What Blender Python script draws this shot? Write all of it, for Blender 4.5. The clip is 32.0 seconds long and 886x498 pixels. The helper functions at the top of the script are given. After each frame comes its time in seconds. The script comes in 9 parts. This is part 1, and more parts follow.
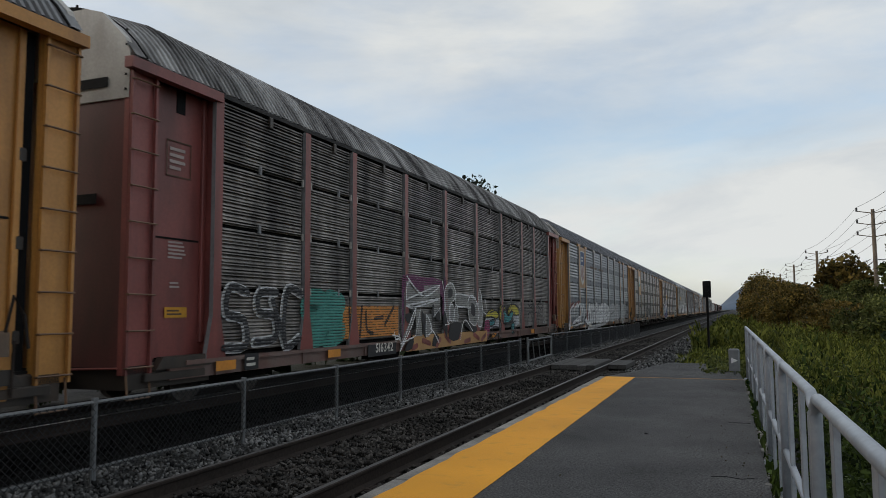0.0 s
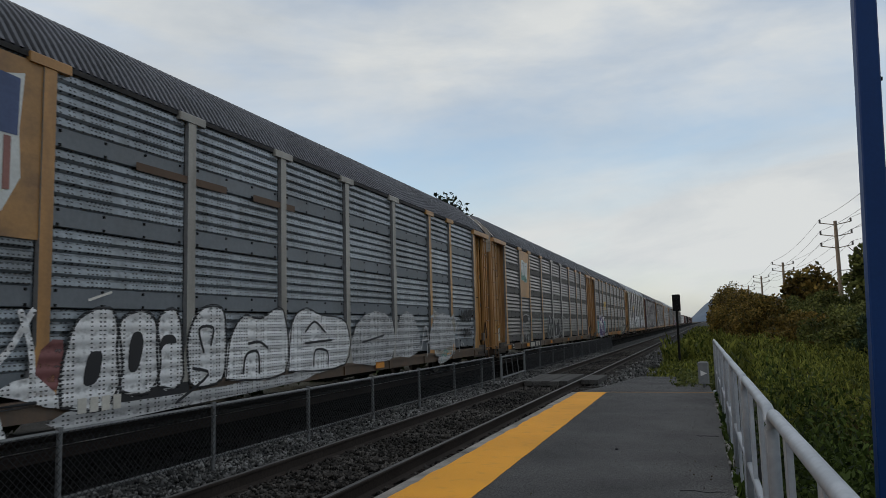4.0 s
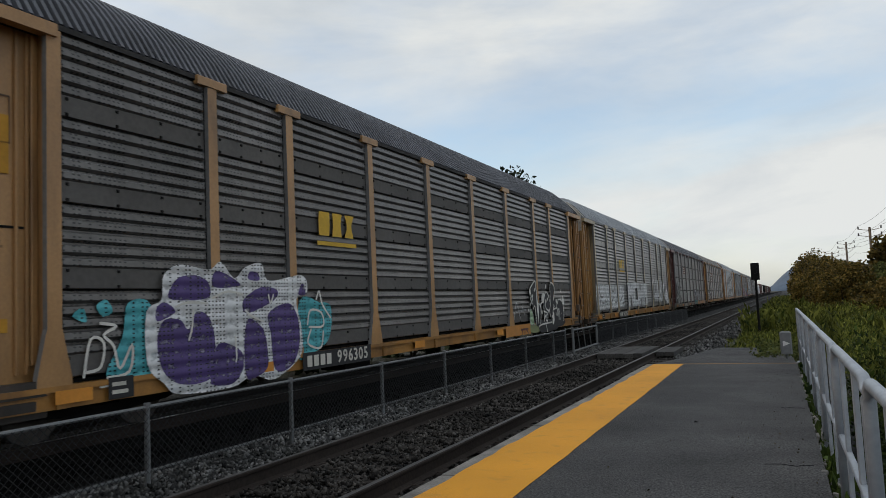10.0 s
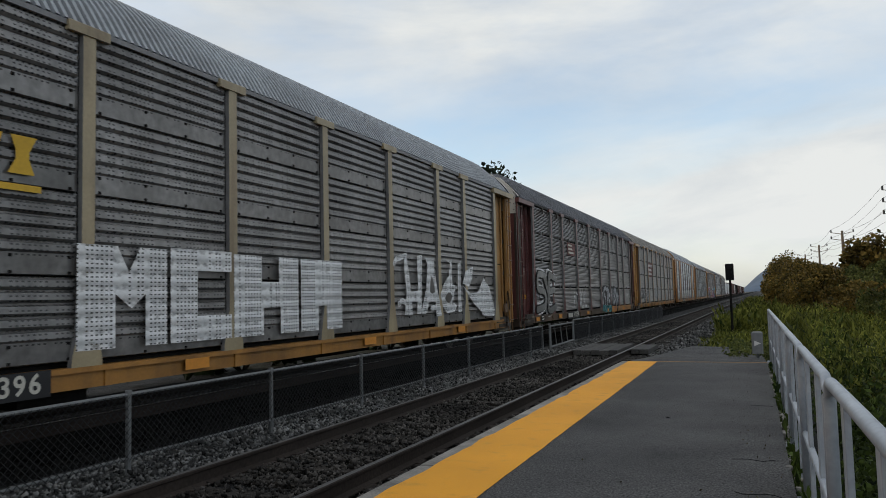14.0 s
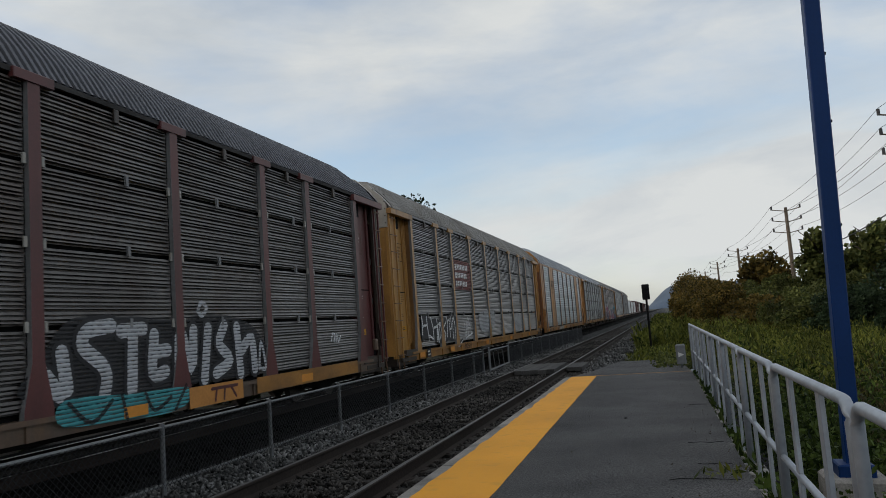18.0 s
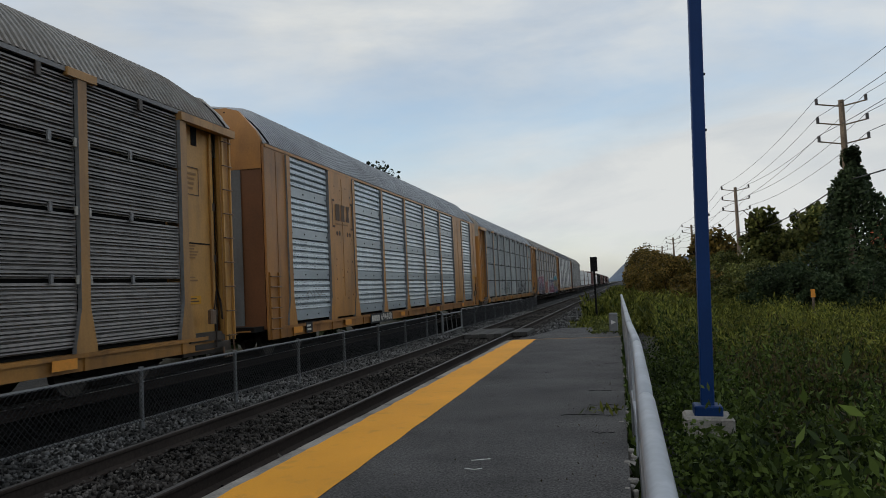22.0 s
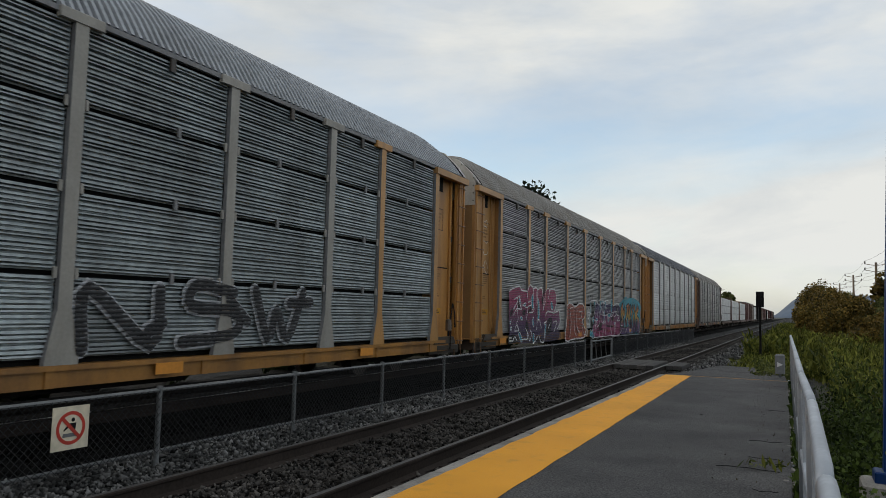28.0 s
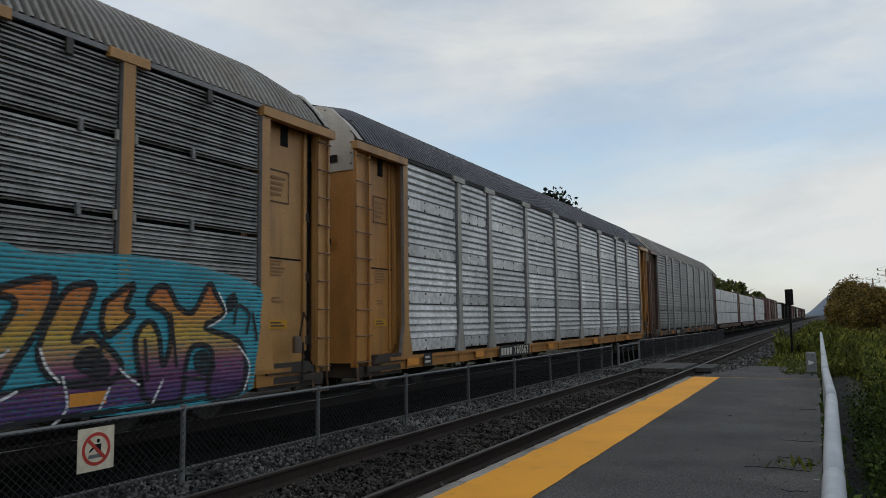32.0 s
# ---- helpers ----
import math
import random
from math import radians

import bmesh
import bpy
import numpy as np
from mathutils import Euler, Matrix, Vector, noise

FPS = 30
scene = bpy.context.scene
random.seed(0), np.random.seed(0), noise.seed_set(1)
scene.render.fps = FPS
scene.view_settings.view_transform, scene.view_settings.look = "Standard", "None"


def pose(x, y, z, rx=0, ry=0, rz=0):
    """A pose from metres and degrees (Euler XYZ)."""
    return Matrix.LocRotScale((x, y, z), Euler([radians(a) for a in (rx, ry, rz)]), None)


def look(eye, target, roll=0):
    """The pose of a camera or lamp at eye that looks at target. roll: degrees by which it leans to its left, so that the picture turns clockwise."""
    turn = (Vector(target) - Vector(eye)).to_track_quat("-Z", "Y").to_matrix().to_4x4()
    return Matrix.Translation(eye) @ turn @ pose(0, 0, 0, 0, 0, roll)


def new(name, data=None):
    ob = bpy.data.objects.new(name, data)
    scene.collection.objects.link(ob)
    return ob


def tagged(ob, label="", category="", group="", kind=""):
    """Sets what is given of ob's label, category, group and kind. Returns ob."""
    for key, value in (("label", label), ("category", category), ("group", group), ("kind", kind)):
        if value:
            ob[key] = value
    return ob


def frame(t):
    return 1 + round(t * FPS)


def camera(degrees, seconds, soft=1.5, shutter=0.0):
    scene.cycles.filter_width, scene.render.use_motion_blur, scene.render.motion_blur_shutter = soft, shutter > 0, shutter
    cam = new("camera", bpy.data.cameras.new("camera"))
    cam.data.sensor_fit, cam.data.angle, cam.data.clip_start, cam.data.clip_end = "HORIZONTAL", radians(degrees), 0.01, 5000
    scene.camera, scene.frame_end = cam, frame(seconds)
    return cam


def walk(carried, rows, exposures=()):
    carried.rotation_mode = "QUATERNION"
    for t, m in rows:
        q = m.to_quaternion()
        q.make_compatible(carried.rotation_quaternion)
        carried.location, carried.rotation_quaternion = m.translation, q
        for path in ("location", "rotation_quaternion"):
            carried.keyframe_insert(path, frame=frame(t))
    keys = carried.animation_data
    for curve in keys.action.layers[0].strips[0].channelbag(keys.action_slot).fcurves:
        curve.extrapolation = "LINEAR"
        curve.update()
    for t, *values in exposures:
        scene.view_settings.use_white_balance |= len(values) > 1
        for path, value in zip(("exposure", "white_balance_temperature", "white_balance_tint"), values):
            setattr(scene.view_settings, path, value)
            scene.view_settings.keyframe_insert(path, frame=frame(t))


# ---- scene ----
# World: y runs along the tracks away from the camera, x to the right, z = 0 is the platform's top.
cam = camera(62.0, 32.0, soft=0.55, shutter=0.09)
PATH = [
    (0, (1.184, -0.276, 1.351), (0.452, 1.578, 1.519), -0.4),
    (0.5, (1.2, -0.32, 1.368), (0.466, 1.532, 1.546), -0.0),
    (1, (1.23, -0.366, 1.379), (0.517, 1.494, 1.559), -0.2),
    (1.5, (1.229, -0.354, 1.376), (0.544, 1.514, 1.572), -0.7),
    (2, (1.231, -0.31, 1.38), (0.55, 1.559, 1.588), -0.9),
    (2.5, (1.243, -0.383, 1.389), (0.577, 1.491, 1.601), -1.5),
    (3, (1.241, -0.363, 1.386), (0.588, 1.515, 1.602), -1.6),
    (3.5, (1.243, -0.301, 1.382), (0.581, 1.574, 1.596), -1.6),
    (5.5, (1.227, -0.302, 1.377), (0.576, 1.577, 1.587), -1.2),
    (6, (1.229, -0.281, 1.371), (0.577, 1.598, 1.581), -1.1),
    (6.5, (1.224, -0.312, 1.375), (0.574, 1.569, 1.574), -0.8),
    (7, (1.242, -0.341, 1.375), (0.58, 1.536, 1.569), -0.9),
    (7.5, (1.234, -0.311, 1.372), (0.553, 1.56, 1.561), -0.7),
    (8, (1.224, -0.315, 1.371), (0.486, 1.534, 1.553), -0.8),
    (8.5, (1.229, -0.311, 1.373), (0.468, 1.53, 1.549), -1.1),
    (9, (1.224, -0.275, 1.375), (0.439, 1.557, 1.542), -2.1),
    (9.5, (1.224, -0.264, 1.369), (0.416, 1.559, 1.53), -2.7),
    (10, (1.209, -0.242, 1.366), (0.373, 1.569, 1.519), -2.6),
    (10.5, (1.212, -0.307, 1.368), (0.332, 1.485, 1.499), -2.1),
    (11, (1.22, -0.41, 1.393), (0.303, 1.349, 1.647), -1.6),
    (11.5, (1.214, -0.403, 1.386), (0.276, 1.346, 1.636), 0.4),
    (12, (1.214, -0.346, 1.373), (0.315, 1.431, 1.563), 1.2),
    (12.5, (1.214, -0.323, 1.368), (0.288, 1.442, 1.536), 0.4),
    (13, (1.205, -0.275, 1.371), (0.306, 1.504, 1.532), 0.0),
    (13.5, (1.219, -0.354, 1.376), (0.405, 1.466, 1.529), -0.7),
    (14, (1.228, -0.382, 1.374), (0.443, 1.453, 1.508), -1.4),
    (14.5, (1.239, -0.322, 1.358), (0.458, 1.514, 1.487), -2.2),
    (15, (1.139, -0.284, 1.37), (0.581, 1.633, 1.476), -2.5),
    (15.5, (1.006, -0.514, 1.393), (0.488, 1.416, 1.483), -2.4),
    (17.5, (0.884, -1.741, 1.397), (0.338, 0.172, 1.607), -4.0),
    (18, (0.854, -1.971, 1.405), (0.297, -0.061, 1.608), -4.3),
    (18.5, (0.81, -2.234, 1.362), (0.223, -0.331, 1.55), -3.9),
    (19, (0.845, -2.454, 1.352), (0.232, -0.556, 1.498), -3.2),
    (19.5, (0.923, -2.754, 1.382), (0.307, -0.855, 1.506), -3.6),
    (20, (0.942, -3.093, 1.385), (0.32, -1.198, 1.537), -4.5),
    (20.5, (0.969, -3.178, 1.37), (0.315, -1.295, 1.535), -4.8),
    (21, (1.086, -3.355, 1.378), (0.593, -1.418, 1.43), -3.7),
    (21.5, (1.228, -3.194, 1.361), (0.857, -1.231, 1.453), -3.0),
    (22, (1.462, -3.205, 1.349), (0.989, -1.264, 1.457), -2.7),
    (22.5, (1.56, -3.189, 1.375), (0.919, -1.299, 1.505), -2.5),
    (23, (1.516, -3.126, 1.35), (0.76, -1.283, 1.528), -2.5),
    (23.5, (1.501, -3.109, 1.384), (0.432, -1.432, 1.594), -2.4),
    (24, (1.572, -3.146, 1.414), (0.291, -1.626, 1.638), -2.7),
    (24.5, (1.593, -3.142, 1.402), (0.282, -1.646, 1.608), -3.8),
    (25, (1.568, -3.152, 1.394), (0.262, -1.647, 1.566), -3.1),
    (25.5, (1.502, -3.164, 1.415), (0.263, -1.602, 1.563), -0.7),
    (26, (1.465, -3.105, 1.343), (0.333, -1.465, 1.514), -0.1),
    (26.5, (1.514, -3.139, 1.358), (0.523, -1.41, 1.527), -0.2),
    (28.5, (1.411, -3.041, 1.419), (0.557, -1.24, 1.583), 1.4),
    (29, (1.408, -3.016, 1.397), (0.539, -1.223, 1.571), 1.5),
    (29.5, (1.427, -3.012, 1.408), (0.555, -1.221, 1.589), 1.4),
    (30, (1.44, -3.011, 1.416), (0.549, -1.231, 1.612), 0.3),
    (30.5, (1.451, -3.016, 1.404), (0.518, -1.259, 1.612), -0.7),
    (31, (1.463, -3.024, 1.4), (0.507, -1.28, 1.613), -0.7),
    (31.5, (1.461, -3.025, 1.407), (0.504, -1.282, 1.616), -0.4),
    (32, (1.513, -3.018, 1.392), (0.598, -1.25, 1.584), -0.8),
]
walk(cam, [(t, look(eye, target, roll)) for t, eye, target, roll in PATH],
     [(0, 0.06, 6830, 12), (3, -0.04, 6790, 12), (7, 0.02, 6790, 12), (10, 0.12, 6850, 12), (12, 0.02, 6810, 12), (14, 0.18, 6880, 12), (16, 0.08, 6830, 12), (18, -0.04, 6780, 12), (20, 0.14, 6880, 12), (22, 0.0, 6830, 12), (24, 0.02, 6980, 12), (26, 0.26, 7180, 12), (29, 0.08, 6930, 12), (32, 0.04, 6830, 12)])

RAIL = -0.16          # top of both tracks' rails
NEAR = -2.96          # centre of the empty track
FAR = -8.35           # centre of the train's track at y = 0
TURN = 0.3            # degrees by which the train's track bears left of the platform's
PITCH = 28.6          # autorack length over couplers
FENCE = -4.88


def run(t):
    """How far the train has come at t seconds."""
    return 9.0823 * t - 0.012995 * t * t + 0.00021008 * t ** 3 + float(np.interp(t, [0, 2, 6, 10, 14, 18, 22, 26, 29, 30, 31, 32], [0.12, 0.12, 0.08, 0.03, 0.08, 0.15, 0.08, 0.05, 0.06, 0.18, 0.32, 0.42]))


# ---- sky and sun ----
SUN_EL, SUN_AZ = 30.0, 250.0
world = bpy.data.worlds.new("sky")
scene.world = world
world.use_nodes = True
wn, wl = world.node_tree.nodes, world.node_tree.links
wn.clear()


def wnode(kind, **kw):
    n = wn.new(kind)
    for k, v in kw.items():
        if k in n.inputs:
            n.inputs[k].default_value = v
    return n


w_sky = wn.new("ShaderNodeTexSky")
w_sky.sky_type = "NISHITA"
w_sky.sun_disc = False
w_sky.sun_elevation, w_sky.sun_rotation = radians(SUN_EL), radians(SUN_AZ)
w_sky.air_density, w_sky.dust_density, w_sky.ozone_density = 1.0, 1.5, 1.5
w_co = wn.new("ShaderNodeTexCoord")
w_map = wn.new("ShaderNodeMapping")
w_map.inputs["Scale"].default_value = (1.0, 0.55, 3.2)
w_map.inputs["Rotation"].default_value = (0.0, 0.0, radians(20))
w_n1 = wnode("ShaderNodeTexNoise", Scale=1.5, Detail=7.0, Roughness=0.55, Distortion=0.3)
w_n2 = wnode("ShaderNodeTexNoise", Scale=3.0, Detail=8.0, Roughness=0.58, Distortion=0.3)
w_r1 = wn.new("ShaderNodeValToRGB")
w_r1.color_ramp.elements[0].position, w_r1.color_ramp.elements[1].position = 0.27, 0.55
w_r2 = wn.new("ShaderNodeValToRGB")
w_r2.color_ramp.elements[0].position, w_r2.color_ramp.elements[0].color = 0.30, (0.50, 0.57, 0.635, 1)
w_r2.color_ramp.elements[1].position, w_r2.color_ramp.elements[1].color = 0.60, (0.685, 0.735, 0.755, 1)
w_blue = wn.new("ShaderNodeMixRGB")
w_blue.blend_type = "MULTIPLY"
w_blue.inputs[0].default_value = 1.0
w_blue.inputs[2].default_value = (0.20, 0.20, 0.190, 1)
w_mix = wn.new("ShaderNodeMixRGB")
w_bg = wnode("ShaderNodeBackground", Strength=1.0)
w_out = wn.new("ShaderNodeOutputWorld")
wl.new(w_co.outputs["Generated"], w_map.inputs["Vector"])
wl.new(w_map.outputs[0], w_n1.inputs["Vector"])
wl.new(w_map.outputs[0], w_n2.inputs["Vector"])
wl.new(w_n1.outputs[0], w_r1.inputs[0])
wl.new(w_n2.outputs[0], w_r2.inputs[0])
wl.new(w_sky.outputs[0], w_blue.inputs[1])
wl.new(w_r1.outputs[0], w_mix.inputs[0])
wl.new(w_blue.outputs[0], w_mix.inputs[1])
wl.new(w_r2.outputs[0], w_mix.inputs[2])
wl.new(w_mix.outputs[0], w_bg.inputs[0])
wl.new(w_bg.outputs[0], w_out.inputs[0])

sun = new("sun", bpy.data.lights.new("sun", "SUN"))
sun.data.energy, sun.data.angle, sun.data.color = 0.6, radians(14), (1.0, 0.94, 0.86)
sun_from = Vector((math.sin(radians(SUN_AZ)) * math.cos(radians(SUN_EL)), math.cos(radians(SUN_AZ)) * math.cos(radians(SUN_EL)), math.sin(radians(SUN_EL))))
sun.matrix_world = look(sun_from * 50, (0, 0, 0))


# ---- materials ----
def surface(name, base, rough=0.8, metal=0.0, coarse=(0.6, 0.75, 1.2), fine=(12.0, 0.85, 1.12), bump=0.25, bump_scale=40.0, bump_dist=0.004,
            stain=None, stain_scale=1.0, stain_amount=0.5, stain_stretch=(1, 1, 1), spread=0.0, ribs=None, perforated=False, spec=0.5, gradient=None):
    """A node material: base colour varied by two noises, optional stains of a second colour, per-object spread, fine relief."""
    m = bpy.data.materials.new(name)
    m.use_nodes = True
    n, l = m.node_tree.nodes, m.node_tree.links
    b = n["Principled BSDF"]
    b.inputs["Roughness"].default_value, b.inputs["Metallic"].default_value = rough, metal
    b.inputs["Specular IOR Level"].default_value = spec
    co = n.new("ShaderNodeTexCoord")
    info = n.new("ShaderNodeObjectInfo")
    shift = n.new("ShaderNodeVectorMath")
    shift.operation = "MULTIPLY_ADD"
    l.new(info.outputs["Random"], shift.inputs[0])
    shift.inputs[1].default_value = (37.0, 19.0, 53.0)
    l.new(co.outputs["Object"], shift.inputs[2])

    def noise_fac(scale, lo, hi, stretch=(1, 1, 1), detail=5.0):
        mp = n.new("ShaderNodeMapping")
        mp.inputs["Scale"].default_value = stretch
        l.new(shift.outputs[0], mp.inputs["Vector"])
        t = n.new("ShaderNodeTexNoise")
        t.inputs["Scale"].default_value, t.inputs["Detail"].default_value = scale, detail
        l.new(mp.outputs[0], t.inputs["Vector"])
        r = n.new("ShaderNodeMapRange")
        r.inputs[1].default_value, r.inputs[2].default_value, r.inputs[3].default_value, r.inputs[4].default_value = 0.3, 0.7, lo, hi
        l.new(t.outputs[0], r.inputs[0])
        return r.outputs[0]

    def mult(colour, fac):
        v = n.new("ShaderNodeVectorMath")
        v.operation = "SCALE"
        l.new(colour, v.inputs[0])
        l.new(fac, v.inputs["Scale"])
        return v.outputs[0]

    if gradient:
        sep = n.new("ShaderNodeSeparateXYZ")
        l.new(co.outputs["Object"], sep.inputs[0])
        axis, lo, hi, stops = gradient
        mr = n.new("ShaderNodeMapRange")
        mr.inputs[1].default_value, mr.inputs[2].default_value = lo, hi
        l.new(sep.outputs[axis], mr.inputs[0])
        ramp = n.new("ShaderNodeValToRGB")
        ramp.color_ramp.elements[0].color, ramp.color_ramp.elements[1].color = (*stops[0], 1), (*stops[-1], 1)
        for i, c in enumerate(stops[1:-1]):
            ramp.color_ramp.elements.new((i + 1) / (len(stops) - 1)).color = (*c, 1)
        l.new(mr.outputs[0], ramp.inputs[0])
        colour = ramp.outputs[0]
    else:
        rgb = n.new("ShaderNodeRGB")
        rgb.outputs[0].default_value = (*base, 1)
        colour = rgb.outputs[0]
    if stain:
        mix = n.new("ShaderNodeMixRGB")
        l.new(noise_fac(stain_scale, -0.6 + stain_amount * 0.6, stain_amount + 0.1, stain_stretch, 7.0), mix.inputs[0])
        l.new(colour, mix.inputs[1])
        mix.inputs[2].default_value = (*stain, 1)
        mix.use_clamp = True
        colour = mix.outputs[0]
    colour = mult(colour, noise_fac(*coarse))
    colour = mult(colour, noise_fac(*fine))
    if spread:
        r = n.new("ShaderNodeMapRange")
        r.inputs[3].default_value, r.inputs[4].default_value = 1 - spread, 1 + spread
        l.new(info.outputs["Random"], r.inputs[0])
        colour = mult(colour, r.outputs[0])
    height = noise_fac(bump_scale, 0.0, 1.0)
    if perforated:
        # rows of punched slots in irregular columns
        sep = n.new("ShaderNodeSeparateXYZ")
        l.new(co.outputs["Object"], sep.inputs[0])

        def math_node(op, a, b_):
            q = n.new("ShaderNodeMath")
            q.operation = op
            for i, v in enumerate((a, b_)):
                if isinstance(v, (int, float)):
                    q.inputs[i].default_value = v
                elif v is not None:
                    l.new(v, q.inputs[i])
            return q.outputs[0]

        across, upward = (0, 1) if ribs else (1, 2)
        fy = math_node("FRACT", math_node("MULTIPLY", sep.outputs[across], 1 / 0.078), None)
        fz = math_node("FRACT", math_node("MULTIPLY", sep.outputs[upward], 1 / 0.058), None)
        cell = math_node("FLOOR", math_node("MULTIPLY", sep.outputs[across], 1 / 0.078), None)
        wh = n.new("ShaderNodeTexWhiteNoise")
        wh.noise_dimensions = "1D"
        l.new(cell, wh.inputs["W"])
        keep = math_node("GREATER_THAN", wh.outputs["Value"], 0.28)
        hole = math_node("MULTIPLY", math_node("GREATER_THAN", sep.outputs[upward], -9.0 if ribs else 0.23), math_node("MULTIPLY", math_node("MULTIPLY", math_node("LESS_THAN", fy, 0.50), math_node("LESS_THAN", fz, 0.34)), keep))
        mix = n.new("ShaderNodeMixRGB")
        l.new(math_node("MULTIPLY", hole, 0.95), mix.inputs[0])
        l.new(colour, mix.inputs[1])
        mix.inputs[2].default_value = (0.01, 0.01, 0.011, 1)
        colour = mix.outputs[0]
    l.new(colour, b.inputs["Base Color"])
    bp = n.new("ShaderNodeBump")
    bp.inputs["Strength"].default_value, bp.inputs["Distance"].default_value = bump, bump_dist
    l.new(height, bp.inputs["Height"])
    normal = bp.outputs[0]
    if ribs:
        sep = n.new("ShaderNodeSeparateXYZ")
        l.new(co.outputs["Object"], sep.inputs[0])
        q = n.new("ShaderNodeMath")
        q.operation = "MULTIPLY"
        q.inputs[1].default_value = 2 * math.pi / ribs
        l.new(sep.outputs[1], q.inputs[0])
        s_ = n.new("ShaderNodeMath")
        s_.operation = "SINE"
        l.new(q.outputs[0], s_.inputs[0])
        b2 = n.new("ShaderNodeBump")
        b2.inputs["Strength"].default_value, b2.inputs["Distance"].default_value = 1.0, ribs * 0.045
        l.new(s_.outputs[0], b2.inputs["Height"])
        l.new(normal, b2.inputs["Normal"])
        normal = b2.outputs[0]
        # spray paint is thin: the grooves of the panel below and worn specks stay bare
        speck = noise_fac(9.0, -0.12, 0.75, (1, 1.5, 1), 6.0)
        w1 = n.new("ShaderNodeMath")
        w1.operation = "MULTIPLY_ADD"
        w1.inputs[1].default_value, w1.inputs[2].default_value = (0.85, 0.86) if ribs < 0.1 else (0.22, 0.72)
        l.new(s_.outputs[0], w1.inputs[0])
        w2 = n.new("ShaderNodeMath")
        w2.operation, w2.use_clamp = "ADD", True
        l.new(w1.outputs[0], w2.inputs[0])
        l.new(speck, w2.inputs[1])
        clear = n.new("ShaderNodeBsdfTransparent")
        ms = n.new("ShaderNodeMixShader")
        l.new(w2.outputs[0], ms.inputs[0])
        l.new(clear.outputs[0], ms.inputs[1])
        l.new(b.outputs[0], ms.inputs[2])
        l.new(ms.outputs[0], n["Material Output"].inputs["Surface"])
    l.new(normal, b.inputs["Normal"])
    return m


def leafy(name, a, b_, rough=0.6, light=0.25):
    """Leaves: colour varies from leaf to leaf, some light comes through."""
    m = bpy.data.materials.new(name)
    m.use_nodes = True
    n, l = m.node_tree.nodes, m.node_tree.links
    p = n["Principled BSDF"]
    p.inputs["Roughness"].default_value = rough
    p.inputs["Specular IOR Level"].default_value = 0.12
    geo = n.new("ShaderNodeNewGeometry")
    ramp = n.new("ShaderNodeValToRGB")
    ramp.color_ramp.elements[0].color, ramp.color_ramp.elements[1].color = (*a, 1), (*b_, 1)
    l.new(geo.outputs["Random Per Island"], ramp.inputs[0])
    co = n.new("ShaderNodeTexCoord")
    t = n.new("ShaderNodeTexNoise")
    t.inputs["Scale"].default_value, t.inputs["Detail"].default_value = 0.8, 4.0
    l.new(co.outputs["Object"], t.inputs["Vector"])
    r = n.new("ShaderNodeMapRange")
    r.inputs[1].default_value, r.inputs[2].default_value, r.inputs[3].default_value, r.inputs[4].default_value = 0.32, 0.68, 0.38, 1.42
    l.new(t.outputs[0], r.inputs[0])
    v = n.new("ShaderNodeVectorMath")
    v.operation = "SCALE"
    l.new(ramp.outputs[0], v.inputs[0])
    l.new(r.outputs[0], v.inputs["Scale"])
    l.new(v.outputs[0], p.inputs["Base Color"])
    tr = n.new("ShaderNodeBsdfTranslucent")
    l.new(v.outputs[0], tr.inputs["Color"])
    mx = n.new("ShaderNodeMixShader")
    mx.inputs[0].default_value = light
    l.new(p.outputs[0], mx.inputs[1])
    l.new(tr.outputs[0], mx.inputs[2])
    l.new(mx.outputs[0], n["Material Output"].inputs["Surface"])
    return m


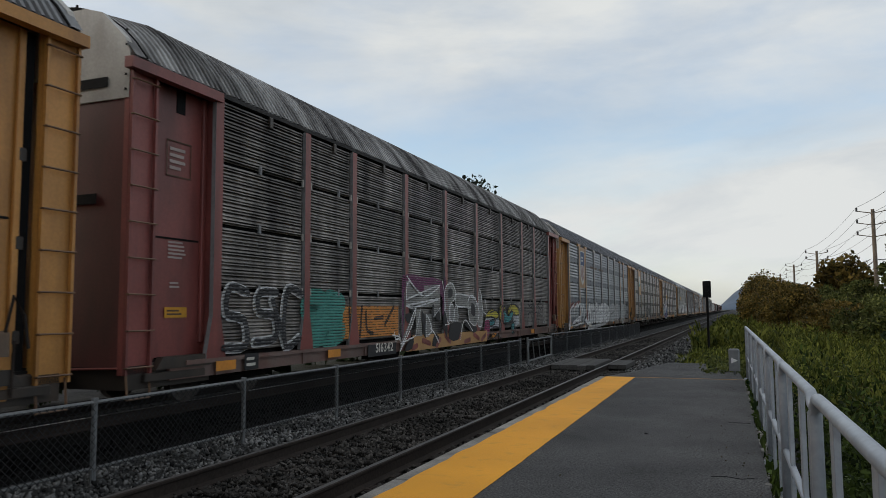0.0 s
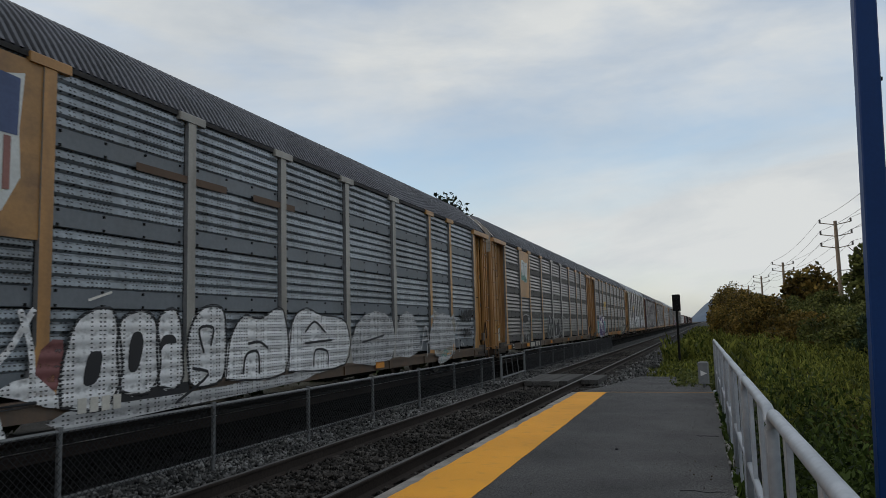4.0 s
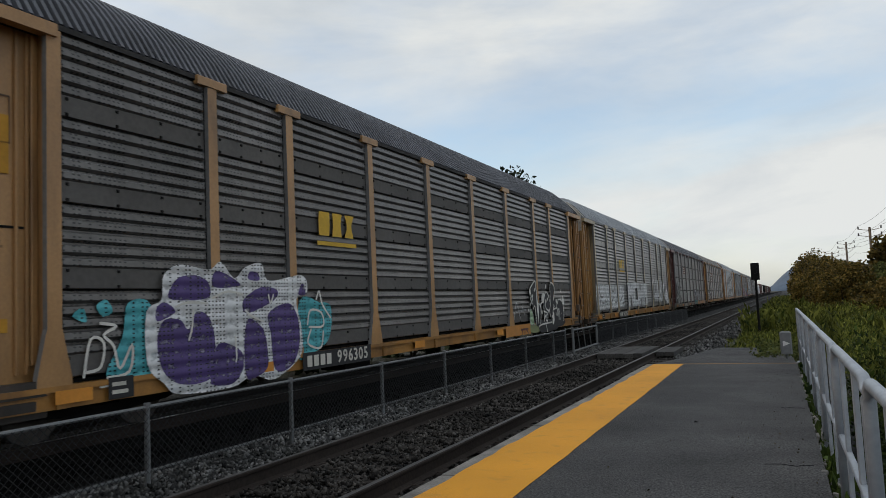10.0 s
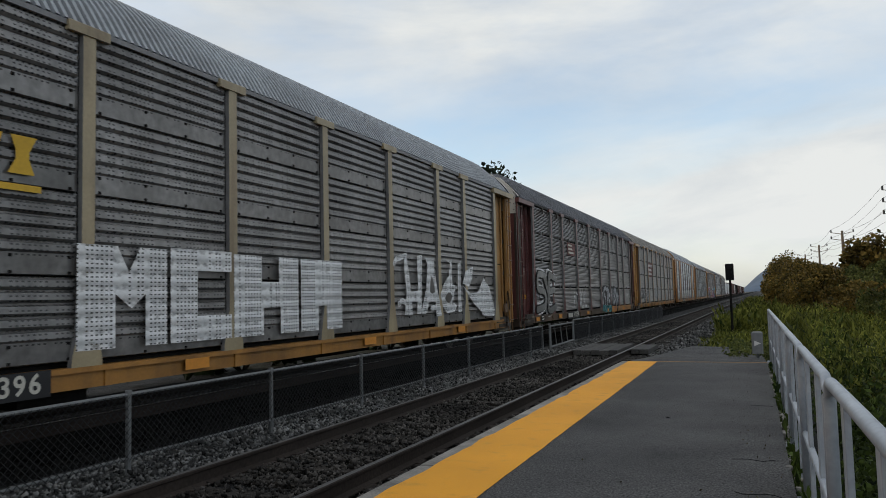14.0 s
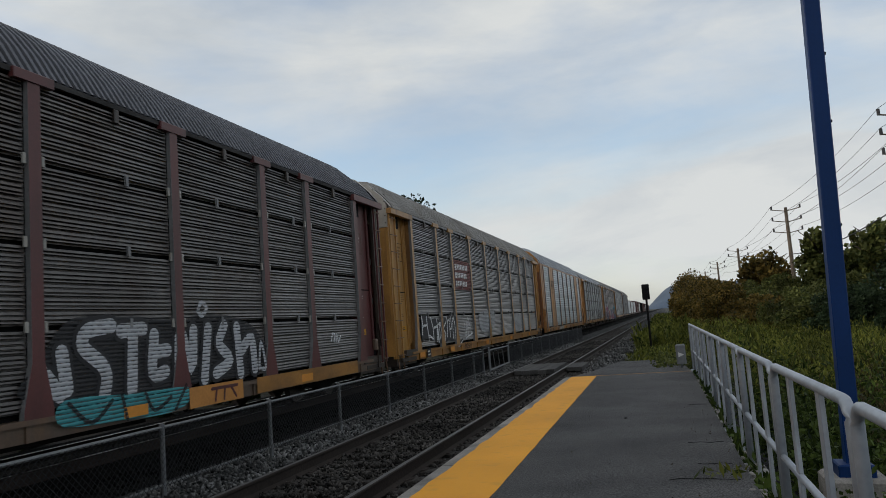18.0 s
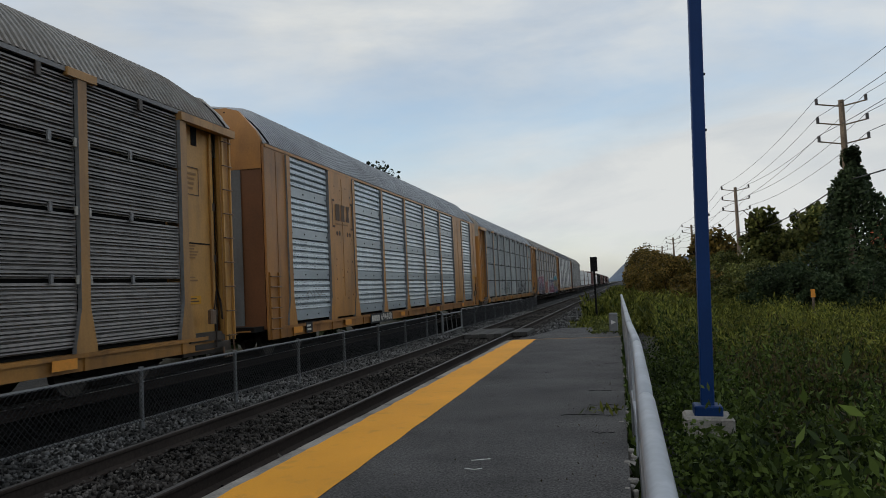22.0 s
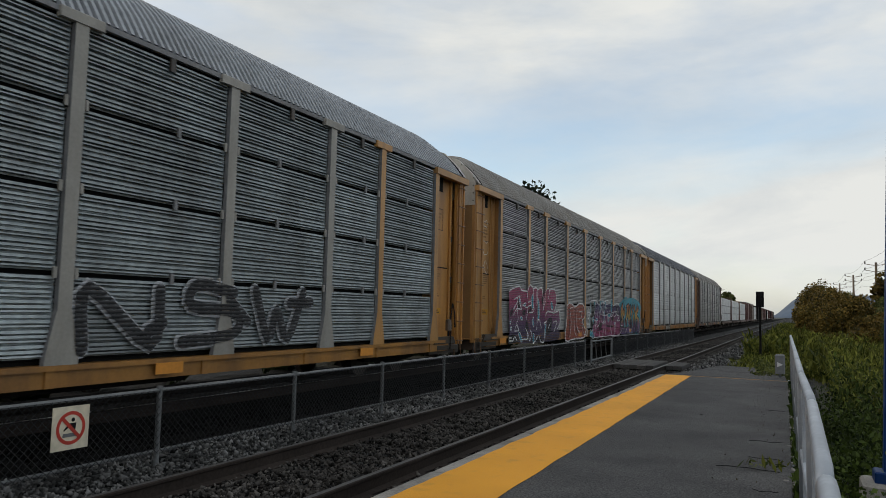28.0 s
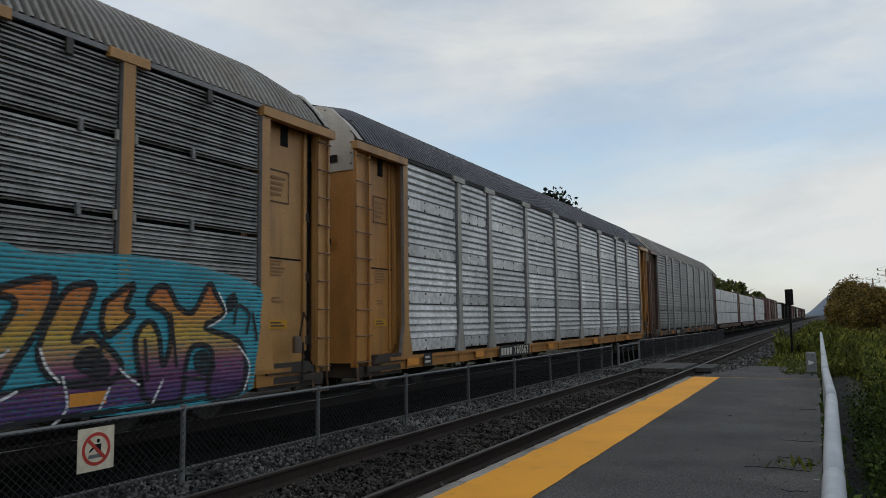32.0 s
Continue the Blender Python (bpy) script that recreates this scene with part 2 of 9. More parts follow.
M = dict(
    asphalt=surface("asphalt", (0.094, 0.091, 0.090), 0.9, coarse=(1.1, 0.78, 1.22), fine=(60, 0.30, 1.75), bump=0.9, bump_scale=90, bump_dist=0.010, stain=(0.052, 0.051, 0.051), stain_scale=0.9, stain_amount=0.55, spec=0.3),
    concrete=surface("concrete", (0.30, 0.29, 0.27), 0.9, coarse=(1.2, 0.7, 1.15), fine=(60, 0.8, 1.2), bump=0.4, stain=(0.12, 0.11, 0.10), stain_scale=2.0, stain_amount=0.5),
    coping=surface("coping_concrete", (0.29, 0.27, 0.245), 0.9, coarse=(1.2, 0.65, 1.2), fine=(60, 0.75, 1.25), bump=0.5, stain=(0.07, 0.068, 0.062), stain_scale=3.0, stain_amount=0.55),
    yellow=surface("platform_yellow", (0.84, 0.355, 0.011), 0.75, coarse=(0.7, 0.88, 1.08), fine=(90, 0.9, 1.08), bump=0.3, bump_scale=150, stain=(0.34, 0.19, 0.05), stain_scale=5.0, stain_amount=0.16),
    line=surface("joint_filler", (0.48, 0.26, 0.10), 0.9),
    ballast=surface("ballast_ground", (0.05, 0.05, 0.05), 0.95, coarse=(1.5, 0.7, 1.25), fine=(45, 0.45, 1.6), bump=1.0, bump_scale=28, bump_dist=0.04, spec=0.1),
    stone=leafy("ballast_stone", (0.005, 0.005, 0.005), (0.265, 0.262, 0.255), 0.9, 0.0),
    stone_dark=leafy("ballast_stone_dark", (0.005, 0.0045, 0.004), (0.125, 0.114, 0.104), 0.92, 0.0),
    soil=surface("soil", (0.030, 0.030, 0.017), 0.95, coarse=(0.4, 0.6, 1.3), fine=(8, 0.6, 1.4), bump=0.8, bump_scale=12, bump_dist=0.05),
    rust=surface("rusty_rail", (0.032, 0.024, 0.020), 0.85, coarse=(1.0, 0.75, 1.2), fine=(30, 0.7, 1.3), spec=0.2),
    railtop=surface("worn_rail_head", (0.105, 0.10, 0.097), 0.55, 0.7, coarse=(0.3, 0.8, 1.15), fine=(40, 0.9, 1.1), bump=0.05),
    tie=surface("creosoted_wood", (0.040, 0.035, 0.031), 0.9, coarse=(1.2, 0.7, 1.2), fine=(25, 0.6, 1.4), spread=0.25, spec=0.15),
    railshine=surface("polished_rail_head", (0.66, 0.66, 0.66), 0.35, 0.35, coarse=(0.3, 0.9, 1.1), fine=(40, 0.9, 1.1), bump=0.02),
    tie_grey=surface("weathered_plank", (0.058, 0.054, 0.050), 0.9, coarse=(1.2, 0.7, 1.2), fine=(25, 0.6, 1.4), spread=0.2),
    galv=surface("galvanised_pipe", (0.33, 0.36, 0.40), 0.5, 0.35, coarse=(3.0, 0.9, 1.08), fine=(30, 0.92, 1.08), bump=0.08, stain=(0.48, 0.515, 0.55), stain_scale=7, stain_amount=0.3),
    fence=surface("fence_galvanised", (0.15, 0.155, 0.158), 0.6, 0.3, coarse=(3.0, 0.8, 1.15), fine=(30, 0.8, 1.2), bump=0.1),
    link=surface("chain_link_wire", (0.024, 0.025, 0.027), 0.6, 0.4),
    blue=surface("blue_paint", (0.002, 0.027, 0.115), 0.5, spec=0.2, coarse=(1.2, 0.85, 1.12), fine=(40, 0.93, 1.05), bump=0.08),
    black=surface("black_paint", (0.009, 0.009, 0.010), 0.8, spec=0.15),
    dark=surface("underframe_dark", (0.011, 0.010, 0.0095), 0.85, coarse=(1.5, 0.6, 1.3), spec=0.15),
    # Near black, with the closed car's lack of light in the colour.
    interior=surface("unlit_interior", (0.008, 0.008, 0.008), 0.9, spec=0.05),
    steel=surface("wheel_steel", (0.10, 0.085, 0.075), 0.6, 0.5),
    white=surface("white_paint", (0.70, 0.70, 0.68), 0.6, coarse=(1.5, 0.85, 1.1), fine=(25, 0.9, 1.08)),
    sign_white=surface("sign_cream", (0.62, 0.55, 0.42), 0.5),
    red=surface("sign_red", (0.42, 0.035, 0.02), 0.5),
    wood=surface("pole_wood", (0.17, 0.13, 0.095), 0.9, coarse=(1.0, 0.7, 1.2), fine=(14, 0.6, 1.3)),
    bark=surface("bark", (0.07, 0.055, 0.042), 0.95, fine=(14, 0.5, 1.4), bump=0.8),
    wire=surface("line_wire", (0.03, 0.03, 0.032), 0.6),
    insulator=surface("insulator", (0.03, 0.025, 0.025), 0.3),
    brickred=surface("orange_cladding", (0.42, 0.085, 0.028), 0.7, coarse=(0.3, 0.85, 1.1)),
    # Ballast painted near black to hold the train's shade.
    ballast_shade=surface("train_shade_ballast", (0.006, 0.0057, 0.0055), 0.95, coarse=(1.5, 0.7, 1.25), fine=(45, 0.45, 1.6), bump=1.0, bump_scale=28, bump_dist=0.04, spec=0.05),
    # No air volume: distance haze is mixed into the hill's blue-grey colour.
    hill=surface("haze_tinted_hill", (0.075, 0.105, 0.15), 1.0, coarse=(0.004, 0.85, 1.15), fine=(0.03, 0.9, 1.1), bump=0.0),
    greybox=surface("grey_cabinet", (0.16, 0.165, 0.17), 0.6),
    lens=surface("signal_lens", (0.02, 0.02, 0.022), 0.25),
    leaf_dark=leafy("creeper_leaves", (0.012, 0.024, 0.011), (0.060, 0.088, 0.040)),
    leaf_mid=leafy("shrub_leaves", (0.026, 0.042, 0.012), (0.155, 0.160, 0.046)),
    leaf_autumn=leafy("turning_leaves", (0.030, 0.034, 0.010), (0.22, 0.145, 0.036)),
    weed=leafy("weed_leaves", (0.006, 0.015, 0.004), (0.088, 0.128, 0.026)),
    spruce=leafy("dark_needles", (0.008, 0.013, 0.009), (0.026, 0.038, 0.022)),
    golden=leafy("goldenrod", (0.022, 0.042, 0.009), (0.225, 0.230, 0.044)),
    drygrass=leafy("dry_stalks", (0.025, 0.020, 0.010), (0.11, 0.085, 0.038)),
)


# ---- mesh helpers ----
class Shape:
    """Gathers vertices and faces of simple solids for one mesh."""

    def __init__(self):
        self.v, self.f, self.mi = [], [], []

    def add(self, verts, faces, mi=0):
        o = len(self.v)
        self.v += [tuple(p) for p in verts]
        self.f += [tuple(i + o for i in q) for q in faces]
        self.mi += [mi] * len(faces)
        return self

    def box(self, x0, x1, y0, y1, z0, z1, mi=0, c=0.0):
        """A box; with c its edges along z, seen from above, are chamfered and its top edge is too."""
        if c <= 0:
            return self.add([(x, y, z) for z in (z0, z1) for y in (y0, y1) for x in (x0, x1)],
                            [(0, 2, 3, 1), (4, 5, 7, 6), (0, 1, 5, 4), (2, 6, 7, 3), (0, 4, 6, 2), (1, 3, 7, 5)], mi)
        ring = [(x0 + c, y0), (x1 - c, y0), (x1, y0 + c), (x1, y1 - c), (x1 - c, y1), (x0 + c, y1), (x0, y1 - c), (x0, y0 + c)]
        cx, cy = (x0 + x1) / 2, (y0 + y1) / 2
        kx, ky = 1 - 2 * c / max(x1 - x0, 1e-4), 1 - 2 * c / max(y1 - y0, 1e-4)
        top = [(cx + (x - cx) * kx, cy + (y - cy) * ky) for x, y in ring]
        verts = [(x, y, z0) for x, y in ring] + [(x, y, z1 - c) for x, y in ring] + [(x, y, z1) for x, y in top]
        faces = [tuple(range(7, -1, -1)), tuple(range(16, 24))]
        for k in (0, 8):
            faces += [(k + i, k + (i + 1) % 8, k + 8 + (i + 1) % 8, k + 8 + i) for i in range(8)]
        return self.add(verts, faces, mi)

    def tube(self, points, r, sides=8, mi=0, r2=None):
        """A round bar along a line of points."""
        pts = [Vector(p) for p in points]
        rings = []
        for i, p in enumerate(pts):
            d = (pts[min(i + 1, len(pts) - 1)] - pts[max(i - 1, 0)]).normalized()
            u = d.cross(Vector((0, 0, 1)) if abs(d.z) < 0.9 else Vector((1, 0, 0))).normalized()
            w = d.cross(u)
            rr = r if r2 is None else r + (r2 - r) * i / (len(pts) - 1)
            rings.append([p + u * rr * math.cos(a) + w * rr * math.sin(a) for a in (2 * math.pi * k / sides for k in range(sides))])
        verts = [v for ring in rings for v in ring]
        faces = [(i * sides + k, i * sides + (k + 1) % sides, (i + 1) * sides + (k + 1) % sides, (i + 1) * sides + k) for i in range(len(pts) - 1) for k in range(sides)]
        faces += [tuple(range(sides - 1, -1, -1)), tuple((len(pts) - 1) * sides + k for k in range(sides))]
        return self.add(verts, faces, mi)

    def extrude(self, outline, y0, y1, mi=0):
        """An (x, z) outline drawn along y."""
        n = len(outline)
        verts = [(x, y, z) for y in (y0, y1) for x, z in outline]
        faces = [tuple(range(n)), tuple(range(2 * n - 1, n - 1, -1))] + [(i, n + i, n + (i + 1) % n, (i + 1) % n) for i in range(n)]
        return self.add(verts, faces, mi)

    def plate(self, outline, x0, x1, mi=0):
        """A (y, z) outline drawn along x."""
        n = len(outline)
        verts = [(x, y, z) for x in (x0, x1) for y, z in outline]
        faces = [tuple(range(n - 1, -1, -1)), tuple(range(n, 2 * n))] + [(i, (i + 1) % n, n + (i + 1) % n, n + i) for i in range(n)]
        return self.add(verts, faces, mi)

    def mesh(self, name, *mats, smooth=False):
        me = bpy.data.meshes.new(name)
        me.from_pydata(self.v, [], self.f)
        for m in mats:
            me.materials.append(m)
        if len(mats) > 1:
            me.polygons.foreach_set("material_index", self.mi)
        if smooth:
            me.polygons.foreach_set("use_smooth", [True] * len(self.f))
        me.update()
        bm = bmesh.new()
        bm.from_mesh(me)
        bmesh.ops.recalc_face_normals(bm, faces=bm.faces)
        bm.to_mesh(me)
        bm.free()
        return me


def raw_mesh(name, verts, faces, mat):
    """A mesh from numpy arrays of vertices and equal-sized faces."""
    me = bpy.data.meshes.new(name)
    k = faces.shape[1]
    me.vertices.add(len(verts))
    me.vertices.foreach_set("co", verts.astype(np.float32).ravel())
    me.loops.add(faces.size)
    me.loops.foreach_set("vertex_index", faces.astype(np.int32).ravel())
    me.polygons.add(len(faces))
    me.polygons.foreach_set("loop_start", np.arange(0, faces.size, k, dtype=np.int32))
    me.polygons.foreach_set("loop_total", np.full(len(faces), k, dtype=np.int32))
    me.materials.append(mat)
    me.update()
    me.validate()
    return me


def part(name, data, parent, at=None, label=""):
    ob = new(name, data)
    ob.parent = parent
    if at is not None:
        ob.matrix_basis = at
    return tagged(ob, label) if label else ob


def thing(name, label, category, at=(0, 0, 0), data=None, group="", kind=""):
    ob = new(name, data)
    ob.location = at
    return tagged(ob, label, category, group, kind)


def lettering(text, size, mat, depth=0.002, bold=0.0):
    """A flat mesh of letters in the x-y plane, centred."""
    cu = bpy.data.curves.new("letters", "FONT")
    cu.body, cu.size, cu.align_x, cu.align_y = text, size, "CENTER", "CENTER"
    cu.extrude, cu.offset, cu.resolution_u = depth, bold, 3
    ob = bpy.data.objects.new("letters", cu)
    scene.collection.objects.link(ob)
    bpy.context.view_layer.update()
    me = bpy.data.meshes.new_from_object(ob.evaluated_get(bpy.context.evaluated_depsgraph_get()))
    bpy.data.objects.remove(ob)
    me.materials.clear()
    me.materials.append(mat)
    return me


rng = np.random.default_rng(7)


def quads(centres, size, up=0.0, aspect=1.6):
    """Leaf quads at the centres with random turns; up pulls them upright."""
    n = len(centres)
    a = rng.normal(size=(n, 3))
    a[:, 2] += up * 2
    a /= np.linalg.norm(a, axis=1)[:, None]
    b_ = np.cross(a, rng.normal(size=(n, 3)))
    b_ /= np.linalg.norm(b_, axis=1)[:, None] + 1e-9
    s = (size * rng.uniform(0.6, 1.4, n))[:, None]
    u, v = a * s * aspect / 2, b_ * s / 2
    verts = np.stack([centres - u, centres + v * 0.9 - u * 0.1, centres + u, centres - v * 0.9 - u * 0.1], 1).reshape(-1, 3)
    return verts, np.arange(4 * n).reshape(n, 4)


# ---- ground ----
def ground_height(x):
    xs = [-400, -40, -16, -13, -11.2, -6.6, -5.6, -4.5, -1.6, -1.3, 1.25, 1.9, 3.2, 5.5, 9, 14, 40, 400]
    zs = [-0.6, -0.7, -0.9, -0.85, -0.42, -0.42, -0.36, -0.37, -0.38, -0.5, -0.45, -0.35, -0.62, -0.72, -0.62, -0.2, 0.0, 0.0]
    return float(np.interp(x, xs, zs))


def build_ground():
    xs = sorted({-4000, -1500, -400, -120, -60, -40, -25, -16, -13, -12, -11.2, -9, -6.6, -6.1, -5.6, -5, -4.5, -3.5, -2.5, -1.6, -1.3, 0, 1.25, 1.5, 1.9, 2.5, 3.2, 4.2, 5.5, 7, 9, 11, 14, 20, 40, 120, 400, 1500, 4000})
    ys = [-4000, -1200, -400, -150, -60, -30, -15] + [-10 + 1.5 * i for i in range(40)] + [55, 65, 80, 110, 160, 250, 400, 800, 1600, 4500]
    verts = [(x, y, ground_height(x) + (noise.noise((x * 0.6, y * 0.6, 0)) * (0.10 if x > 1.9 or x < -12.5 else 0.02) if abs(y) < 90 and abs(x) < 60 else 0)) for y in ys for x in xs]
    n = len(xs)
    sh = Shape()
    for j in range(len(ys) - 1):
        for i in range(n - 1):
            mid = (xs[i] + xs[i + 1]) / 2
            sh.f.append((j * n + i, j * n + i + 1, (j + 1) * n + i + 1, (j + 1) * n + i))
            # Index 2 is the strip darkened for the shade around the train.
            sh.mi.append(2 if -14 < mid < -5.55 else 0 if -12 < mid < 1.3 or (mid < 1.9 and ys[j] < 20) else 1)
    sh.v = verts
    thing("ground", "dark ballast bed beside weedy soil", "ground", data=sh.mesh("ground", M["ballast"], M["soil"], M["ballast_shade"]), kind="structure")


build_ground()


def build_track(x, y0, y1, name, label, head):
    tr = thing(name, label, "railway track", (x, 0, 0), kind="structure")
    prof = [(-0.068, -0.17), (0.068, -0.17), (0.068, -0.158), (0.012, -0.135), (0.012, -0.045), (0.034, -0.03), (0.036, -0.008), (0.028, 0.0), (-0.028, 0.0), (-0.036, -0.008), (-0.034, -0.03), (-0.012, -0.045), (-0.012, -0.135), (-0.068, -0.158)]
    for sx in (-0.7535, 0.7535):
        sh = Shape().extrude([(sx + px, RAIL + pz) for px, pz in prof], y0, y1)
        sh.add([(sx - 0.027, y0, RAIL + 0.001), (sx + 0.027, y0, RAIL + 0.001), (sx + 0.027, y1, RAIL + 0.001), (sx - 0.027, y1, RAIL + 0.001)], [(0, 1, 2, 3)], 1)
        part("rail", sh.mesh("rail", M["rust"], head), tr)
    return tr


near_track = build_track(NEAR, -150, 900, "railway_track_near", "empty rusty railway track with dark wooden ties in ballast", M["railtop"])
far_track = build_track(FAR, -400, 900, "railway_track_far", "railway track that the freight train runs on", M["railshine"])
far_track.rotation_euler = (0, 0, radians(TURN))

tie_mesh = Shape().box(-1.28, 1.28, -0.115, 0.115, RAIL - 0.36, RAIL - 0.165, c=0.012).mesh("tie", M["tie"])
plate_mesh = Shape().box(-0.12, 0.12, -0.09, 0.09, RAIL - 0.17, RAIL - 0.155, c=0.006).mesh("tie_plate", M["rust"])
for i in range(150):
    y = -8 + i * 0.545
    tie = part("tie", tie_mesh, near_track, pose(random.uniform(-0.03, 0.03), y, random.uniform(-0.012, 0.004), 0, 0, random.uniform(-1, 1)))
    if y < 20:
        for sx in (-0.7535, 0.7535):
            part("tie_plate", plate_mesh, near_track, pose(sx, y, 0))


def scatter_stones(name, label, n, x0, x1, y0, y1, z, size, mat, near_power=1.6):
    """Loose angular stones, denser towards the camera."""
    u = rng.random(n) ** near_power
    cx, cy = rng.uniform(x0, x1, n), y0 + (y1 - y0) * u
    s = size * rng.uniform(0.5, 1.5, n)
    base = np.array([(1, 0, 0), (0, 1, 0), (-1, 0, 0), (0, -1, 0), (0.2, 0.1, 1), (0, 0, -1)], float)
    tri = np.array([(0, 1, 4), (1, 2, 4), (2, 3, 4), (3, 0, 4), (1, 0, 5), (2, 1, 5), (3, 2, 5), (0, 3, 5)])
    v = base[None] * s[:, None, None] * rng.uniform(0.5, 1.15, (n, 6, 3)) * rng.uniform(0.45, 1.25, (n, 1, 3))
    q = rng.normal(size=(n, 4))
    q /= np.linalg.norm(q, axis=1)[:, None]
    w, a, b_, c = q.T
    rot = np.stack([1 - 2 * (b_ * b_ + c * c), 2 * (a * b_ - c * w), 2 * (a * c + b_ * w), 2 * (a * b_ + c * w), 1 - 2 * (a * a + c * c), 2 * (b_ * c - a * w), 2 * (a * c - b_ * w), 2 * (b_ * c + a * w), 1 - 2 * (a * a + b_ * b_)], 1).reshape(n, 3, 3)
    v = np.einsum("nij,nkj->nki", rot, v)
    zz = np.interp(cx, [x0, x0 + 0.3, x1 - 0.3, x1], [z[0], z[1], z[1], z[2]]) + rng.uniform(-0.02, 0.025, n)
    v += np.stack([cx, cy, zz], 1)[:, None]
    faces = (tri[None] + 6 * np.arange(n)[:, None, None]).reshape(-1, 3)
    thing(name, label, "ballast", data=raw_mesh(name, v.reshape(-1, 3), faces, mat), kind="stuff")


scatter_stones("ballast_stones", "grey crushed-stone ballast between fence and track", 30000, -5.5, -3.78, -3, 45, (-0.37, -0.36, -0.33), 0.031, M["stone"])
scatter_stones("ballast_stones", "ballast blackened for the shade under the train", 5000, -7.0, -5.45, -3, 40, (-0.40, -0.38, -0.37), 0.036, M["ballast_shade"])
scatter_stones("ballast_stones", "dirty dark ballast between the rails", 24000, -3.66, -2.26, -3, 45, (-0.335, -0.322, -0.335), 0.028, M["stone_dark"])
scatter_stones("ballast_stones", "dirty ballast beside the platform edge", 8000, -2.13, -1.46, -3, 45, (-0.34, -0.36, -0.36), 0.032, M["stone_dark"])
scatter_stones("ballast_stones", "grey ballast past the platform end", 6000, -1.9, 0.6, 20.4, 70, (-0.36, -0.33, -0.36), 0.045, M["stone"], 1.2)


# ---- platform ----
def build_platform():
    pf = thing("platform", "low asphalt station platform with a yellow edge strip", "platform", kind="structure")
    edge_x = lambda y: 1.44 - 0.0105 * y
    part("asphalt_slab", Shape().add([(-0.70, -40, z) for z in (-0.5, 0.0)] + [(edge_x(-40), -40, z) for z in (-0.5, 0.0)] + [(edge_x(15.06), 15.06, z) for z in (-0.5, 0.0)] + [(-0.70, 15.06, z) for z in (-0.5, 0.0)], [(1, 3, 5, 7), (0, 6, 4, 2), (0, 2, 3, 1), (2, 4, 5, 3), (4, 6, 7, 5), (6, 0, 1, 7)]).mesh("slab", M["asphalt"]), pf)
    part("asphalt_ramp", Shape().add([(-1.35, 15.12, -0.5), (1.28, 15.12, -0.5), (1.28, 20.3, -0.5), (-0.55, 20.6, -0.5), (-1.0, 17.0, -0.5), (-1.35, 15.12, -0.004), (1.28, 15.12, -0.004), (1.10, 20.3, -0.07), (-0.55, 20.6, -0.07), (-1.0, 17.0, -0.03)],
                                     [(0, 4, 3, 2, 1), (5, 6, 7, 8, 9), (0, 1, 6, 5), (1, 2, 7, 6), (2, 3, 8, 7), (3, 4, 9, 8), (4, 0, 5, 9)]).mesh("ramp", M["asphalt"]), pf)
    part("joint", Shape().box(-1.3, 1.28, 15.062, 15.118, -0.4, 0.003).mesh("joint", M["line"]), pf, label="pale filler joint across the platform")
    # yellow strip with an uneven inner and outer edge
    sh, ys = Shape(), [-40 + i * 0.16 for i in range(345)]
    ys = [y for y in ys if y < 15.05] + [15.05]
    lo = [(-1.315 + noise.noise((0, y * 2.1, 3)) * 0.03 + noise.noise((0, y * 6.3, 8)) * 0.022, y, 0.0) for y in ys]
    hi = [(-0.585 - 0.0105 * y + noise.noise((5, y * 1.7, 3)) * 0.012, y, 0.0) for y in ys]
    n = len(ys)
    sh.add([(x, y, 0.0055) for x, y, _ in lo] + [(x, y, 0.0055) for x, y, _ in hi], [(i, n + i, n + i + 1, i + 1) for i in range(n - 1)])
    part("yellow_strip", sh.mesh("yellow_strip", M["yellow"]), pf, label="worn yellow safety strip")
    part("strip_bed", Shape().box(-1.262, -0.702, -40, 15.05, -0.5, 0.0).mesh("strip_bed", M["asphalt"]), pf)
    y, k = -14.0, 0
    while y < 15.0:
        w = 2.42 if y > -6 else 6.0
        o = part("coping_stone", Shape().box(-1.455 + random.uniform(-0.008, 0.008), -1.266, y + 0.006, min(y + w, 15.06) - 0.006, -0.55, random.uniform(-0.004, 0.003), c=0.012).mesh("coping", M["coping"]), pf)
        y += w
    part("coping_stone", Shape().box(-1.455, -1.266, -40, -14.01, -0.55, 0.0, c=0.012).mesh("coping", M["coping"]), pf)
    # crumbled right-hand edge
    sh = Shape()
    for i in range(240):
        yy = random.uniform(-4, 15)
        s = random.uniform(0.015, 0.05)
        xx = 1.43 - 0.0105 * yy + random.gauss(0.03, 0.035)
        sh.box(xx - s, xx + s, yy - s, yy + s * random.uniform(0.6, 1.6), -0.12, random.uniform(-0.05, 0.005), c=s * 0.3)
    part("crumbled_edge", sh.mesh("crumbs", M["coping"]), pf, label="broken asphalt and grit along the edge")
    sh = Shape().box(0.205, 0.245, 8.13, 8.17, 0, 0.012, c=0.008)
    thing("pebble", "small dark pebble on the asphalt", "pebble", data=sh.mesh("pebble", M["black"]))
    sh = Shape()
    for a, b_ in (((0.22, 2.5), (0.36, 2.56)), ((0.22, 2.25), (0.30, 2.22)), ((0.30, 2.22), (0.35, 2.26))):
        sh.tube([(a[0], a[1], 0.003), (b_[0], b_[1], 0.003)], 0.0035, 4)
    part("chalk_mark", sh.mesh("chalk", M["white"]), pf, label="short white chalk strokes")
    # cracks
    sh = Shape()
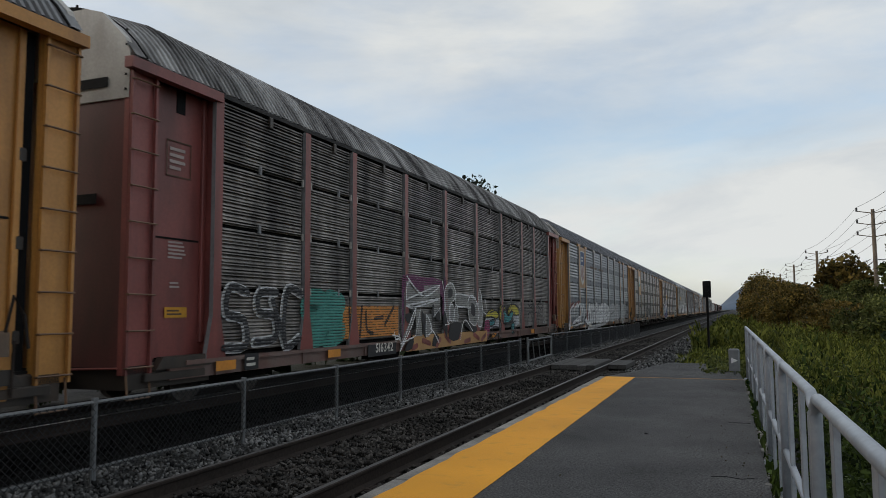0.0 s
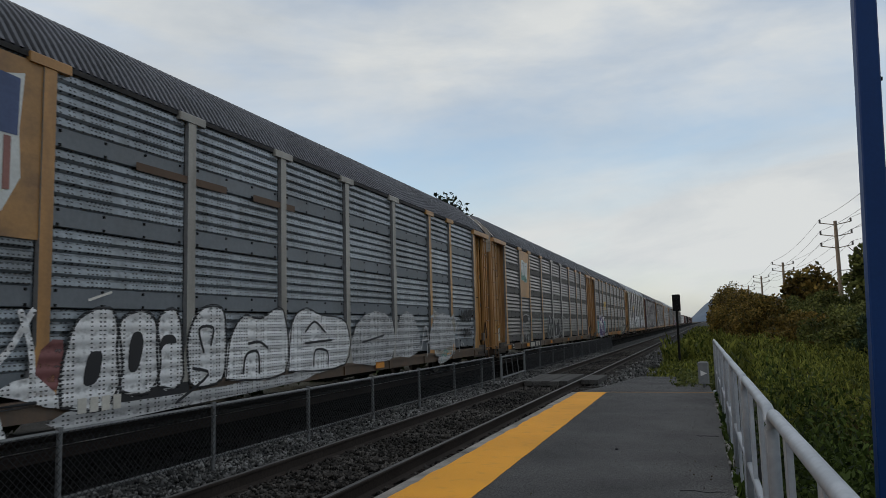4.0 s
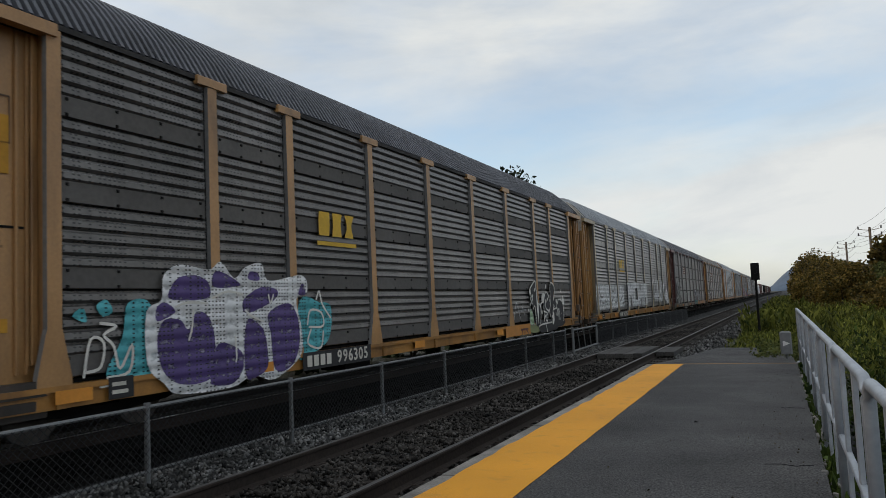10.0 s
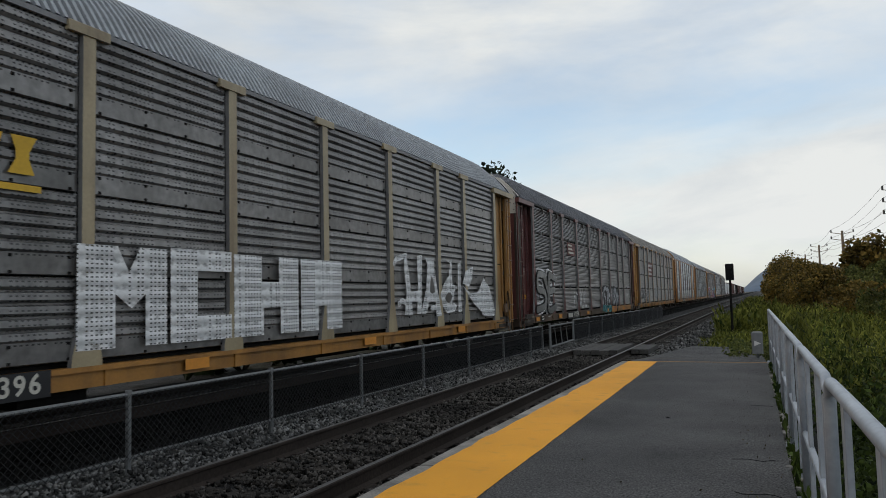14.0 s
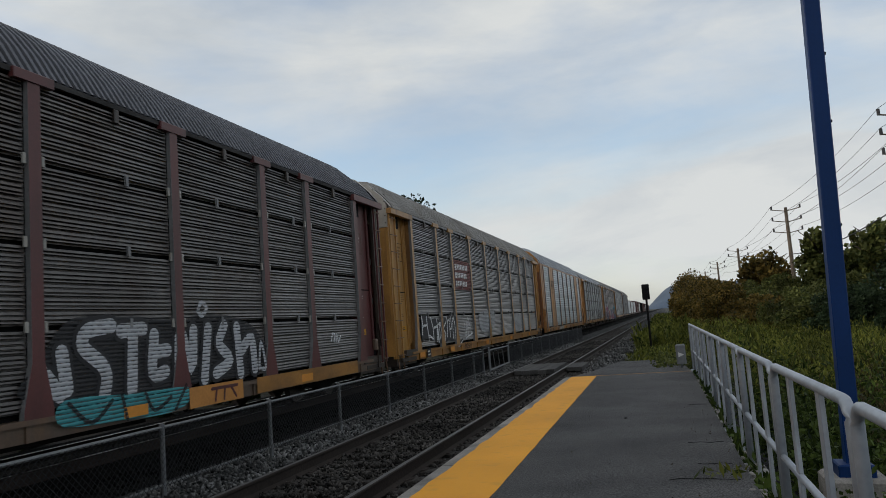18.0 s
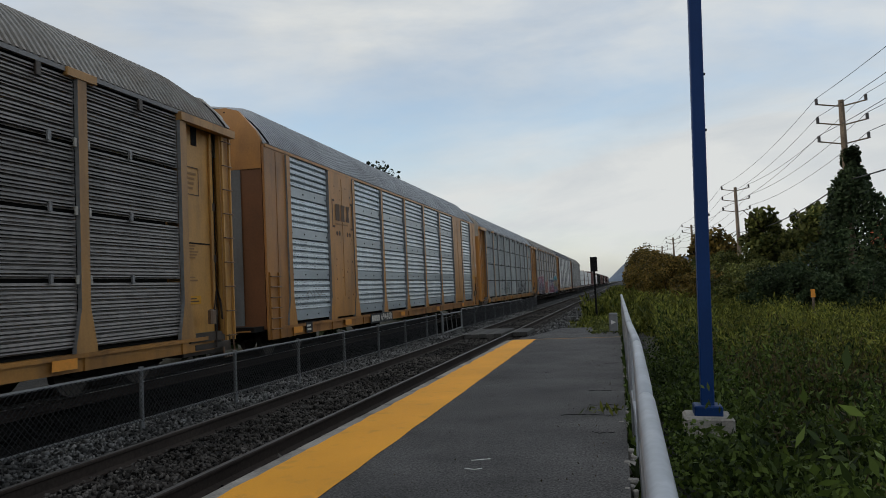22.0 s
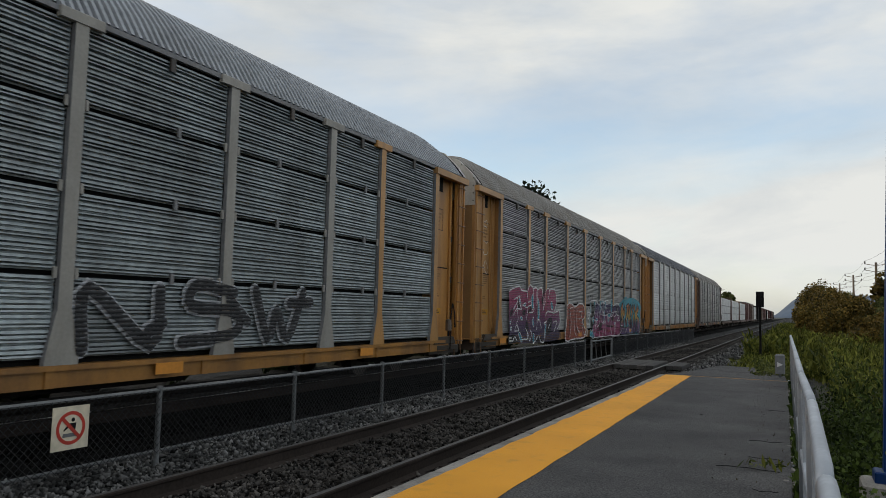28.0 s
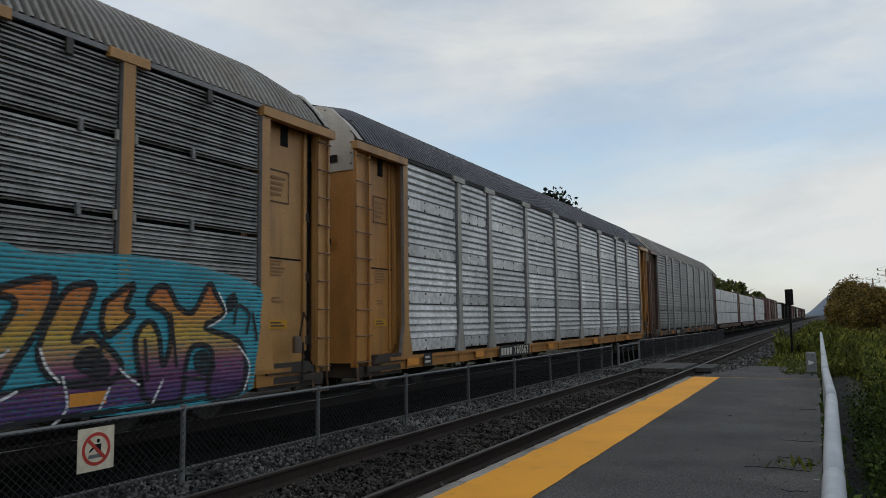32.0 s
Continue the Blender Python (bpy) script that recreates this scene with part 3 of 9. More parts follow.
    for sx, sy, ln in ((0.95, 6.2, 0.35), (1.0, 5.1, 0.3), (0.75, 4.5, 0.55), (1.05, 9.3, 0.25), (1.1, 3.6, 0.2)):
        pts = [(sx + i * ln / 6, sy + random.uniform(-0.04, 0.04), 0.002) for i in range(7)]
        for a, b_ in zip(pts, pts[1:]):
            sh.tube([a, b_], 0.003, 4)
    part("crack", sh.mesh("crack", M["black"]), pf, label="dark cracks in the asphalt")


build_platform()


# ---- plank crossing over the near track ----
def build_crossing():
    cr = thing("plank_crossing", "worn grey plank crossing over the near track", "crossing", kind="structure")
    for i in range(5):
        x = NEAR - 0.58 + i * 0.245
        part("plank", Shape().box(x - 0.118, x + 0.118, 20.1, 23.0, RAIL - 0.12, RAIL + 0.004 + random.uniform(-0.006, 0.006), c=0.01).mesh("plank", M["tie_grey"]), cr)
    for i in range(2):
        x = NEAR + 0.92 + i * 0.245
        part("plank", Shape().box(x - 0.118, x + 0.118, 20.6, 22.6, RAIL - 0.12, RAIL + 0.002, c=0.01).mesh("plank", M["tie_grey"]), cr)


build_crossing()


# ---- fence between the tracks ----
def build_fence():
    fe = thing("chain_link_fence", "low galvanised chain-link fence between the tracks", "fence")
    top, low = 0.455, -0.20
    y0, y1 = -6.83, 21.3
    post = Shape().tube([(0, 0, -0.75), (0, 0, top + 0.015)], 0.030, 10)
    post.tube([(0, 0, top + 0.01), (0, 0, top + 0.045)], 0.036, 10)
    pm = post.mesh("post", M["fence"], smooth=False)
    for i in range(12):
        part("post", pm, fe, pose(FENCE, 0.58 + 2.44 * (i - 3), 0))
    part("top_rail", Shape().tube([(FENCE, y0, top), (FENCE, y1, top)], 0.021, 8).mesh("top_rail", M["fence"]), fe)
    part("bottom_rail", Shape().tube([(FENCE, y0, low), (FENCE, y1, low)], 0.017, 8).mesh("bottom_rail", M["fence"]), fe)
    mesh_part(fe, y0, y1, low - 0.03, top, 0.058)
    # open passage with a loose frame, then a further run of finer mesh
    for yy in (21.35, 22.2, 25.4):
        part("post", pm, fe, pose(FENCE, yy, 0.02))
    part("top_rail", Shape().tube([(FENCE, 25.4, 0.52), (FENCE, 51, 0.42)], 0.021, 6).mesh("top_rail", M["fence"]), fe)
    part("bottom_rail", Shape().tube([(FENCE, 25.4, -0.22), (FENCE, 51, -0.22)], 0.017, 6).mesh("bottom_rail", M["fence"]), fe)
    for i in range(1, 11):
        part("post", pm, fe, pose(FENCE, 25.4 + 2.56 * i, -0.02))
    mesh_part(fe, 25.4, 51, -0.25, 0.46, 0.05)
    gate = thing("gate_frame", "small galvanised pipe gate in the fence gap", "gate")
    gate.location = (FENCE, 22.25, 0)
    sh = Shape()
    for a, b_ in (((0, 0, 0.43), (0, 3.1, 0.43)), ((0, 0, -0.22), (0, 3.1, -0.18)), ((0, 0.04, -0.22), (0, 0.04, 0.43)), ((0, 3.06, -0.2), (0, 3.06, 0.43))):
        sh.tube([a, b_], 0.028, 6)
    part("frame", sh.mesh("frame", M["fence"]), gate)
    for i in range(3):
        part("bar", Shape().tube([(0, 0.75 + 0.75 * i, -0.2), (0, 0.55 + 0.75 * i, 0.43)], 0.016, 6).mesh("bar", M["fence"]), gate)


def mesh_part(parent, y0, y1, z0, z1, pitch):
    """Two sets of slanted wires as thin three-sided bars, joined into one part."""
    h = z1 - z0
    step = pitch * 1.414
    n = int((y1 - y0 + h) / step)
    vs, fs = [], []
    r = 0.0028
    for d in (1, -1):
        for i in range(n):
            ya = y0 - (h if d > 0 else 0) + i * step
            yb = ya + h * d if d > 0 else ya - h
            a, b_ = np.array([ya, z0]), np.array([yb, z1])
            lo, hi = max(min(ya, yb), y0), min(max(ya, yb), y1)
            if hi - lo < 0.01:
                continue
            f0, f1 = sorted(((lo - ya) / (yb - ya), (hi - ya) / (yb - ya)))
            p, q = a + (b_ - a) * f0, a + (b_ - a) * f1
            o = len(vs)
            for e in (p, q):
                vs += [(FENCE + 0.028 + d * 0.002 + r, e[0], e[1]), (FENCE + 0.028 + d * 0.002 - r, e[0] - r * d, e[1] + r), (FENCE + 0.028 + d * 0.002 - r, e[0] + r * d, e[1] - r)]
            fs += [(o, o + 1, o + 4, o + 3), (o + 1, o + 2, o + 5, o + 4), (o + 2, o, o + 3, o + 5)]
    tagged(part("wire_mesh", raw_mesh("wire_mesh", np.array(vs), np.array(fs), M["link"]), parent), "diamond wire mesh", kind="stuff")


build_fence()


def build_sign():
    """The square warning plate wired to the fence."""
    s = thing("warning_sign", "cream no-crossing sign with a red barred ring on the fence", "sign", (FENCE + 0.045, 1.89, 0.20))
    part("plate", Shape().box(-0.004, 0.004, -0.20, 0.20, -0.205, 0.205).mesh("plate", M["sign_white"]), s)
    n, ring = 40, Shape()
    for i in range(n):
        a, b_ = 2 * math.pi * i / n, 2 * math.pi * (i + 1) / n
        ring.add([(0.0065, r * math.cos(t), r * math.sin(t)) for t in (a, b_) for r in (0.125, 0.158)], [(0, 1, 3, 2)])
    part("ring", ring.mesh("ring", M["red"]), s, label="red ring")
    c = 0.707
    part("bar", Shape().add([(0.008, -0.11 - 0.012, 0.11 - 0.012), (0.008, -0.11 + 0.012, 0.11 + 0.012), (0.008, 0.11 + 0.012, -0.11 + 0.012), (0.008, 0.11 - 0.012, -0.11 - 0.012)], [(0, 1, 2, 3)]).mesh("bar", M["red"]), s, label="red slanted bar")
    fig = Shape()
    fig.add([(0.006, 0.02 * math.cos(t) + 0.02, 0.075 + 0.02 * math.sin(t)) for t in (math.pi * k / 6 for k in range(12))], [tuple(range(12))])
    fig.add([(0.006, -0.02, 0.045), (0.006, 0.055, 0.045), (0.006, 0.05, -0.03), (0.006, 0.0, -0.03)], [(0, 1, 2, 3)])
    fig.add([(0.006, -0.02, 0.045), (0.006, -0.005, 0.02), (0.006, -0.075, -0.03), (0.006, -0.08, -0.015)], [(0, 1, 2, 3)])
    part("symbol", fig.mesh("symbol", M["black"]), s, label="dark plain symbol")
    part("track_symbol", Shape().plate([(-0.08, -0.05), (0.08, -0.05), (0.09, -0.085), (-0.09, -0.085)], 0.0055, 0.0062).mesh("track_symbol", M["fence"]), s)


build_sign()


# ---- handrail on the platform's right edge ----
def rail_x(y):
    return float(np.interp(y, [-8, -3, 1.3, 3.2, 16], [1.50, 1.50, 1.508, 1.476, 1.36]))


def build_rail_panel(y0, y1, z):
    """One bent-pipe panel: a hoop of pipe, a lower rail, flat balusters, feet on concrete."""
    h = thing("handrail_panel", "galvanised steel pipe handrail panel along the platform edge", "handrail", (rail_x(y0), y0, 0), group="handrail along the platform")
    h.rotation_euler = (0, 0, math.atan2(rail_x(y0) - rail_x(y1), y1 - y0))
    ln, r = y1 - y0, 0.026
    pts = [(0, 0.03, -0.05)]
    top = 0.985
    pts += [(0, 0.03, top - 0.12)] + [(0, 0.03 + 0.10 * (1 - math.cos(a)), top - 0.10 + 0.10 * math.sin(a)) for a in (radians(d) for d in (15, 35, 55, 75, 90))]
    pts += [(0, ln - q[1], q[2]) for q in reversed(pts)]
    part("pipe_hoop", Shape().tube(pts, r, 10).mesh("pipe_hoop", M["galv"], smooth=True), h)
    part("lower_rail", Shape().tube([(0, 0.05, 0.42), (0, ln - 0.05, 0.42)], 0.021, 8).mesh("lower_rail", M["galv"], smooth=True), h)
    n = 2
    for i in range(n):
        yy = ln * (0.30 + 0.40 * i)
        part("baluster", Shape().box(-0.012, 0.012, yy - 0.042, yy + 0.042, -0.05, top - 0.01, c=0.003).mesh("baluster", M["galv"]), h)
    for yy in (0.03, ln - 0.03):
        part("foot", Shape().box(-0.07, 0.07, yy - 0.06, yy + 0.06, -0.055, -0.035, c=0.006).mesh("foot", M["galv"]), h)
        part("footing", Shape().box(-0.09, 0.12, yy - 0.10, yy + 0.10, -0.55, -0.055, c=0.012).mesh("footing", M["concrete"]), h)
    return h


for k in range(-4, 7):
    build_rail_panel(1.25 + 1.98 * k, 1.25 + 1.98 * (k + 1) - 0.03, 0)
build_rail_panel(15.11, 15.95, 0)


# ---- lamp post, signal, box ----
def build_lamp():
    lp = thing("lamp_post", "tall blue painted square lamp post on a concrete base", "lamp post", (2.22, 4.98, -0.1))
    lp.rotation_euler = (0, radians(1.8), 0)
    part("mast", Shape().box(-0.065, 0.065, -0.065, 0.065, 0.12, 7.5, c=0.008).mesh("mast", M["blue"]), lp)
    part("base_cover", Shape().box(-0.14, 0.14, -0.14, 0.14, 0.02, 0.12, c=0.012).mesh("base_cover", M["blue"]), lp)
    part("concrete_base", Shape().box(-0.24, 0.24, -0.24, 0.24, -0.7, 0.02, c=0.025).mesh("concrete_base", M["coping"]), lp)
    for z in (2.1, 3.0, 3.6):
        part("bolt", Shape().tube([(0.06, 0, z), (0.085, 0, z)], 0.014, 6).mesh("bolt", M["black"]), lp)


build_lamp()


def build_signal():
    s = thing("railway_signal", "black three-lamp railway signal head on a slim mast", "signal", (0.18, 30.0, -0.4))
    part("mast", Shape().tube([(0, 0, 0), (0, 0, 2.3)], 0.045, 8).mesh("mast", M["dark"]), s)
    head = part("signal_head", Shape().box(-0.15, 0.15, -0.10, 0.10, 2.20, 2.84, c=0.02).mesh("signal_head", M["black"]), s)
    for k in range(3):
        z = 2.32 + 0.2 * k
        part("hood", Shape().tube([(0, -0.10, z), (0, -0.26, z)], 0.085, 10).mesh("hood", M["black"]), head)
    part("foot", Shape().box(-0.2, 0.2, -0.2, 0.2, -0.1, 0.05, c=0.02).mesh("foot", M["concrete"]), s)


build_signal()


def build_box():
    b_ = thing("signal_box", "small grey trackside box with a white arrow on a post", "utility box", (1.12, 16.35, -0.45))
    part("post", Shape().tube([(0, 0, 0), (0, 0, 0.6)], 0.03, 8).mesh("post", M["fence"]), b_)
    part("case", Shape().box(-0.11, 0.11, -0.07, 0.07, 0.52, 0.98, c=0.03).mesh("case", M["greybox"]), b_)
    part("arrow", Shape().add([(-0.06, -0.074, 0.80), (0.07, -0.074, 0.74), (-0.06, -0.074, 0.68)], [(0, 1, 2)]).mesh("arrow", M["white"]), b_)


build_box()


# ---- the train ----
def paint(name, c, **kw):
    return surface(name, c, 0.45, spec=0.5, coarse=kw.pop("coarse", (0.8, 0.8, 1.14)), fine=kw.pop("fine", (22, 0.9, 1.08)), bump=0.12,
                   stain=kw.pop("stain", (0.10, 0.055, 0.03)), stain_scale=kw.pop("stain_scale", 1.6), stain_amount=kw.pop("stain_amount", 0.34), stain_stretch=(1, 1.6, 0.35), **kw)


TAN = paint("tan_yellow_paint", (0.42, 0.212, 0.066))
FAWN = paint("fawn_paint", (0.385, 0.203, 0.078), stain_amount=0.36)
TAN2 = paint("dull_yellow_paint", (0.37, 0.190, 0.058), stain_amount=0.5)
YEL = paint("mustard_paint", (0.44, 0.225, 0.058), stain_amount=0.4)
RUST_YEL = paint("rusty_orange_yellow_paint", (0.49, 0.225, 0.054), stain=(0.11, 0.042, 0.016), stain_amount=0.52, stain_scale=1.0)
ORA = paint("orange_tan_paint", (0.40, 0.178, 0.042), stain_amount=0.36)
TAN_SILL = paint("dirty_tan_sill_paint", (0.36, 0.165, 0.036), stain=(0.09, 0.045, 0.022), stain_amount=0.5, stain_scale=1.2)
GALV_END = paint("galvanised_end_sheet", (0.125, 0.145, 0.16), stain=(0.07, 0.045, 0.03), stain_amount=0.45)
ORA_SILL = paint("rusty_orange_sill_paint", (0.33, 0.142, 0.036), stain=(0.09, 0.04, 0.018), stain_amount=0.48)
RED = paint("oxide_red_paint", (0.22, 0.057, 0.049), stain=(0.05, 0.02, 0.02), stain_amount=0.4)
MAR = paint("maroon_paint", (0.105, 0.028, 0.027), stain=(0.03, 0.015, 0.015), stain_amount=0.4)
BRN = paint("brown_paint", (0.12, 0.065, 0.045), stain=(0.04, 0.025, 0.02), stain_amount=0.4)
GREY_SILL = paint("dirty_grey_paint", (0.105, 0.075, 0.056), stain=(0.16, 0.085, 0.04), stain_amount=0.5)
RED_SILL = paint("worn_red_brown_paint", (0.155, 0.082, 0.066), stain=(0.16, 0.14, 0.13), stain_amount=0.5, stain_scale=1.2)
BARE = paint("bare_post_metal", (0.30, 0.285, 0.255), stain=(0.13, 0.115, 0.10), stain_amount=0.4)
BEIGE = paint("beige_paint", (0.34, 0.275, 0.17), stain_amount=0.4)
CAP = paint("white_end_paint", (0.47, 0.45, 0.41), stain=(0.13, 0.10, 0.075), stain_amount=0.55, stain_scale=1.1)


def panel_metal(name, c, metal, rough, perforated=False, stain=(0.07, 0.065, 0.06), amount=0.45, spread=0.16):
    return surface(name, c, rough, metal, coarse=(0.5, 0.72, 1.22), fine=(8, 0.74, 1.22), bump=0.06, stain=stain, stain_scale=0.9, stain_amount=amount, stain_stretch=(1, 1.4, 0.5), spread=spread, perforated=perforated)


P_DARK = panel_metal("weathered_panel", (0.172, 0.160, 0.153), 0.25, 0.34)
P_SOOT = surface("sooty_panel", (0.30, 0.272, 0.248), 0.55, 0.15, coarse=(0.7, 0.6, 1.3), fine=(7, 0.7, 1.25), bump=0.06, stain=(0.030, 0.024, 0.021), stain_scale=1.0, stain_amount=0.95, stain_stretch=(1, 1.8, 0.28), spread=0.24)
P_GRIME = panel_metal("grimy_panel", (0.120, 0.111, 0.105), 0.2, 0.36, stain=(0.06, 0.04, 0.03), amount=0.6)
P_GREY = panel_metal("grey_panel", (0.235, 0.237, 0.232), 0.25, 0.42)
P_TEAL = panel_metal("bluish_panel", (0.25, 0.285, 0.295), 0.3, 0.45, amount=0.3)
P_PERF = panel_metal("perforated_panel", (0.235, 0.265, 0.29), 0.3, 0.4, True, amount=0.3)
P_PERF_E = panel_metal("dusty_perforated_panel", (0.198, 0.192, 0.188), 0.25, 0.34, True, amount=0.45)
P_PERF_D = panel_metal("dark_perforated_panel", (0.118, 0.110, 0.104), 0.25, 0.33, True, amount=0.45)
P_BRIGHT = surface("bright_perforated_panel", (0.40, 0.46, 0.495), 0.33, 0.55, coarse=(0.4, 0.85, 1.12), fine=(9, 0.93, 1.06), bump=0.03, stain=(0.24, 0.26, 0.27), stain_scale=1.4, stain_amount=0.25, stain_stretch=(1, 0.4, 1.6), spread=0.07, perforated=True)
P_SILVER = panel_metal("silver_panel", (0.56, 0.57, 0.57), 0.4, 0.42, amount=0.2)
BAND = {
    "perforated_panel": surface("slate_band_paint", (0.135, 0.152, 0.168), 0.55, coarse=(0.6, 0.85, 1.12), fine=(14, 0.9, 1.08), bump=0.05, stain=(0.10, 0.10, 0.10), stain_scale=1.0, stain_amount=0.3, spread=0.08),
    "bright_perforated_panel": surface("smooth_galvanised_band", (0.35, 0.395, 0.42), 0.42, 0.35, coarse=(0.6, 0.9, 1.1), fine=(14, 0.93, 1.06), bump=0.03, spread=0.05),
    "dark_perforated_panel": surface("dark_band_paint", (0.100, 0.092, 0.086), 0.8, coarse=(0.6, 0.8, 1.15), fine=(14, 0.85, 1.1), bump=0.05, stain=(0.07, 0.066, 0.062), stain_scale=1.0, stain_amount=0.35, spread=0.1),
}
R_GREY = surface("roof_grey", (0.21, 0.21, 0.215), 0.65, 0.2, coarse=(0.5, 0.85, 1.1), stain=(0.14, 0.13, 0.13), stain_scale=1.2, stain_amount=0.3)
R_LIGHT = surface("roof_light", (0.34, 0.36, 0.385), 0.6, 0.2, coarse=(0.5, 0.85, 1.1), stain=(0.22, 0.225, 0.235), stain_scale=1.2, stain_amount=0.35)
R_PEEL = surface("roof_peeling", (0.42, 0.41, 0.40), 0.8, 0.0, coarse=(0.6, 0.8, 1.2), stain=(0.035, 0.030, 0.030), stain_scale=0.9, stain_amount=1.0, stain_stretch=(1, 2.2, 0.35))
R_DIRTY = surface("roof_dirty", (0.275, 0.262, 0.245), 0.8, 0.0, coarse=(0.6, 0.8, 1.2), stain=(0.20, 0.17, 0.14), stain_scale=1.5, stain_amount=0.5)
R_DARK = surface("roof_dark", (0.105, 0.108, 0.124), 0.6, 0.3, coarse=(0.6, 0.8, 1.2), stain=(0.065, 0.065, 0.07), stain_scale=1.5, stain_amount=0.4)

# Dark trough colour: grime plus the shade between the ribs, painted in.
R_TROUGH = surface("grime_and_shade_trough", (0.055, 0.056, 0.06), 0.85, coarse=(0.6, 0.75, 1.2), fine=(10, 0.75, 1.25), stain=(0.05, 0.048, 0.046), stain_scale=1.4, stain_amount=0.4, spec=0.2)
# Rail painted dark to draw the shadow line below the roof's edge.
R_RAIL = surface("roof_rail_eave_shade", (0.045, 0.043, 0.042), 0.85, coarse=(0.8, 0.7, 1.2), fine=(12, 0.7, 1.3), spec=0.2)
# Tan darkened for end walls: soot and the shade between coupled cars.
SHADED_SOOTY_END = paint("sooty_shaded_tan_paint", (0.24, 0.135, 0.055), stain=(0.05, 0.03, 0.018), stain_amount=0.6, stain_scale=1.1)
# Brown for the orange car's end: rust and the end's shade together.
RUSTED_SHADED = paint("rusted_shaded_end_paint", (0.15, 0.060, 0.024), stain=(0.07, 0.03, 0.014), stain_amount=0.45, stain_scale=1.1)
RUNG = paint("rusty_rung", (0.16, 0.085, 0.045), stain=(0.04, 0.02, 0.012), stain_amount=0.5)
GREASE = paint("greasy_end_steel", (0.028, 0.022, 0.018), stain=(0.075, 0.05, 0.035), stain_amount=0.5)
HALF = 1.60                                   # half width of a car
LEN = 27.71                                   # body length
FLOOR, EAVE, CROWN = 0.84, 5.20, 6.36
DOOR = 1.895
BAYS = [2.77, 1.99, 2.88, 2.88, 2.88, 2.88, 2.88, 1.99, 2.77]
POSTS = [-LEN / 2 + DOOR + sum(BAYS[:i]) for i in range(len(BAYS) + 1)]
ROWS = 4
ROW_H = (EAVE - 0.06 - FLOOR) / ROWS
_cache = {}


def cached(key, make):
    if key not in _cache:
        _cache[key] = make()
    return _cache[key]


def rib_panel(width, style, mat):
    """A pressed side panel, its origin at the middle of its lower edge, facing +x."""
    h = ROW_H - (0.06 if style == "fine" else 0.016)
    prof = []
    if style == "fine":
        n = 17
        for i in range(n):
            z = h * i / n
            d = h / n
            g = 0.40 if i % 3 == 0 else (0.16, 0.24)[(i * 7) % 5 % 2]
            low = (-0.046, -0.012, -0.018, -0.040, -0.010)[(i * 3) % 5 if i % 3 else 0]
            prof += [(low, z), (low, z + d * g), (0.032, z + d * (g + 0.08)), (0.020, z + d * 0.84), (low, z + d * 0.97)]
    else:
        n = 5
        band = h * 0.25
        d = (h - band) / n
        prof = [(-0.02, 0.0), (0.012, 0.012), (0.012, band)]
        for i in range(n):
            z = band + d * i
            prof += [(0.008, z + d * 0.04), (0.040, z + d * 0.22), (0.026, z + d * 0.74), (-0.024, z + d * 0.83), (-0.024, z + d * 0.97)]
        prof += [(0.012, h)]
    w = width / 2 - 0.01
    sh = Shape()
    m = len(prof)
    ys = (-w, -w + 0.05, w - 0.05, w)
    verts = [((0.0 if k in (0, 3) else px), y, z) for k, y in enumerate(ys) for px, z in prof]
    faces = [(k * m + i, (k + 1) * m + i, (k + 1) * m + i + 1, k * m + i + 1) for k in range(3) for i in range(m - 1)]
    sh.add(verts, faces)
    if style != "fine":
        sh.mi = [2 if i in (1, 2) else 0 for k in range(3) for i in range(m - 1)]
        sh.box(-0.03, -0.02, -w, w, 0.0, h)
    if style != "fine":
        for zb in ((band * 0.5,) if mat is P_BRIGHT else (0.035, band - 0.035)):
            for i in range(4):
                yb = -w + 0.12 + i * (2 * w - 0.24) / 3
                sh.box(0.012, 0.028, yb - 0.018, yb + 0.018, zb - 0.018, zb + 0.018, 1)
        for i in range(4):
            yb = -w + 0.35 + i * (2 * w - 0.7) / 3
            sh.box(0.04, 0.052, yb - 0.014, yb + 0.014, h * 0.55, h * 0.55 + 0.028, 1)
    return sh.mesh("side_panel", mat, M["dark"], BAND.get(mat.name, mat))


def roof_curve(crown, m=12, grow=0.0):
    """The roof's cross section from eave to eave: straight flanks that lean in, then a rounded top."""
    out = []
    for k in range(m + 1):
        u = -1 + 2 * k / m
        x = (HALF + grow) * -u
        out.append((x, EAVE + (crown - EAVE + grow) * (1 - abs(u) ** 2.5)))
    return out


def roof_mesh(mat, ln=LEN, crown=CROWN):
    """A corrugated roof: narrow pressed cross ribs over the curve, bent down towards both ends."""
    m = 14
    base = roof_curve(crown, m)
    ys = []
    y, p = -ln / 2 + 0.05, 0.135
    n = int((ln - 0.1) / p)
    p = (ln - 0.1) / n
    for i in range(n):
        ys += [(y, 0), (y + p * 0.42, 0), (y + p * 0.50, 1), (y + p * 0.92, 1)]
        y += p
    ys.append((y, 0))
    sh = Shape()
    dip = lambda yy: 1 - 0.2 * max(0.0, (abs(yy) - ln / 2 + 1.25) / 1.25)
    verts = [(x * (1 + 0.026 * b_), yy, EAVE + (z - EAVE) * dip(yy) + 0.042 * b_) for yy, b_ in ys for x, z in base]
    w = m + 1
    faces = [(j * w + k, j * w + k + 1, (j + 1) * w + k + 1, (j + 1) * w + k) for j in range(len(ys) - 1) for k in range(m)]
    sh.add(verts, faces)
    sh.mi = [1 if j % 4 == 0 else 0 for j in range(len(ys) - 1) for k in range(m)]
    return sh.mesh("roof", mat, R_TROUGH)


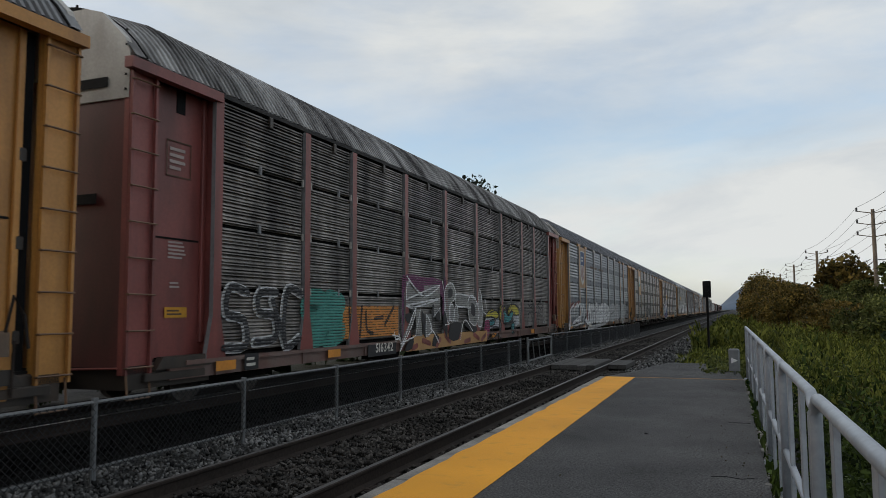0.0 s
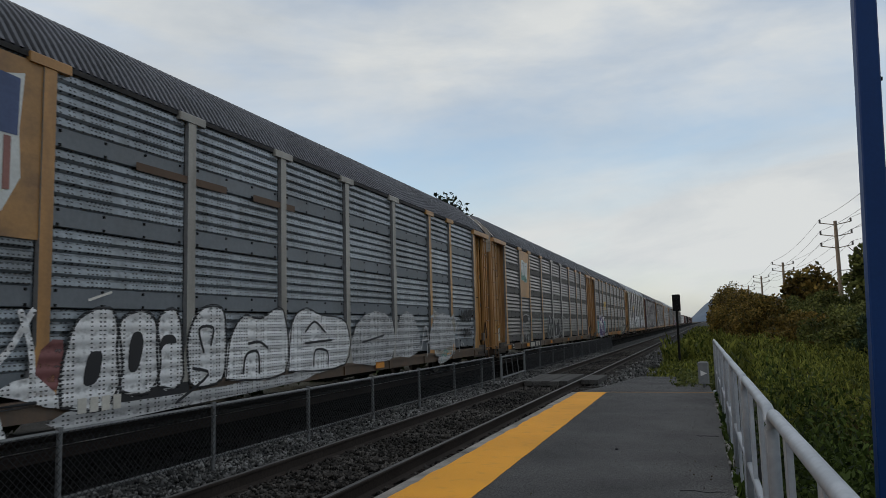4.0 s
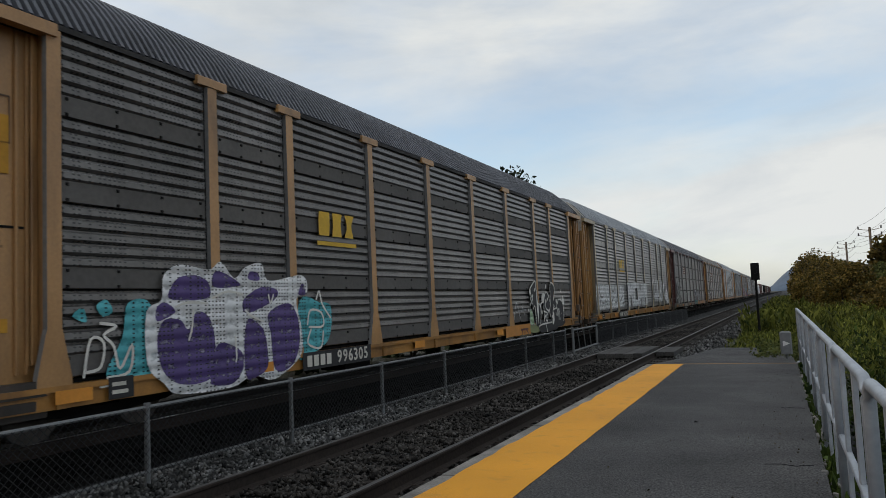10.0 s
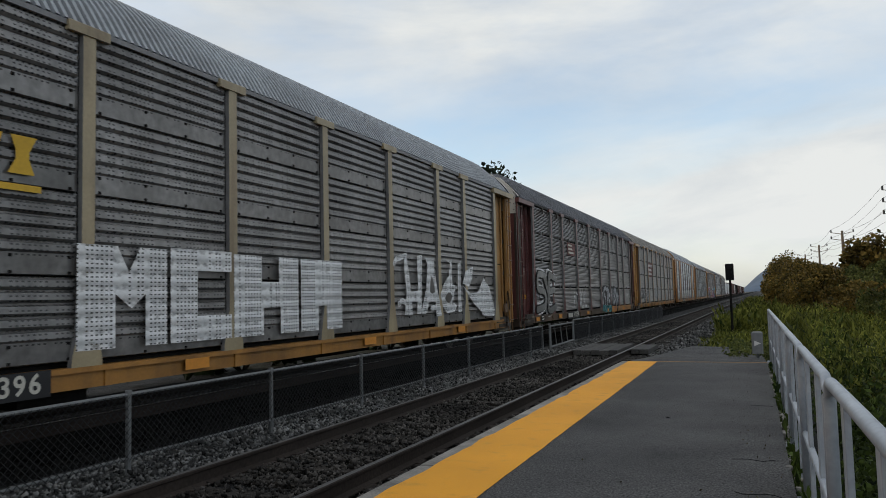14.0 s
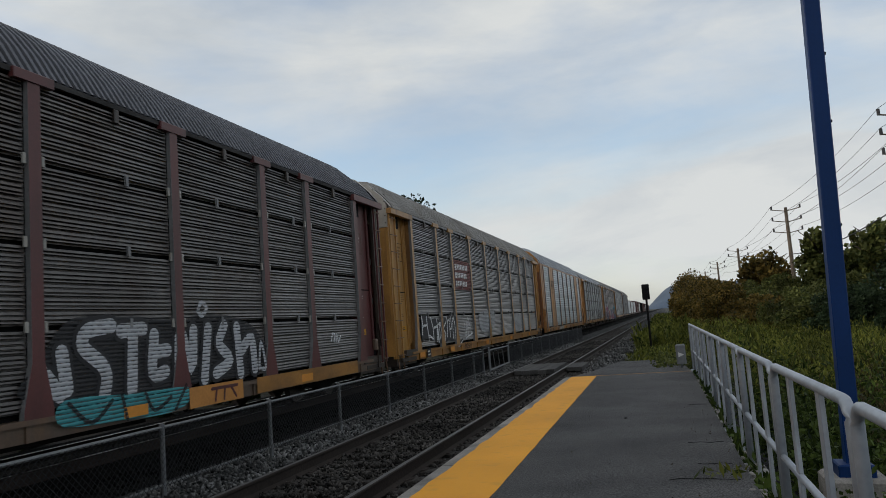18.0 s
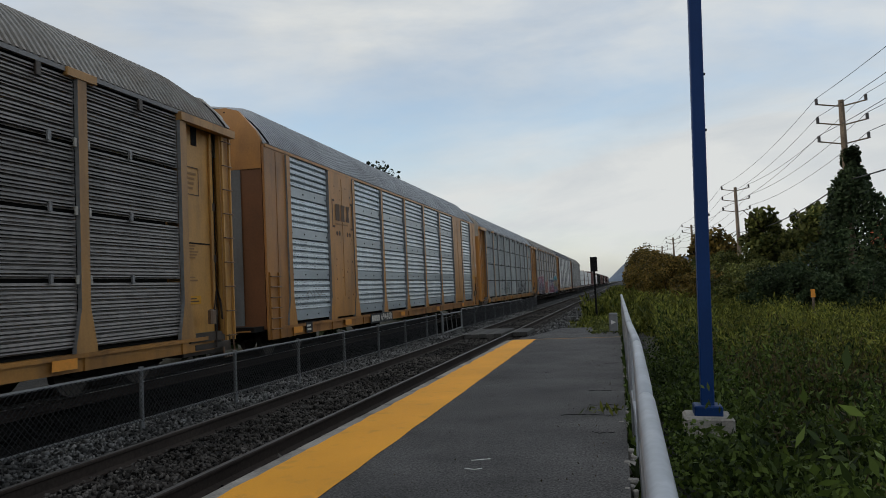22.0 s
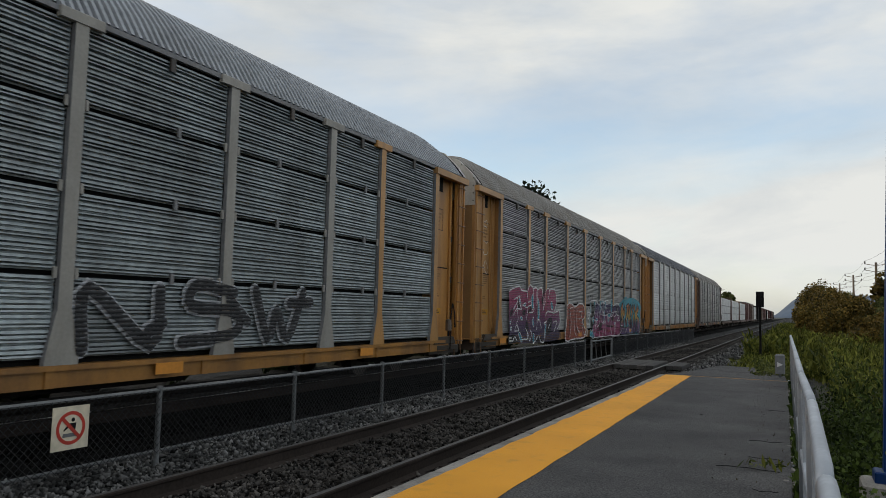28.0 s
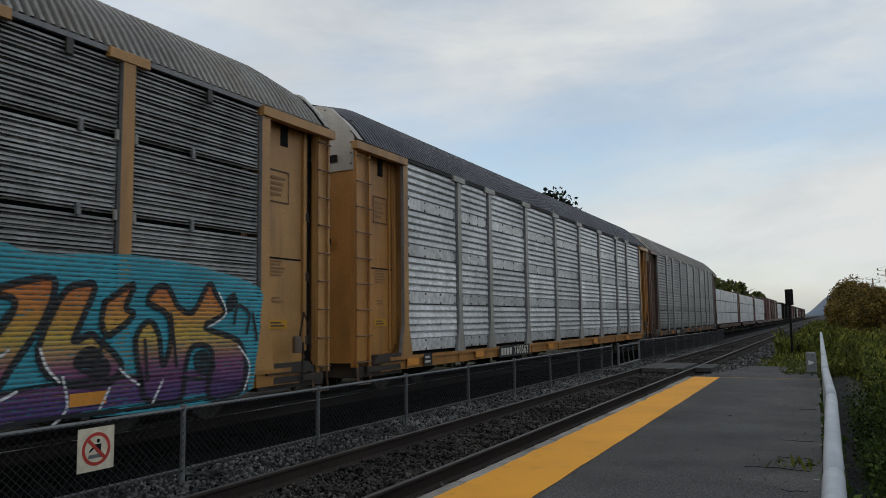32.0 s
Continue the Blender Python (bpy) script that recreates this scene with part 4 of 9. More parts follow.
def post_mesh(mat, wide=0.20):
    """A post with a flared foot: one solid, painted in front, bare galvanised at its flanks."""
    w = wide / 2
    half = [(w + 0.14, FLOOR - 0.06), (w + 0.13, FLOOR + 0.05), (w + 0.02, FLOOR + 0.55), (w, FLOOR + 0.62), (w, EAVE - 0.08)]
    sh = Shape().plate(half + [(-y, z) for y, z in reversed(half)], 0.0, 0.078)
    sh.mi = [1] + [0] + [1] * (len(sh.f) - 2)
    return sh.mesh("post", mat, R_GREY)


def cap_mesh(mat):
    return Shape().box(0.0, 0.10, -0.33, 0.33, EAVE - 0.12, EAVE + 0.02, c=0.01).mesh("post_cap", mat)


def ladder_mesh(z0, z1, mat, half=0.235):
    sh = Shape()
    for y in (-half, half):
        sh.box(0.0, 0.05, y - 0.022, y + 0.022, z0, z1)
    return sh.mesh("ladder_frame", mat)


def truck(parent, y):
    """A two-axle truck: frame, axles with wheels."""
    t = part("truck", cached("truck_frame", lambda: Shape().plate([(-1.25, 0.38), (-0.9, 0.62), (-0.35, 0.62), (-0.25, 0.40), (0.25, 0.40), (0.35, 0.62), (0.9, 0.62), (1.25, 0.38), (1.1, 0.34), (0.5, 0.30), (0.3, 0.22), (-0.3, 0.22), (-0.5, 0.30), (-1.1, 0.34)], 0.93, 1.08).plate([(-1.25, 0.38), (-0.9, 0.62), (0.9, 0.62), (1.25, 0.38), (0.3, 0.22), (-0.3, 0.22)], -1.08, -0.93).box(-1.0, 1.0, -0.2, 0.2, 0.35, 0.6).mesh("truck_frame", M["dark"])), parent, pose(0, y, 0))
    for dy in (-0.86, 0.86):
        part("wheelset", cached("wheelset", lambda: Shape().tube([(-0.79, 0, 0.42), (-0.66, 0, 0.42)], 0.42, 24).tube([(0.66, 0, 0.42), (0.79, 0, 0.42)], 0.42, 24).tube([(-0.7, 0, 0.42), (0.7, 0, 0.42)], 0.08, 10).mesh("wheelset", M["steel"])), t, pose(0, dy, 0))


def underframe(car, sill_mat, ln=LEN, low=0.44, high=FLOOR - 0.06):
    sh = Shape()
    sh.box(HALF - 0.10, HALF + 0.02, -ln / 2 + 0.9, ln / 2 - 0.9, low + 0.06, high)
    sh.box(HALF + 0.02, HALF + 0.075, -ln / 2 + 1.2, ln / 2 - 1.2, high - 0.07, high)
    for i in range(10):
        y = -ln / 2 + 2.0 + i * (ln - 4) / 9
        sh.box(HALF + 0.02, HALF + 0.05, y - 0.06, y + 0.06, low + 0.06, high - 0.07)
    part("side_sill", sh.mesh("side_sill", sill_mat), car)
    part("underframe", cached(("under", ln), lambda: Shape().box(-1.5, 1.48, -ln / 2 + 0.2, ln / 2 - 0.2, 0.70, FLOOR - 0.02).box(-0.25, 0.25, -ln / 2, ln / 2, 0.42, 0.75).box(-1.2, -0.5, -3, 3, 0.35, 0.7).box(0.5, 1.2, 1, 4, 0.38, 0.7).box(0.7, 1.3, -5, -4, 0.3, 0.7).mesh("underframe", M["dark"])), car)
    for y in (-ln / 2 + 3.1, ln / 2 - 3.1):
        truck(car, y)
    for e in (-1, 1):
        part("coupler", cached(("coupler", e, ln), lambda: Shape().box(-0.12, 0.12, min(e * ln / 2, e * (ln / 2 + 0.36)), max(e * ln / 2, e * (ln / 2 + 0.36)), 0.62, 0.92, c=0.03).mesh("coupler", M["dark"])), car)


def autorack(label, body, panel, style, roof, sill, cap=None, badge=None, flat_ends=False, narrow_solid=False, post=None, painted=3, slots=((4.82, 0.9), (3.1, 0.75)), end_paint=None, caps=True, slim=True):
    """An enclosed bilevel auto carrier. Its origin is on the rails at mid length; +x is the platform side.
    slim narrows the ladder bay at the trailing end."""
    car = thing("autorack_car", label, "freight car", group="train of auto carriers")
    post = post or body
    inset = 0.655 if flat_ends else 0.0
    ln = LEN - 2 * inset
    crown = CROWN + (0.12 if flat_ends else 0.0)
    bays = BAYS[:-1] + [2.41] if flat_ends else BAYS
    posts = [-LEN / 2 + DOOR + sum(bays[:i]) for i in range(len(bays) + 1)]
    cap = cap or CAP
    underframe(car, sill)
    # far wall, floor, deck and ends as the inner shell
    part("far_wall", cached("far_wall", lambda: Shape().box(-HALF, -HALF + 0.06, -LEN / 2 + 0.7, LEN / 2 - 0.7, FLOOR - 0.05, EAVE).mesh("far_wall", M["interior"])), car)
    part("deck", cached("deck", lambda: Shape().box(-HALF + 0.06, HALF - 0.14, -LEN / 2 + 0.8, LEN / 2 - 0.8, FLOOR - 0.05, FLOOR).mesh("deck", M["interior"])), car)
    # Added black sheet behind the panels, standing for the unlit inside.
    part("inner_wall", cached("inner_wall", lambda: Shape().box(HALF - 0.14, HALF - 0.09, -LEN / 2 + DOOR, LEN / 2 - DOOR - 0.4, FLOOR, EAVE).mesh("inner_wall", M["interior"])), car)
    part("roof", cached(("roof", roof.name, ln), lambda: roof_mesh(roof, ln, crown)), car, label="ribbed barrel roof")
    part("roof_rail", cached(("rrail", post.name, roof.name), lambda: Shape().box(HALF - 0.02, HALF + 0.05, -ln / 2 + 0.05, ln / 2 - 0.05, EAVE - 0.055, EAVE + 0.015).mesh("roof_rail", ORA if post is ORA else R_RAIL if roof is R_PEEL or roof is R_DARK else R_GREY)), car)
    for i, y in enumerate(posts):
        pm = post if min(i, len(posts) - 1 - i) < painted else BARE
        part("post", cached(("post", pm.name), lambda: post_mesh(pm)), car, pose(HALF, y, 0))
        if 0 < i < len(posts) - 1 and caps and not flat_ends:
            part("post_cap", cached(("cap", pm.name), lambda: cap_mesh(pm)), car, pose(HALF, y, 0))
    clip = cached("clip", lambda: Shape().box(0, 0.035, -0.03, 0.03, -0.075, 0.075).mesh("clip", R_GREY))
    if style == "fine":
        for y in posts[1:-1]:
            for r in (1, 2, 3):
                for dy in (-0.15, 0.15):
                    part("clip", cached("post_clip", lambda: Shape().box(0, 0.04, -0.028, 0.028, -0.07, 0.07, c=0.008).mesh("clip", BARE)), car, pose(HALF + 0.026, y + dy, FLOOR + 0.0 + r * ROW_H))
    for b_, w in enumerate(bays):
        y = (posts[b_] + posts[b_ + 1]) / 2
        if narrow_solid and b_ in (1, 7):
            part("solid_panel", cached(("solid", body.name), lambda: Shape().box(0.0, 0.05, -0.98, 0.98, FLOOR, EAVE - 0.06).box(0.05, 0.058, -0.02, 0.02, FLOOR + 0.6, EAVE - 0.2).mesh("solid_panel", body)), car, pose(HALF, y, 0))
            continue
        for r in range(ROWS):
            part("side_panel", cached(("panel", w, style, panel.name), lambda: rib_panel(w - 0.20, style, panel)), car, pose(HALF - 0.005, y, FLOOR + 0.02 + r * ROW_H))
            if style == "fine" and r == ROWS - 1:
                part("eave_hook", cached("eave_hook", lambda: Shape().box(0, 0.05, -0.05, 0.05, -0.10, 0.10, c=0.01).mesh("eave_hook", GREASE)), car, pose(HALF + 0.03, y + 0.1, EAVE - 0.17))
            if style == "fine" and 0 < r:
                part("clip", clip, car, pose(HALF + 0.03, y + (0.3 if b_ % 2 else -0.2), FLOOR + 0.01 + r * ROW_H))
    for e in (-1, 1):
        y0, y1 = posts[-1 if e > 0 else 0], e * ln / 2
        a, b_ = min(y0, y1), max(y0, y1)
        if flat_ends:
            part("corner_plate", Shape().box(HALF - 0.03, HALF + 0.03, a, b_, FLOOR - 0.35, EAVE + 0.0, c=0.01).box(HALF + 0.03, HALF + 0.04, (a + b_) / 2 - 0.02, (a + b_) / 2 + 0.02, FLOOR, EAVE - 0.1).mesh("corner_plate", ORA_SILL if e < 0 else body), car)
            ly = e * (ln / 2 - 0.30)
            lad = part("ladder", ladder_mesh(FLOOR - 0.35, 2.1, body), car, pose(HALF + 0.03, ly, 0))
            rungs, z_top, half = 6, 2.0, 0.235
        else:
            # recessed sliding door, hood beam, ladder bay at the very end
            yd0, yd1 = e * (LEN / 2 - DOOR + 0.035), e * (LEN / 2 - (0.48 if e > 0 and slim else 0.68 if e > 0 else 0.515))
            a2, b2 = min(yd0, yd1), max(yd0, yd1)
            mid, ed = (a2 + b2) / 2, 0.09
            part("door_jamb", Shape().box(HALF - 0.30, HALF, y0 - 0.03, y0 + 0.03, FLOOR - 0.02, EAVE - 0.12).mesh("door_jamb", post), car)
            door = part("end_door", Shape().box(HALF - 0.30, HALF - 0.21, a2, b2, FLOOR - 0.02, EAVE - 0.12).mesh("end_door", body), car)
            for yy in (a2 + 0.05, b2 - 0.05):
                part("door_stile", Shape().box(HALF - 0.21, HALF - 0.15, yy - 0.045, yy + 0.045, FLOOR + 0.2, EAVE - 0.14, c=0.01).mesh("door_stile", body), door)
            part("door_seam", Shape().box(HALF - 0.21, HALF - 0.198, a2 + 0.12, b2 - 0.12, 2.66, 2.69).mesh("door_seam", M["dark"]), door)
            if e > 0:
                # A solid black strip fills this gap in place of its shade.
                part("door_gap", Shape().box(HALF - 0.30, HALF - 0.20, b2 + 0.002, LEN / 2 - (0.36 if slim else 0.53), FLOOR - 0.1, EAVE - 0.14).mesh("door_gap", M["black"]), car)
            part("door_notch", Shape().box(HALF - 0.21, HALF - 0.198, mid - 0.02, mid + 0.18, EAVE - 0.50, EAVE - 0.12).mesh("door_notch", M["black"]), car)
            part("hood_beam", Shape().plate([(a - 0.12, EAVE - 0.18), (b_ + 0.02, EAVE - 0.18), (b_ + 0.02, EAVE - 0.02), (a - 0.12, EAVE - 0.02)], HALF - 0.02, HALF + 0.13).mesh("hood_beam", post), car)
            part("door_foot", Shape().plate([(a2 + 0.05, FLOOR - 0.16), (b2 - 0.05, FLOOR - 0.16), (b2 - 0.2, FLOOR + 0.02), (a2 + 0.2, FLOOR + 0.02)], HALF - 0.06, HALF + 0.06).mesh("door_foot", GREASE), car)
            for yy in (() if e > 0 or body is RED else (0.80, 0.90)):
                part("door_fold", Shape().box(HALF - 0.21, HALF - 0.165, a2 + (b2 - a2) * yy - 0.02, a2 + (b2 - a2) * yy + 0.02, FLOOR + 0.1, EAVE - 0.14, c=0.008).mesh("door_fold", body), door)
            for zz in (1.15, 2.3, 3.4):
                part("hinge", Shape().box(HALF - 0.20, HALF - 0.14, (b2 if e > 0 else a2) - 0.05, (b2 if e > 0 else a2) + 0.05, zz, zz + 0.16, c=0.01).mesh("hinge", GREASE), door)
            # dark cross members, step and hoses under the end
            ya_, yb_ = sorted((e * (LEN / 2 - 1.9), e * (LEN / 2 - 0.1)))
            part("end_bolster", Shape().box(0.2, HALF - 0.05, ya_, yb_, 0.42, FLOOR - 0.06, c=0.02).box(HALF - 0.05, HALF + 0.03, ya_ + 0.3, yb_ - 0.2, 0.52, FLOOR - 0.2, c=0.015).mesh("end_bolster", GREASE), car)
            step = part("step", Shape().tube([(HALF - 0.02, e * (LEN / 2 - 0.5), 0.70), (HALF + 0.02, e * (LEN / 2 - 0.5), 0.30), (HALF + 0.02, e * (LEN / 2 - 0.06), 0.30), (HALF - 0.02, e * (LEN / 2 - 0.06), 0.70)], 0.02, 6).mesh("step", RUNG), car)
            part("air_hose", Shape().tube([(0.35, e * (LEN / 2 + 0.02), 0.7), (0.38, e * (LEN / 2 + 0.2), 0.42), (0.3, e * (LEN / 2 + 0.4), 0.36)], 0.026, 6).mesh("air_hose", M["black"]), car)

            half = 0.155 if e > 0 and slim else 0.235
            ly = e * (LEN / 2 - half - 0.035)
            part("ladder_back", Shape().box(HALF - 0.14, HALF - 0.05, ly - half - 0.015, ly + half + 0.015, FLOOR - 0.2, EAVE - 0.1).mesh("ladder_back", GREASE if body is MAR else body), car)
            lad = part("ladder", ladder_mesh(FLOOR - 0.2, EAVE - 0.1, body, half), car, pose(HALF - 0.03, ly, 0))
            rungs, z_top = 9, EAVE - 0.3
        out = half + 0.02
        rung = cached(("rung", half), lambda: Shape().tube([(0.03, -out, 0), (0.075, -out, 0), (0.075, out, 0), (0.03, out, 0)], 0.014, 6).mesh("rung", RUNG))
        for k in range(rungs):
            part("rung", rung, lad, pose(0, 0, FLOOR - 0.1 + (z_top - FLOOR + 0.1) * k / (rungs - 1)))
        if e > 0:
            # hand brake and levers by the trailing door
            yb = e * (LEN / 2 - (1.80 if flat_ends else 0.98))
            br = part("brake_gear", Shape().box(HALF + 0.02, HALF + 0.14, yb - 0.16, yb + 0.02, 1.02, 1.32, c=0.03).mesh("brake_gear", GREY_SILL), car, label="rusty hand-brake box")
            part("brake_lever", Shape().tube([(HALF + 0.12, yb - 0.05, 1.3), (HALF + 0.15, yb + 0.02, 1.72), (HALF + 0.13, yb + 0.18, 1.5), (HALF + 0.12, yb + 0.26, 1.1)], 0.022, 6).mesh("brake_lever", M["rust"]), br)
            part("brake_rod", Shape().tube([(HALF + 0.06, yb + 0.1, FLOOR - 0.3), (HALF + 0.08, yb + 0.1, 1.2)], 0.018, 6).mesh("brake_rod", M["rust"]), br)
        part("cut_lever", Shape().tube([(0.1, e * (LEN / 2 + 0.3), 0.78), (0.5, e * (LEN / 2 + 0.22), 0.72), (HALF - 0.1, e * (LEN / 2 + 0.02), 0.74)], 0.018, 6).mesh("cut_lever", body), car)
        # end wall: coloured doors below, a pale cap above, dark window slots
        yw = e * (ln / 2 - 0.06)
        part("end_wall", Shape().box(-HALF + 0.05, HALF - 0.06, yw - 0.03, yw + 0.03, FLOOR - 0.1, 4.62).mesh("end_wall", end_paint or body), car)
        if flat_ends:
            part("end_strip", Shape().box(HALF - 1.9, HALF - 0.62, yw - 0.045, yw + 0.045, FLOOR, 4.9).mesh("end_strip", GALV_END), car, label="bare galvanised strip")
        # a boxy pale cap: flat top, cut-off corners, a folded sheet over the roof's end
        low = EAVE + (crown - EAVE) * 0.8
        top = low - 0.05
        gable = [(HALF - 0.06, 4.625), (HALF - 0.05, EAVE + 0.10), (HALF - 0.16, EAVE + 0.34), (HALF - 0.62, top - 0.10), (HALF - 0.95, top), (-HALF + 0.95, top), (-HALF + 0.62, top - 0.10), (-HALF + 0.16, EAVE + 0.34), (-HALF + 0.05, EAVE + 0.10), (-HALF + 0.06, 4.625)]
        part("end_cap", Shape().extrude(gable, yw - 0.05, yw + 0.06).mesh("end_cap", cap if not flat_ends else body), car, label="" if flat_ends else "dirty white end cap")
        if not flat_ends:
            fold = Shape()
            curve = [(x * 1.03, z + 0.05) for x, z in roof_curve(low, 14)]
            ya, yb = e * (ln / 2 - 0.02), e * (ln / 2 - 0.24)
            n_ = len(curve)
            fold.add([(x, yy, z) for yy in (ya, yb) for x, z in curve], [(i, i + 1, n_ + i + 1, n_ + i) for i in range(n_ - 1)])
            part("roof_end_sheet", fold.mesh("roof_end_sheet", cap if caps and e < 0 else roof), car, label="plain sheet over the roof's end")
            for k in range(5):
                zb = 4.75 + k * 0.22
                part("cap_rivet", cached("cap_rivet", lambda: Shape().box(-0.014, 0.014, -0.008, 0.008, -0.014, 0.014).mesh("cap_rivet", M["dark"])), car, pose(HALF - 0.11, yw + e * 0.064, zb))
        rim = [(x * 1.03, e * (ln / 2 - 0.25), z + 0.05) for x, z in roof_curve(low, 14)]
        part("roof_rim", Shape().tube(rim, 0.020, 5).mesh("roof_rim", M["dark"]), car)
        for z, w in slots:
            part("end_slot", Shape().box(0.25, 0.25 + w, yw + e * 0.062 - 0.004, yw + e * 0.062 + 0.004, z, z + 0.15).mesh("end_slot", M["black"]), car)
    return car


def on_side(car, name, me, y, z, lift=0.075, label="", slant=0.0):
    """Puts a flat mesh drawn in the x-y plane onto the platform side of a car; its x runs to lower y."""
    m = Matrix.Translation((HALF + lift, y, z)) @ Matrix(((0, 0, 1, 0), (1, 0, 0, 0), (0, 1, 0, 0), (0, 0, 0, 1))) @ pose(0, 0, 0, 0, 0, slant)
    return part(name, me, car, m, label)


def plain(name, c, rough=0.7, **kw):
    return surface(name, c, rough, coarse=(1.5, 0.85, 1.12), fine=(20, 0.92, 1.07), bump=0.05, **kw)


FINE = 0.0597
C = dict(
    white=plain("white_spray", (0.68, 0.68, 0.68), ribs=FINE), black=plain("black_spray", (0.012, 0.012, 0.014), ribs=FINE), purple=plain("purple_spray", (0.075, 0.045, 0.165), ribs=0.19, perforated=True),
    chalk=plain("chalk_white_spray", (0.68, 0.68, 0.68), ribs=0.19, perforated=True), blue_teal=plain("pale_teal_spray", (0.06, 0.36, 0.40), ribs=0.19, perforated=True),
    teal=plain("teal_spray", (0.04, 0.25, 0.27), ribs=FINE), green=plain("green_spray", (0.05, 0.24, 0.20), ribs=FINE), orange=plain("orange_spray", (0.50, 0.20, 0.045), ribs=FINE), lemon=plain("lemon_spray", (0.50, 0.42, 0.05), ribs=FINE),
    magenta=plain("magenta_spray", (0.26, 0.03, 0.10), ribs=FINE), red=plain("red_spray", (0.30, 0.07, 0.045), ribs=FINE), silver=plain("silver_spray", (0.42, 0.43, 0.45), ribs=FINE),
    cyan=plain("cyan_spray", (0.03, 0.29, 0.37), ribs=FINE), yellow=plain("yellow_mark", (0.60, 0.36, 0.03)), plate=plain("black_plate", (0.014, 0.014, 0.016)), tan_spray=plain("sand_spray", (0.42, 0.23, 0.09)), tag=plain("white_marker", (0.62, 0.60, 0.55)),
    stencil=plain("dark_stencil", (0.09, 0.05, 0.028)), faint=plain("faint_stencil", (0.24, 0.13, 0.05)), pale=plain("pale_stencil", (0.55, 0.52, 0.46)), brand_red=plain("brand_red_paint", (0.15, 0.048, 0.042), ribs=FINE),
    dusty=plain("dusty_white_spray", (0.40, 0.40, 0.40), ribs=0.19, perforated=True), mint=plain("mint_spray", (0.30, 0.42, 0.26), ribs=0.19), ink=plain("black_gloss_spray", (0.010, 0.010, 0.013), 0.6),
    patch=plain("orange_touch_up_paint", (0.50, 0.21, 0.045)),
    film=plain("thin_silver_spray", (0.34, 0.345, 0.35), ribs=FINE),
    ash=plain("ash_grey_spray", (0.25, 0.245, 0.23), ribs=FINE),
    shield=plain("faded_blue", (0.07, 0.10, 0.20)), worn_red=plain("faded_red", (0.28, 0.13, 0.11)), flag=plain("pale_flag", (0.58, 0.60, 0.58)), reflect=plain("orange_reflector", (0.62, 0.24, 0.03)), caution=plain("caution_yellow", (0.52, 0.25, 0.018)),
    cream=plain("cream_film_spray", (0.30, 0.275, 0.225), ribs=0.19, perforated=True), rose=plain("dull_rose_spray", (0.20, 0.075, 0.072), ribs=0.19), mintline=plain("sea_green_spray", (0.10, 0.22, 0.19)), seagreen=plain("flat_sea_green_paint", (0.14, 0.30, 0.25)), crack=plain("dark_crack", (0.05, 0.055, 0.05)), marker=plain("brown_marker", (0.07, 0.04, 0.03)),
    worn_mark=plain("worn_pale_stencil", (0.36, 0.29, 0.27)), plum=plain("plum_spray", (0.13, 0.028, 0.085), ribs=FINE), olive=plain("pale_olive_spray", (0.20, 0.22, 0.10)),
    fade=plain("sunset_spray", (0.5, 0.2, 0.05), ribs=FINE, gradient=(1, -0.85, 0.75, [(0.07, 0.03, 0.13), (0.20, 0.06, 0.13), (0.52, 0.34, 0.06), (0.55, 0.20, 0.04), (0.46, 0.10, 0.03)])),
    fade2=plain("violet_spray", (0.2, 0.02, 0.1), ribs=FINE, gradient=(1, -0.85, 0.95, [(0.035, 0.025, 0.05), (0.06, 0.03, 0.09), (0.17, 0.03, 0.09), (0.30, 0.045, 0.11), (0.27, 0.045, 0.10)])),
    fade3=plain("indigo_spray", (0.1, 0.02, 0.1), ribs=FINE, gradient=(1, -0.9, 0.75, [(0.26, 0.03, 0.10), (0.27, 0.035, 0.12), (0.14, 0.03, 0.11), (0.05, 0.035, 0.10), (0.035, 0.03, 0.07)])),
)
GLYPHS = [
    [[(0, 0), (0, 1)], [(0, 1), (0.55, 0.85), (0.5, 0.55), (0.05, 0.5)], [(0.2, 0.5), (0.65, 0)]],
    [[(0, 0), (0.3, 1), (0.65, 0)], [(0.12, 0.38), (0.52, 0.42)]],
    [[(0.6, 0.9), (0.15, 1), (0, 0.55), (0.12, 0.05), (0.6, 0.12)]],
    [[(0.6, 0.92), (0.1, 0.95), (0.05, 0.6), (0.55, 0.48), (0.6, 0.1), (0.02, 0.05)]],
    [[(0, 0), (0.05, 1), (0.55, 0.02), (0.62, 1)]],
    [[(0.02, 1), (0, 0), (0.6, 0.05)], [(0.05, 0.5), (0.45, 0.55)], [(0.03, 1), (0.58, 0.95)]],
    [[(0.3, 1), (0.02, 0.6), (0.1, 0.08), (0.5, 0.05), (0.62, 0.6), (0.3, 1)]],
    [[(0, 1), (0.15, 0), (0.32, 0.6), (0.5, 0), (0.68, 1)]],
    [[(0.02, 0), (0, 1)], [(0.6, 1), (0.05, 0.5), (0.62, 0)]],
]


